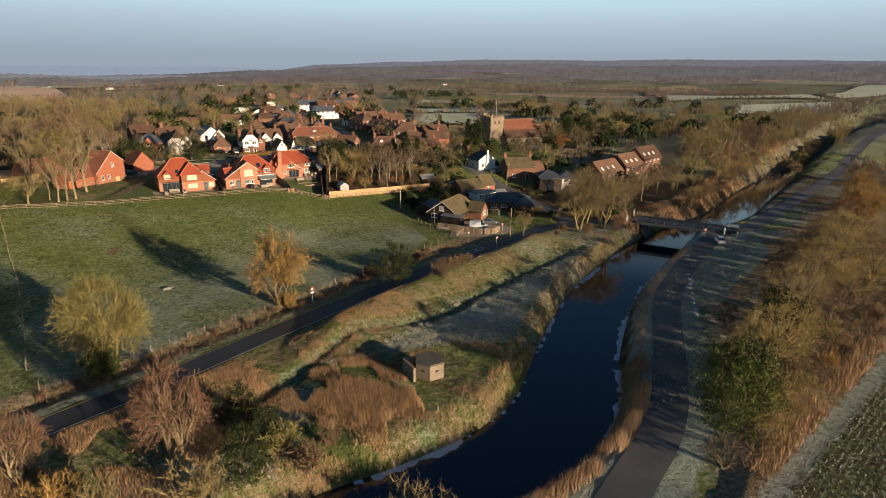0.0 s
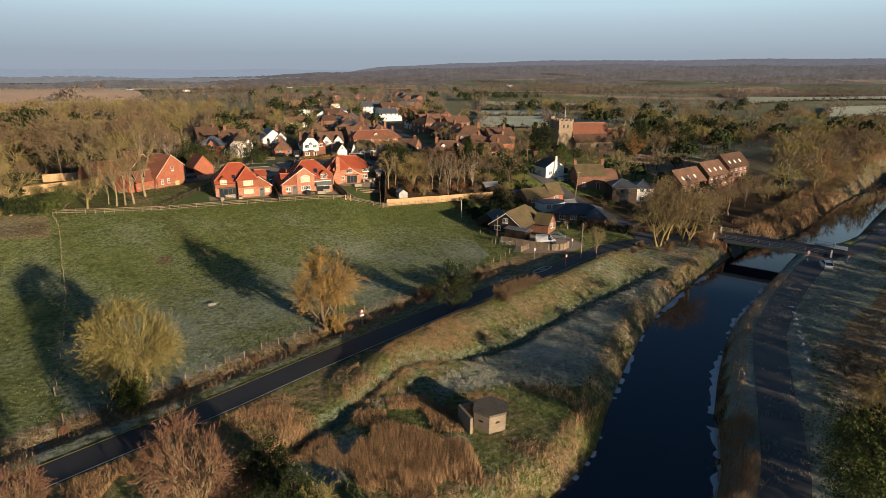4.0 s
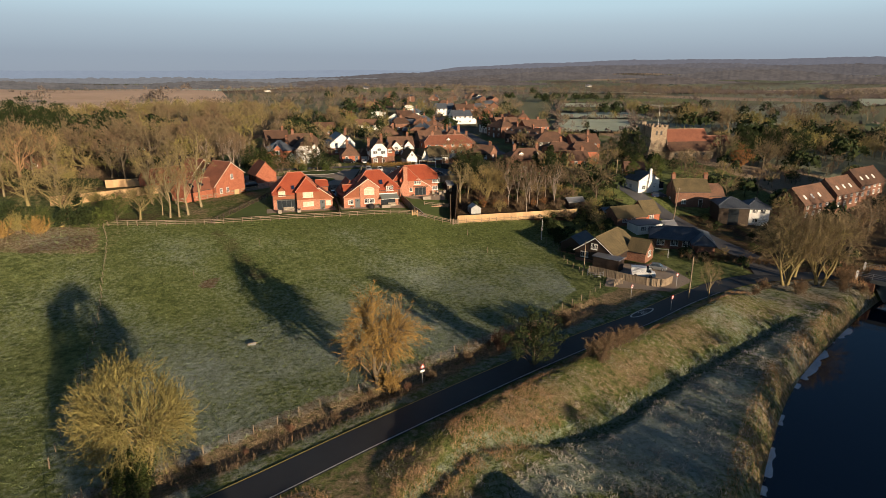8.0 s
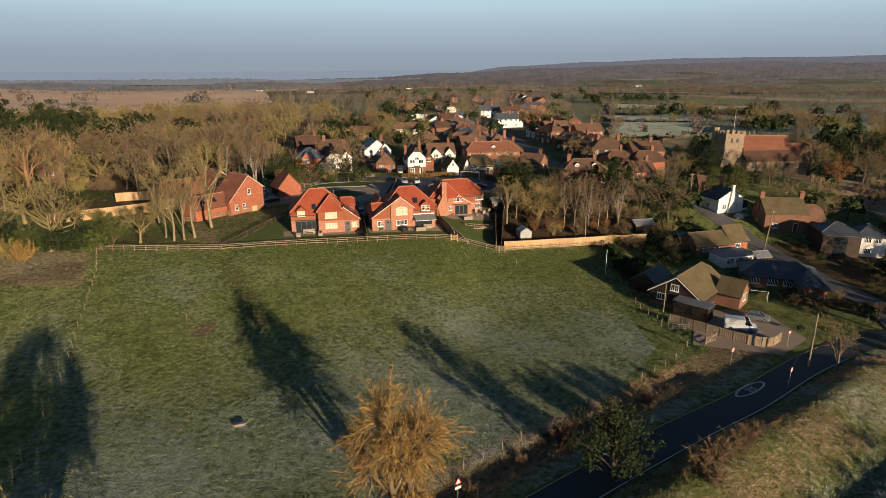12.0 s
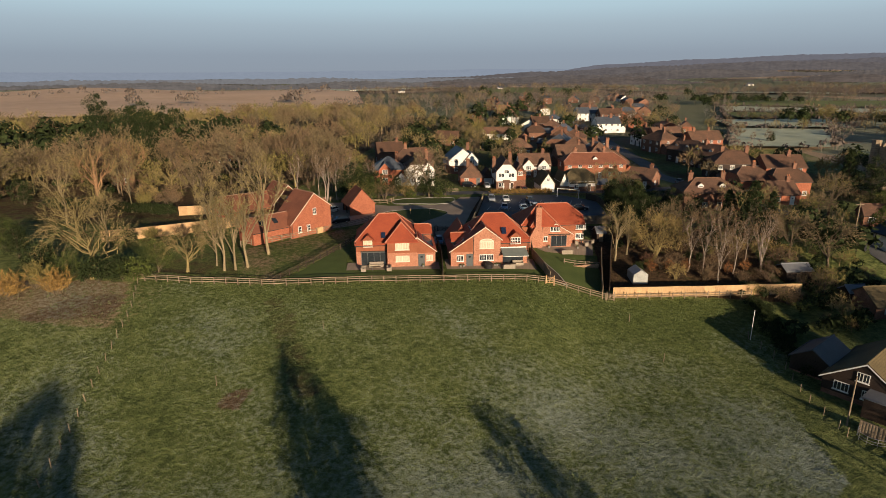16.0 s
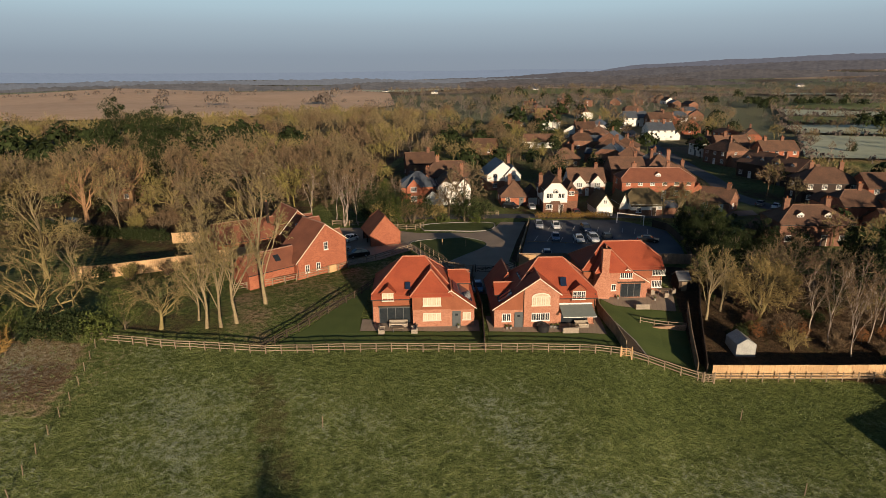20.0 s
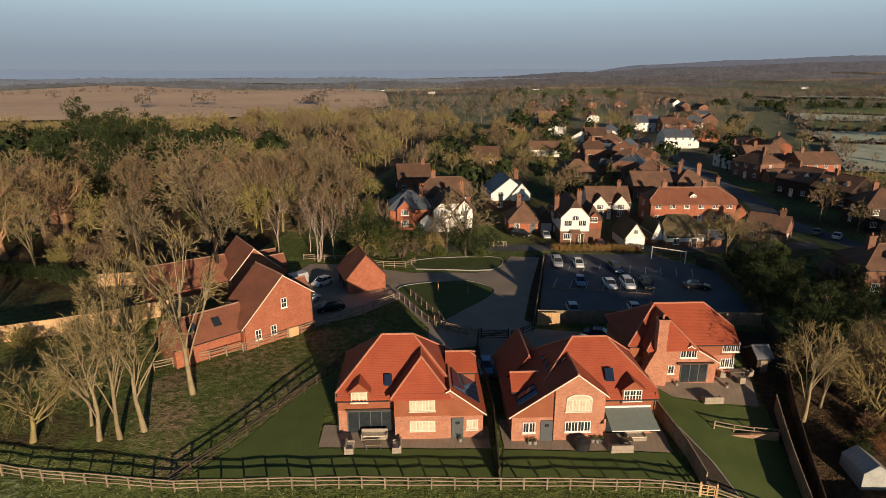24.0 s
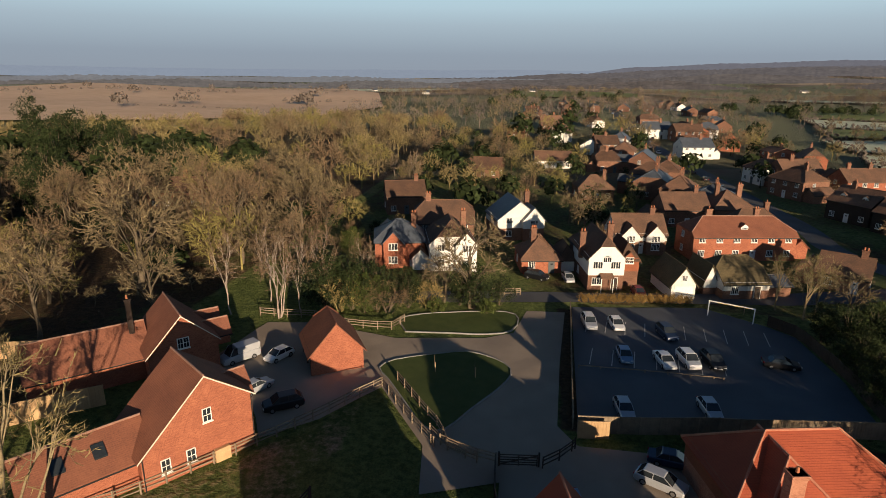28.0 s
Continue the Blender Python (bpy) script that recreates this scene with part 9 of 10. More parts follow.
def car_meshes(style, paint):
    L, W, H, hood, boot, belt = {"hatch": (4.1, 1.76, 1.48, 0.95, 0.25, 0.92), "saloon": (4.6, 1.8, 1.45, 1.15, 0.75, 0.92), "suv": (4.6, 1.88, 1.72, 1.05, 0.2, 1.08), "estate": (4.7, 1.84, 1.5, 1.15, 0.22, 0.95), "van": (5.2, 2.0, 2.2, 0.9, 0.05, 1.2)}[style]
    hw = W / 2
    st = [(-L / 2, 0.32, 0.62, 0.80), (-L / 2 + 0.15, 0.24, belt - 0.2, 0.93), (-L / 2 + hood, 0.2, belt, 1.0), (0, 0.2, belt + 0.02, 1.0), (L / 2 - max(boot, 0.3), 0.22, belt + 0.04, 0.99), (L / 2 - 0.08, 0.3, belt - 0.02, 0.93), (L / 2, 0.38, 0.7, 0.86)]
    g = Geo()
    ring = []
    for y, zb, zt, k in st:
        w = hw * k
        ring.append([(-w * 0.94, y, zb), (w * 0.94, y, zb), (w, y, zb + 0.22), (w * 0.985, y, zt - 0.1), (w * 0.9, y, zt), (-w * 0.9, y, zt), (-w * 0.985, y, zt - 0.1), (-w, y, zb + 0.22)])
    last = 8 * (len(ring) - 1)
    g.add([p for r_ in ring for p in r_], [(i * 8 + k, i * 8 + (k + 1) % 8, i * 8 + 8 + (k + 1) % 8, i * 8 + 8 + k) for i in range(len(ring) - 1) for k in range(8)] + [(7, 6, 5, 4, 3, 2, 1, 0), tuple(range(last, last + 8))])
    y0, y1, y2, y3 = -L / 2 + hood - 0.05, -L / 2 + hood + (0.75 if style != "van" else 0.6), L / 2 - boot - (0.55 if style not in ("van",) else 0.1), L / 2 - boot - 0.02
    a, b = hw * 0.9, hw * 0.74
    glass = Geo().add([(-a, y0, belt), (a, y0, belt), (b, y1, H - 0.05), (-b, y1, H - 0.05), (-a, y3, belt + 0.03), (a, y3, belt + 0.03), (b, y2, H - 0.06), (-b, y2, H - 0.06)], [(0, 1, 2, 3), (5, 4, 7, 6), (1, 5, 6, 2), (4, 0, 3, 7)])
    roof = Geo().add([(-b, y1, H - 0.06), (b, y1, H - 0.06), (b, y2, H - 0.07), (-b, y2, H - 0.07), (-b * 0.9, y1 + 0.12, H), (b * 0.9, y1 + 0.12, H), (b * 0.9, y2 - 0.12, H - 0.01), (-b * 0.9, y2 - 0.12, H - 0.01)], [(0, 1, 5, 4), (1, 2, 6, 5), (2, 3, 7, 6), (3, 0, 4, 7), (4, 5, 6, 7)])
    pillars = []
    for s in (-1, 1):
        for (ya, za, xa), (yb, zb, xb) in (((y0, belt, a), (y1, H - 0.05, b)), ((y3, belt, a), (y2, H - 0.06, b)), (((y1 + y2) / 2, belt, a), ((y1 + y2) / 2, H - 0.06, b))):
            pillars.append(Geo().tube((s * (xa + 0.005), ya, za), (s * (xb + 0.005), yb, zb), 0.04, n=4))
    if style == "van":
        roof = Geo().box(-a, -0.6, belt, a, y3 + 0.02, H - 0.05, b=0.05)
    tyre = Geo().tube((-0.11, 0, 0), (0.11, 0, 0), 0.33, n=14)
    rim = Geo().tube((-0.118, 0, 0), (0.118, 0, 0), 0.2, n=10)
    lamp = Geo().box(-hw * 0.17, -L / 2, 0.56, hw * 0.17, -L / 2 + 0.14, 0.7)
    tail = Geo().box(-hw * 0.13, L / 2 - 0.12, 0.72, hw * 0.13, L / 2 + 0.005, 0.9)
    plate = Geo().box(-0.26, -0.008, -0.06, 0.26, 0.008, 0.06)
    pm = M["car_" + paint]
    return dict(body=g.mesh("body", pm), glazing=glass.mesh("glazing", M["glass"]), roof=roof.mesh("roof", pm), pillars=[q.mesh("pillar", pm) for q in pillars], tyre=tyre.mesh("tyre", M["tyre"]), rim=rim.mesh("rim", M["alloy"]), headlight=lamp.mesh("headlight", M["lamp_clear"]), tail_light=tail.mesh("tail_light", M["lamp_red"]), plate=plate.mesh("number_plate", M["sign_white"]), size=(L, W))


def car(style, paint, x, y, yaw, label, dz=0.08, group="parked cars"):
    if (style, paint) not in CARS:
        CARS[style, paint] = car_meshes(style, paint)
    c = CARS[style, paint]
    ob = thing("van" if style == "van" else "car", at(x, y, yaw, dz), label, "van" if style == "van" else "car", group)
    ob.scale = (0.86, 0.86, 0.86)
    for k_ in ("body", "glazing", "roof"):
        part(k_, c[k_], None, ob)
    if y < 205:
        for q in c["pillars"]:
            part("pillar", q, None, ob)
    L, W = c["size"]
    for sx in (-1, 1):
        part("headlight", c["headlight"], None, ob, m=pose(sx * W * 0.34, 0, 0))
        part("tail_light", c["tail_light"], None, ob, m=pose(sx * W * 0.375, 0, 0))
    part("number_plate", c["plate"], None, ob, m=pose(0, L / 2 + 0.008, 0.56))
    part("number_plate", c["plate"], None, ob, m=pose(0, -L / 2 - 0.008, 0.48))
    for sx in (-1, 1):
        for sy in (-1, 1):
            w = part("wheel", c["tyre"], None, ob, m=pose(sx * (W / 2 - 0.1), sy * L * 0.295, 0.33))
            part("rim", c["rim"], None, w)
    return ob


for style, paint, x, y, yaw, lab in (
        ("van", "silver", -48.3, 139.6, -35, "silver people carrier parked on the drive"), ("hatch", "white", -44.1, 140.8, -25, "white hatchback parked on the drive"),
        ("saloon", "silver", -43.4, 133.6, 155, "silver saloon beside the brick house"), ("suv", "black", -39.2, 131.2, -55, "black estate car parked on the drive"),
        ("suv", "silver", -8.4, 157.2, 8, "grey van-like car in the car park"), ("hatch", "white", -4.9, 157.4, 10, "white hatchback in the car park"),
        ("suv", "navy", 1.1, 155.8, 14, "navy off-roader in the car park"), ("hatch", "blue", -4.9, 148.4, 5, "pale blue hatchback in the car park"),
        ("saloon", "white", -0.5, 148.0, 12, "silver-white saloon in the car park"), ("suv", "white", 2.2, 148.6, 12, "white off-roader in the car park"),
        ("suv", "black", 4.9, 148.8, 10, "black off-roader in the car park"), ("saloon", "black", 12.4, 149.6, 85, "dark saloon in shade of the car park"),
        ("hatch", "silver", -6.3, 136.6, 8, "frosted pale hatchback behind the fence"), ("hatch", "silver", 2.0, 138.2, 8, "frosted pale hatchback behind the fence"),
        ("hatch", "blue", -11.6, 121.8, 15, "frosted pale car on the drive"), ("estate", "silver", -4.6, 126.2, 62, "silver estate car before the house"), ("hatch", "blue", -16.2, 118.3, 12, "frosted pale blue car between houses"),
        ("saloon", "navy", -3.2, 129.2, 80, "dark car in shade before the house"), ("hatch", "red", -0.4, 170.0, 12, "dark red hatchback before the white cottage"),
        ("suv", "black", -15.6, 174.0, 70, "black car before the brick bungalow"), ("hatch", "silver", -10.6, 174.4, 12, "silver car before the bungalow garage"),
        ("van", "white", 45.0, 71.2, 68, "white panel van in the bungalow yard"), ("hatch", "grey", 49.3, 74.6, 60, "grey hatchback in the bungalow yard"),
        ("suv", "navy", 70.8, 122.0, 75, "blue car before the white cottage"), ("suv", "white", 91.6, 43.6, 150, "white car at the bridge junction")):
    car(style, paint, x, y, yaw, lab)
for i in range(22):
    t = LANE[int(60 + i * 5)] if 60 + i * 5 < len(LANE) else LANE[-1]
    if t[1] < 205:
        continue
    car(RND.choice(["hatch", "saloon", "suv", "estate"]), RND.choice(["silver", "white", "black", "blue", "grey", "navy"]), t[0] + RND.choice([-3.4, 3.4]), t[1], 178 + RND.uniform(-6, 6), "car parked along the village street")
for x, y, yaw in ((36.5, 190, 140), (34.6, 186.5, 140), (31.5, 184, 120), (43.5, 187, 150), (46.2, 184.5, 150), (29.5, 199, 60)):
    car(RND.choice(["hatch", "saloon", "estate"]), RND.choice(["silver", "white", "grey", "black"]), x, y, yaw, "car parked beside the street verge")

# ---- street furniture ----
def pole(x, y, h, label, r=0.1, mat_="wood_grey", lean=0.0, arms=0, yaw=0.0):
    p = thing("telegraph_pole", at(x, y, yaw) @ pose(0, 0, 0, 0, lean, 0), label, "pole")
    part("shaft", Geo().tube((0, 0, -0.5), (0, 0, h), r, r * 0.75, 10), M[mat_], p)
    for i in range(arms):
        part("crossarm", Geo().box(-0.7, -0.05, h - 0.35 - 0.5 * i, 0.7, 0.05, h - 0.25 - 0.5 * i), M["wood_grey"], p)
    return p


def cable(a, b, sag=0.6, label="overhead cable"):
    g = Geo()
    A, B = Vector(a), Vector(b)
    pts = [A.lerp(B, i / 10) - Vector((0, 0, sag * 4 * (i / 10) * (1 - i / 10))) for i in range(11)]
    for p, q_ in zip(pts, pts[1:]):
        g.tube(p, q_, 0.015, n=3, cap=False)
    ob = new("cable", g.mesh("cable", M["black_metal"]))
    return tagged(ob, "thin black overhead cable from the pole", "cable")


pole(48.0, 59.6, 7.4, "weathered timber telegraph pole by the road", 0.12)
pole(35.0, 75.2, 6.0, "grey timber pole beside the bungalow", 0.1)
pole(31.6, 94.6, 4.6, "thin white post in the field edge", 0.05, "white_paint")
pole(68.0, 107.0, 8.5, "leaning timber pole with crossarm", 0.12, lean=6, arms=1, yaw=20)
pole(62.0, 131.0, 7.5, "timber pole among the cottages", 0.11, arms=1)
cable((48, 59.6, 6.2), (43.6, 56.6, -0.6), 0.0)
cable((48, 59.6, 6.4), (68.4, 107.0, 8.8), 0.8)
cable((68.9, 107.0, 8.8), (62, 131, 9.6), 0.6)


def sign(x, y, yaw, kind_, label):
    s = thing("road_sign", at(x, y, yaw), label, "sign")
    part("pole", Geo().tube((0, 0, -0.3), (0, 0, 2.6), 0.04, n=8), M["galv"], s)
    if kind_ == "round":
        pl = part("plate", Geo().tube((0, -0.05, 2.3), (0, -0.08, 2.3), 0.32, n=20), M["sign_red"], s)
        part("face", Geo().tube((0, -0.081, 2.3), (0, -0.09, 2.3), 0.25, n=20), M["sign_white"], pl)
        part("digits", Geo().box(-0.13, -0.1, 2.2, -0.03, -0.091, 2.4).box(0.03, -0.1, 2.2, 0.13, -0.091, 2.4), M["black_metal"], pl)
    else:
        up = 1 if kind_ == "warn" else -1
        tri_ = lambda r, y: [(r * math.cos(math.radians(a)), y, 2.3 + up * r * math.sin(math.radians(a))) for a in (90, 210, 330)]
        pl = part("plate", Geo().add(tri_(0.42, -0.06) + tri_(0.42, -0.03), [(0, 1, 2), (5, 4, 3), (0, 3, 4, 1), (1, 4, 5, 2), (2, 5, 3, 0)]), M["sign_red"], s)
        part("face", Geo().add(tri_(0.28, -0.068), [(0, 1, 2)]), M["sign_white"], pl)
    if kind_ == "warn":
        part("supplementary_plate", Geo().box(-0.3, -0.06, 1.55, 0.3, -0.04, 1.82), M["sign_white"], s)
    return s


sign(1.8, 36.0, 30, "warn", "white triangular warning sign on a grey post")
sign(38.2, 60.2, 35, "round", "round speed sign on the grass corner")
sign(42.6, 54.8, 35, "round", "round speed sign at the bank edge")
sign(48.6, 65.3, 20, "give", "small triangular give way sign")
sign(89.6, 46.2, -10, "round", "round sign beside the bridge")
sign(95.6, 43.0, 20, "round", "round sign at the junction")
sign(88.4, 37.6, 10, "give", "give way sign beside the lane")
for x, y in ((13, 165.5), (-26, 141), (-21.5, 140.6)):
    st = thing("sapling", at(x, y), "staked young sapling on the lawn", "sapling")
    part("stake", Geo().tube((0.15, 0, -0.2), (0.15, 0, 1.3), 0.04, n=6), M["wood_new"], st)
    part("stem", Geo().tube((0, 0, -0.2), (0.05, 0, 2.2), 0.03, 0.015, n=5), M["bark"], st)
# painted speed roundel and lane marks
rd = Geo()
rc, ra = Vector((38.3, 56.4, 0)), math.radians(33)
ux, uy = Vector((math.cos(ra), math.sin(ra), 0)), Vector((-math.sin(ra), math.cos(ra), 0))
zr = gz(38.3, 54.2) + 0.125
oc = Vector((36.9, 53.1, zr)) + ux * 1.1 + uy * 0.45
for i in range(32):
    a0, a1 = 2 * math.pi * i / 32, 2 * math.pi * (i + 1) / 32
    rd.add([oc + ux * 3.0 * k * math.cos(a) + uy * 0.8 * (k if k == 1 else 0.72) * math.sin(a) for k, a in ((1, a0), (1, a1), (0.88, a1), (0.88, a0))], [(0, 1, 2, 3)])
structure("road_marking", rd, M["paint_line"], "white painted oval speed roundel on the road")
tc = bpy.data.curves.new("road_digits", "FONT")
tc.body, tc.size, tc.align_x, tc.align_y = "30", 0.95, "CENTER", "CENTER"
td = new("road_digits", tc)
td.data.materials.append(M["paint_line"])
td.matrix_basis = Matrix.Translation(oc) @ pose(0, 0, 0.004, 0, 0, 33 - 90) @ Matrix.Diagonal((1, 2.2, 1, 1))
tagged(td, "white painted speed limit digits on the road", "", "", "structure")
# lying pale stones along the lane
for i in range(9):
    x, y = 58.5 + i * 1.5, 12.5 + i * 2.0 + RND.uniform(-0.4, 0.4)
    s_ = thing("stone", at(x, y, RND.uniform(0, 180)), "pale frosted stone on the lane verge", "stone", "stones beside the lane")
    part("rock", Geo().add([(-0.5, -0.2, -0.1), (0.5, -0.25, -0.1), (0.45, 0.2, -0.1), (-0.4, 0.25, -0.1), (-0.3, -0.1, 0.25), (0.3, -0.12, 0.2), (0.25, 0.1, 0.28), (-0.25, 0.12, 0.2)], [(0, 1, 5, 4), (1, 2, 6, 5), (2, 3, 7, 6), (3, 0, 4, 7), (4, 5, 6, 7)]), M["ice"], s_)

hb = thing("height_barrier", at(8.0, 164.0, -22), "white and yellow height barrier at the car park", "barrier")
for x in (0, 5.6):
    part("post", Geo().box(x - 0.07, -0.07, -0.3, x + 0.07, 0.07, 2.3), M["white_paint"], hb)
part("bar", Geo().box(-0.1, -0.06, 2.15, 5.7, 0.06, 2.3), M["white_paint"], hb)
part("stripe", Geo().box(1.0, -0.075, 2.12, 4.9, -0.062, 2.2), M["yellow_line"], hb)
cpl = Geo()
for i in range(12):
    x = -9 + i * 2.45
    for y in (146.2, 155.0):
        if x < 14 and not (y < 150 and x > 8):
            z = gz(x, y) + 0.085
            cpl.add([(x, y, z), (x + 0.1, y, z), (x + 0.1 + 0.6, y + 4.2, gz(x, y + 4.2) + 0.085), (x + 0.6, y + 4.2, gz(x, y + 4.2) + 0.085)], [(0, 1, 2, 3)])
structure("car_park_lines", cpl, M["paint_line"], "faint white parking bay lines")

# ---- gardens and terraces ----
def sofa(parent_m, w, label, d=0.8):
    s = thing("garden_sofa", parent_m, label, "sofa", "terrace furniture")
    part("base", Geo().box(-w / 2, 0, 0.05, w / 2, d, 0.38, b=0.03), M["rattan"], s)
    part("backrest", Geo().box(-w / 2, d - 0.16, 0.38, w / 2, d, 0.82, b=0.03), M["rattan"], s)
    for k in (-1, 1):
        part("arm", Geo().box(k * w / 2 - (0.14 if k > 0 else 0), 0, 0.38, k * w / 2 + (0.14 if k < 0 else 0), d - 0.16, 0.62, b=0.03), M["rattan"], s)
    n = max(1, int(w / 0.7))
    for i in range(n):
        x = -w / 2 + 0.15 + i * (w - 0.3) / n
        part("cushion", Geo().box(x + 0.01, 0.03, 0.38, x + (w - 0.3) / n - 0.01, d - 0.18, 0.5, b=0.03), M["cushion"], s)
    return s


def table(parent_m, w, d, h, label, top="wood_grey"):
    t = thing("garden_table", parent_m, label, "table", "terrace furniture")
    part("tabletop", Geo().box(-w / 2, -d / 2, h - 0.05, w / 2, d / 2, h, b=0.012), M[top], t)
    for sx in (-1, 1):
        for sy in (-1, 1):
            part("leg", Geo().box(sx * (w / 2 - 0.08) - 0.03, sy * (d / 2 - 0.08) - 0.03, 0, sx * (w / 2 - 0.08) + 0.03, sy * (d / 2 - 0.08) + 0.03, h - 0.05), M["grey_paint"], t)
    return t


def local(ob, x, y, yaw=0.0, dz=0.08):
    p = ob.matrix_basis @ Vector((x, y, 0))
    return pose(p.x, p.y, gz(p.x, p.y) + dz, 0, 0, math.degrees(ob.matrix_basis.to_euler().z) + yaw)


sofa(local(h1, -1.9, -0.1), 2.4, "cream-cushioned rattan garden sofa on the terrace")
sofa(local(h1, -3.6, -1.3, 90), 1.4, "rattan garden armchair facing a table")
sofa(local(h1, -0.2, -1.3, -90), 1.4, "rattan garden armchair facing a table")
table(local(h1, -1.9, -1.0), 1.4, 0.8, 0.55, "low grey garden table among sofas")
sofa(local(h2, 9.6, -1.2, 180), 2.0, "rattan sofa under the awning")
sofa(local(h2, 11.5, -0.3, 0), 1.8, "rattan sofa under the awning")
table(local(h2, 10.4, -0.6), 1.2, 0.7, 0.5, "low garden table under the awning")
sofa(local(h3, 5.6, -3.0, 180), 2.0, "pale rattan garden sofa on paving")
table(local(h3, 10.2, 0.8), 1.6, 0.9, 0.74, "grey dining table on the terrace")
for a in range(4):
    sofa(local(h3, 10.2 + 1.25 * math.cos(a * 1.57), 0.8 + 0.95 * math.sin(a * 1.57), a * 90 - 90), 0.62, "rattan garden chair at the table", 0.6)
bb = thing("covered_barbecue", local(h2, 6.2, -1.0), "black covered barbecue on the terrace", "barbecue")
part("cover", Geo().tube((0, 0, 0), (0, 0, 0.75), 0.75, 0.8, 16).tube((0, 0, 0.75), (0, 0, 1.05), 0.8, 0.35, 16), M["black_metal"], bb)
for ob_, x, y in ((h2, 1.6, -0.5), (h2, 2.1, -0.5), (h2, 7.4, -0.4), (h2, 7.8, -0.45), (h2, 8.2, -0.45), (h1, 5.9, -0.5), (h3, 3.0, -0.6), (h3, 8.4, -0.9)):
    pt = thing("plant_pot", local(ob_, x, y), "small garden pot with winter plant", "plant pot", "terrace pots")
    part("pot", Geo().tube((0, 0, 0), (0, 0, 0.34), 0.14, 0.19, 10), M["conc_grey"], pt)
    sp = Soup()
    r_ = random.Random(int(x * 10))
    for _ in range(40):
        sp.leaf(Vector((r_.gauss(0, 0.1), r_.gauss(0, 0.1), 0.4 + abs(r_.gauss(0, 0.1)))), 0.07, r_)
    part("plant", sp.mesh("plant", M["leaf_mid"]), None, pt)

gh = thing("greenhouse", at(19.0, 109.4, 10), "old aluminium greenhouse behind the boarded fence", "greenhouse")
gf, gp_ = Geo(), Geo()
for x in (-1.2, 1.2):
    for y in (0, 1, 2, 3):
        gf.tube((x, y, 0), (x, y, 1.7), 0.03, n=4)
for y in (0, 1, 2, 3):
    gf.tube((-1.2, y, 1.7), (0, y, 2.5), 0.03, n=4).tube((1.2, y, 1.7), (0, y, 2.5), 0.03, n=4)
for x, z in ((-1.2, 1.7), (1.2, 1.7), (0, 2.5), (-1.2, 0.1), (1.2, 0.1)):
    gf.tube((x, 0, z), (x, 3, z), 0.03, n=4)
part("frame", gf, M["galv"], gh)
haze_glass = mat("dusty_greenhouse_glass", (0.28, 0.29, 0.28), (0.40, 0.41, 0.39), 0.3, 1, 6, 0.05, spec=0.4)
for k in range(3):
    part("roof_pane", Geo().slab([(-1.2, k + 0.03, 1.72), (-1.2, k + 0.97, 1.72), (0, k + 0.97, 2.52), (0, k + 0.03, 2.52)][::-1], 0.01), haze_glass, gh)
    part("roof_pane", Geo().slab([(1.2, k + 0.03, 1.72), (1.2, k + 0.97, 1.72), (0, k + 0.97, 2.52), (0, k + 0.03, 2.52)], 0.01), haze_glass, gh)
    for x in (-1.21, 1.2):
        part("side_pane", Geo().box(x, k + 0.03, 0.1, x + 0.01, k + 0.97, 1.68), haze_glass, gh)
part("end_pane", Geo().add([(-1.18, 0.0, 0.1), (1.18, 0.0, 0.1), (1.18, 0.0, 1.7), (0, 0.0, 2.48), (-1.18, 0.0, 1.7), (-1.18, -0.012, 0.1), (1.18, -0.012, 0.1), (1.18, -0.012, 1.7), (0, -0.012, 2.48), (-1.18, -0.012, 1.7)], [(4, 3, 2, 1, 0), (5, 6, 7, 8, 9), (0, 1, 6, 5), (1, 2, 7, 6), (2, 3, 8, 7), (3, 4, 9, 8), (4, 0, 5, 9)]), haze_glass, gh)
part("plinth", Geo().box(-1.28, -0.08, -0.3, 1.28, 3.08, 0.1), M["brick_old"], gh, "low brick plinth")
for x, y, w, d, h, lab in ((45.5, 113.8, 4.5, 3.2, 2.1, "small garden shed with pale felt roof"), (14.2, 124.5, 1.6, 2.6, 1.9, "lean-to shed beside the house"), (52, 108, 3.0, 2.4, 2.0, "small timber shed in a garden"), (63.5, 99, 3.2, 2.6, 2.0, "grey shed beside the cottage")):
    s_ = thing("shed", at(x, y, 12), lab, "shed")
    block(s_, -w / 2, 0, w / 2, d, h, h + 0.8, "board_dark", "lead", "x", over=0.2)
    part("door", Geo().box(-0.4, -0.05, 0, 0.4, -0.01, 1.8), M["wood_grey"], s_)
fd = thing("cattle_feeder", at(36.4, 72.6), "galvanised ring feeder beside the yard", "feeder")
for z in (0.3, 0.6, 0.95):
    g = Geo()
    for i in range(20):
        a0, a1 = 2 * math.pi * i / 20, 2 * math.pi * (i + 1) / 20
        g.tube((1.5 * math.cos(a0), 1.5 * math.sin(a0), z), (1.5 * math.cos(a1), 1.5 * math.sin(a1), z), 0.03, n=4, cap=False)
    part("ring", g, M["galv"], fd)
for i in range(10):
    a0 = 2 * math.pi * i / 10
    part("upright", Geo().tube((1.5 * math.cos(a0), 1.5 * math.sin(a0), -0.1), (1.5 * math.cos(a0), 1.5 * math.sin(a0), 1.0), 0.03, n=5), M["galv"], fd)
tr = thing("water_trough", at(-21.3, 47.8, 20), "pale cattle trough standing in the field", "trough")
tr.scale = (0.62, 0.62, 0.62)
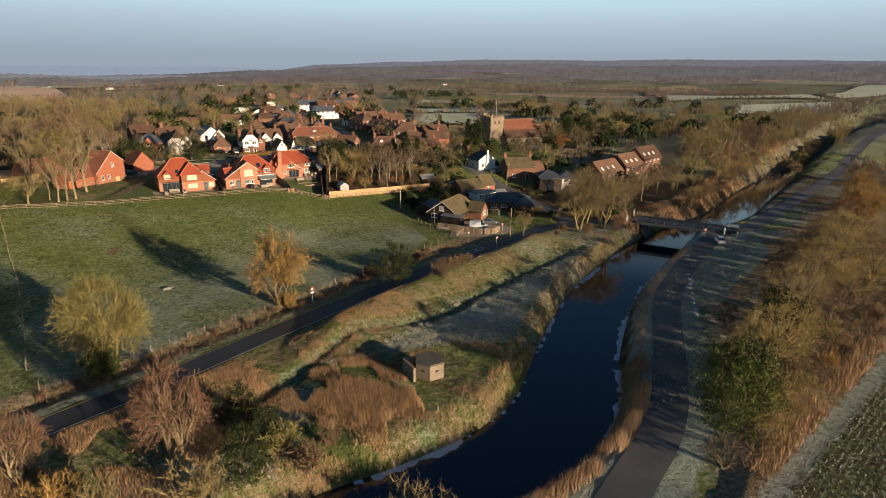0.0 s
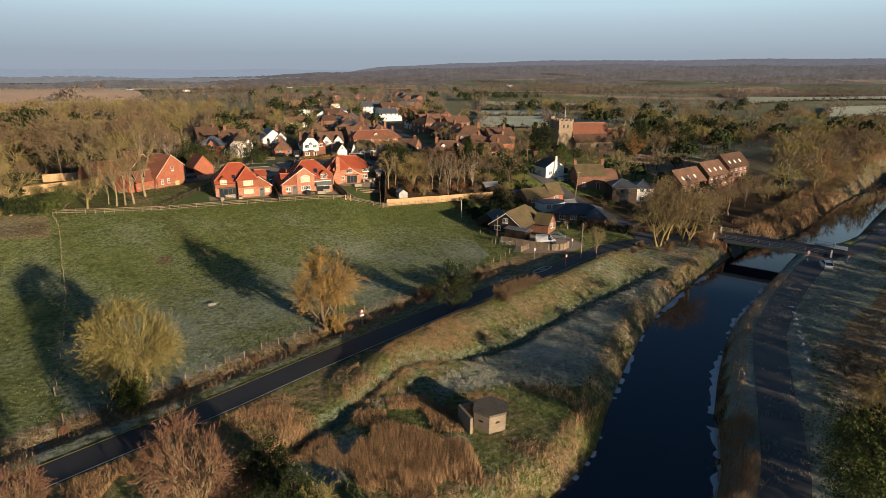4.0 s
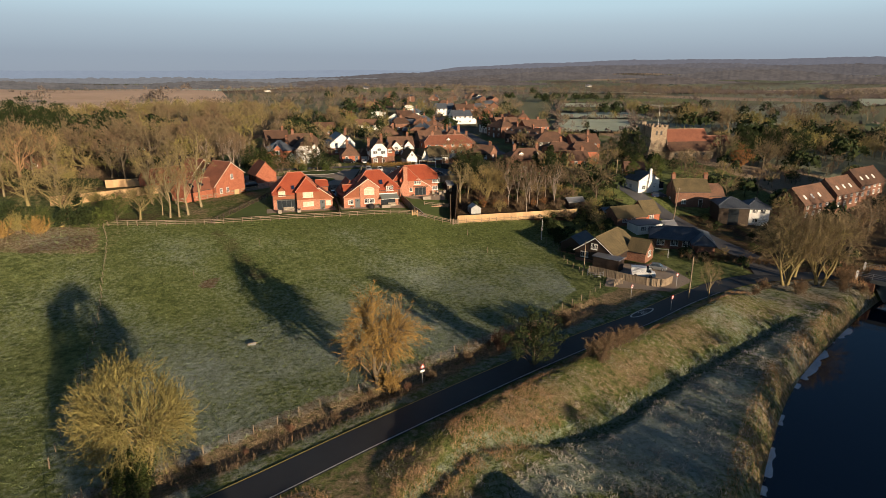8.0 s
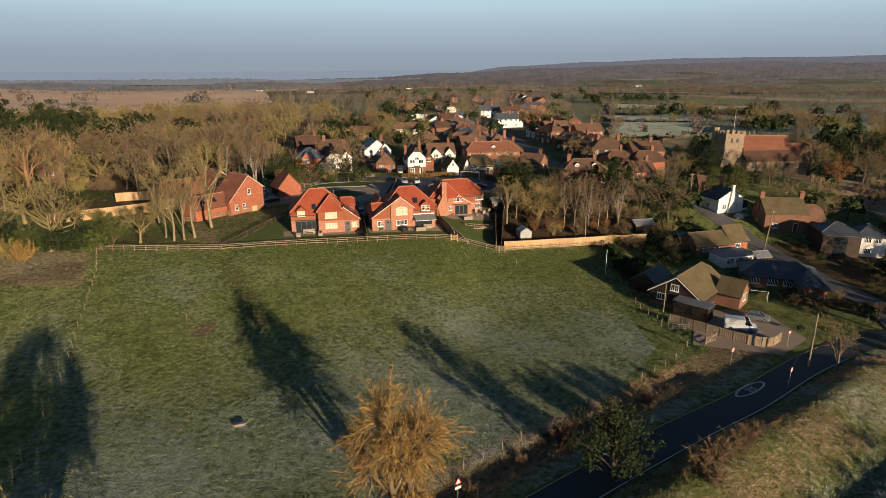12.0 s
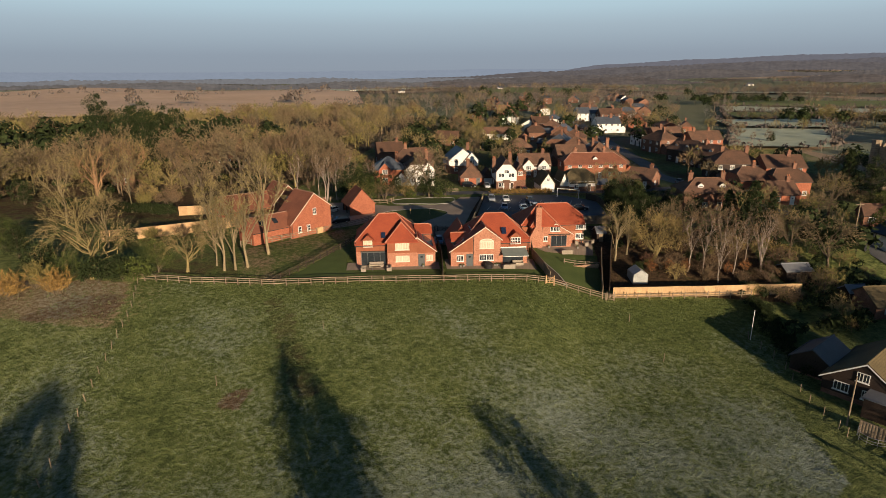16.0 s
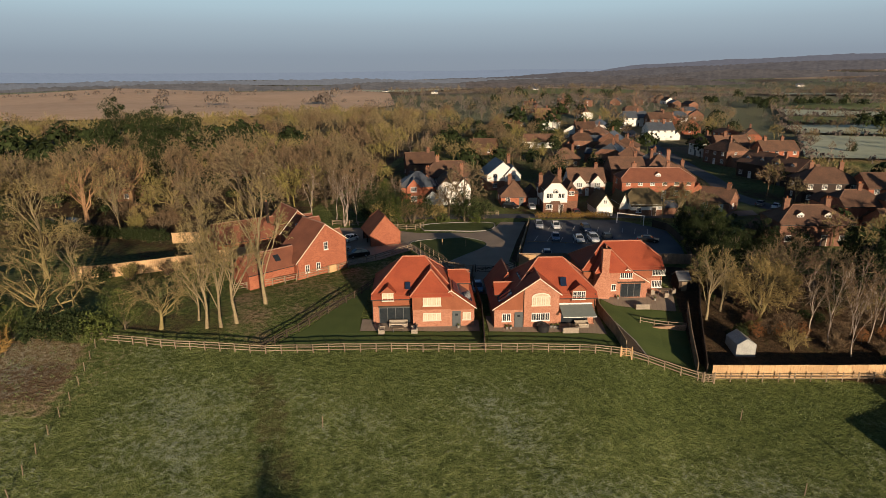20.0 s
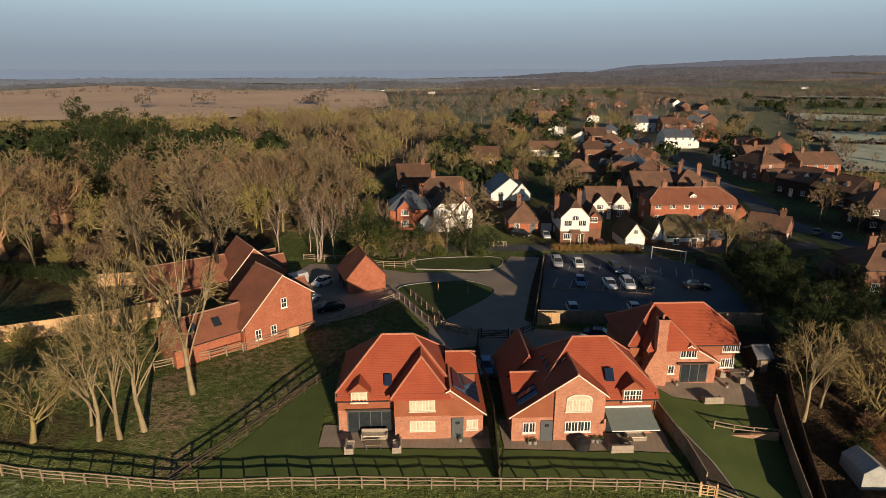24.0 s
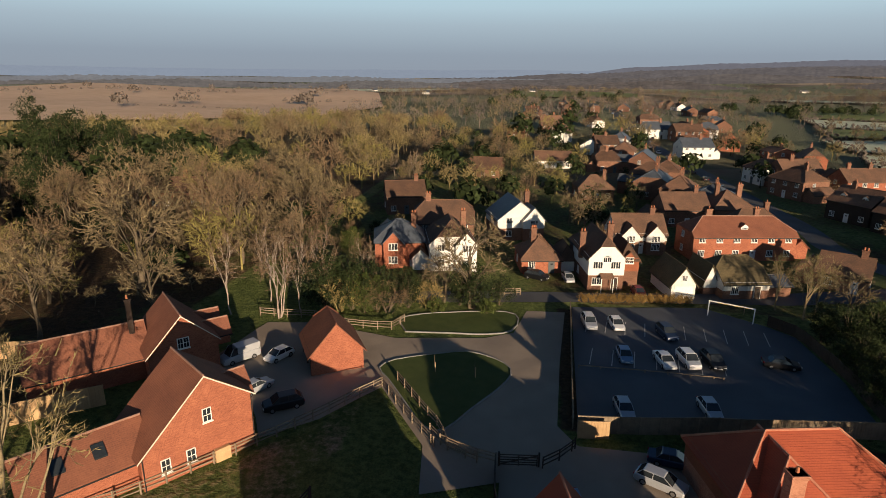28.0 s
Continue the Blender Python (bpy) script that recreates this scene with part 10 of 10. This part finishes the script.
part("basin", Geo().add([(-0.8, -0.3, 0), (0.8, -0.3, 0), (0.8, 0.3, 0), (-0.8, 0.3, 0), (-0.9, -0.38, 0.5), (0.9, -0.38, 0.5), (0.9, 0.38, 0.5), (-0.9, 0.38, 0.5), (-0.8, -0.3, 0.5), (0.8, -0.3, 0.5), (0.8, 0.3, 0.5), (-0.8, 0.3, 0.5), (-0.75, -0.26, 0.3), (0.75, -0.26, 0.3), (0.75, 0.26, 0.3), (-0.75, 0.26, 0.3)], [(0, 1, 5, 4), (1, 2, 6, 5), (2, 3, 7, 6), (3, 0, 4, 7), (4, 5, 9, 8), (5, 6, 10, 9), (6, 7, 11, 10), (7, 4, 8, 11), (8, 9, 13, 12), (9, 10, 14, 13), (10, 11, 15, 14), (11, 8, 12, 15), (12, 13, 14, 15)]), M["galv"], tr)
part("rail", Geo().box(-1.1, -0.5, 0.55, 1.1, -0.42, 0.65).box(-1.1, -0.5, 0, -1.0, -0.42, 0.7).box(1.0, -0.5, 0, 1.1, -0.42, 0.7), M["wood_grey"], tr)
for x, y in ((-27.5, 84.9), (-36.1, 71.4), (18.2, 87), (15.3, 97)):
    s_ = thing("stake", at(x, y), "lone weathered stake in the field", "stake", "field stakes")
    part("shaft", Geo().tube((0, 0, -0.3), (0.03, 0, 1.3), 0.06, 0.05, 6), M["wood_grey"], s_)
gl_ = thing("goal_frame", at(53.6, 82.5, -20), "small white garden goal frame", "goal")
part("frame", Geo().tube((-1.5, 0, 0), (-1.5, 0, 1.8), 0.04, n=6).tube((1.5, 0, 0), (1.5, 0, 1.8), 0.04, n=6).tube((-1.5, 0, 1.8), (1.5, 0, 1.8), 0.04, n=6).tube((-1.5, 0, 1.8), (-1.5, 1.2, 0), 0.03, n=6).tube((1.5, 0, 1.8), (1.5, 1.2, 0), 0.03, n=6), M["white_paint"], gl_)
for i in range(14):
    x, y = 34.5 + RND.uniform(-1, 1), 76 + i * 1.4
    plant("shrub_dark", x + 1.2, y + 10, RND.uniform(0.5, 0.8), group="bungalow garden hedge")
for i in range(16):
    plant("shrub_brown", 58 + i * 1.3, 82 - i * 0.55 + RND.uniform(-0.4, 0.4), RND.uniform(0.4, 0.6), group="garden hedge by the lane")
for x, y in ((21.5, 111.5), (24.5, 112), (27.5, 112.6), (34.5, 112.5), (37.5, 113.6)):
    plant("russet", x, y + 2.4, 0.3, group="russet beech hedge", label="clipped russet beech hedge bush")
for i in range(26):
    q_ = HEDGE[int(i * len(HEDGE) / 26)]
    if q_[0] > -32:
        plant(RND.choice(["shrub_brown", "shrub_red", "shrub_brown"]), q_[0] + RND.uniform(-1, 1), q_[1] + RND.uniform(-1, 1), RND.uniform(0.22, 0.42), group="low hedge scrub along the road")

for i in range(30):
    x, y = RND.uniform(38, 78), RND.uniform(80, 112)
    if any(math.hypot(x - a, y - b) < c_ for a, b, c_ in ((58, 104, 9), (69, 127, 8), (78, 118, 9), (85, 107, 10), (62, 88, 10), (40, 86, 11), (52, 92, 8), (47, 101, 7))) or abs(x - 70) < 4:
        continue
    plant(RND.choice(["shrub_dark", "shrub_brown", "ivy", "shrub_green", "scrub_b"]), x, y, RND.uniform(0.4, 0.75), group="garden shrubs by the cottages")
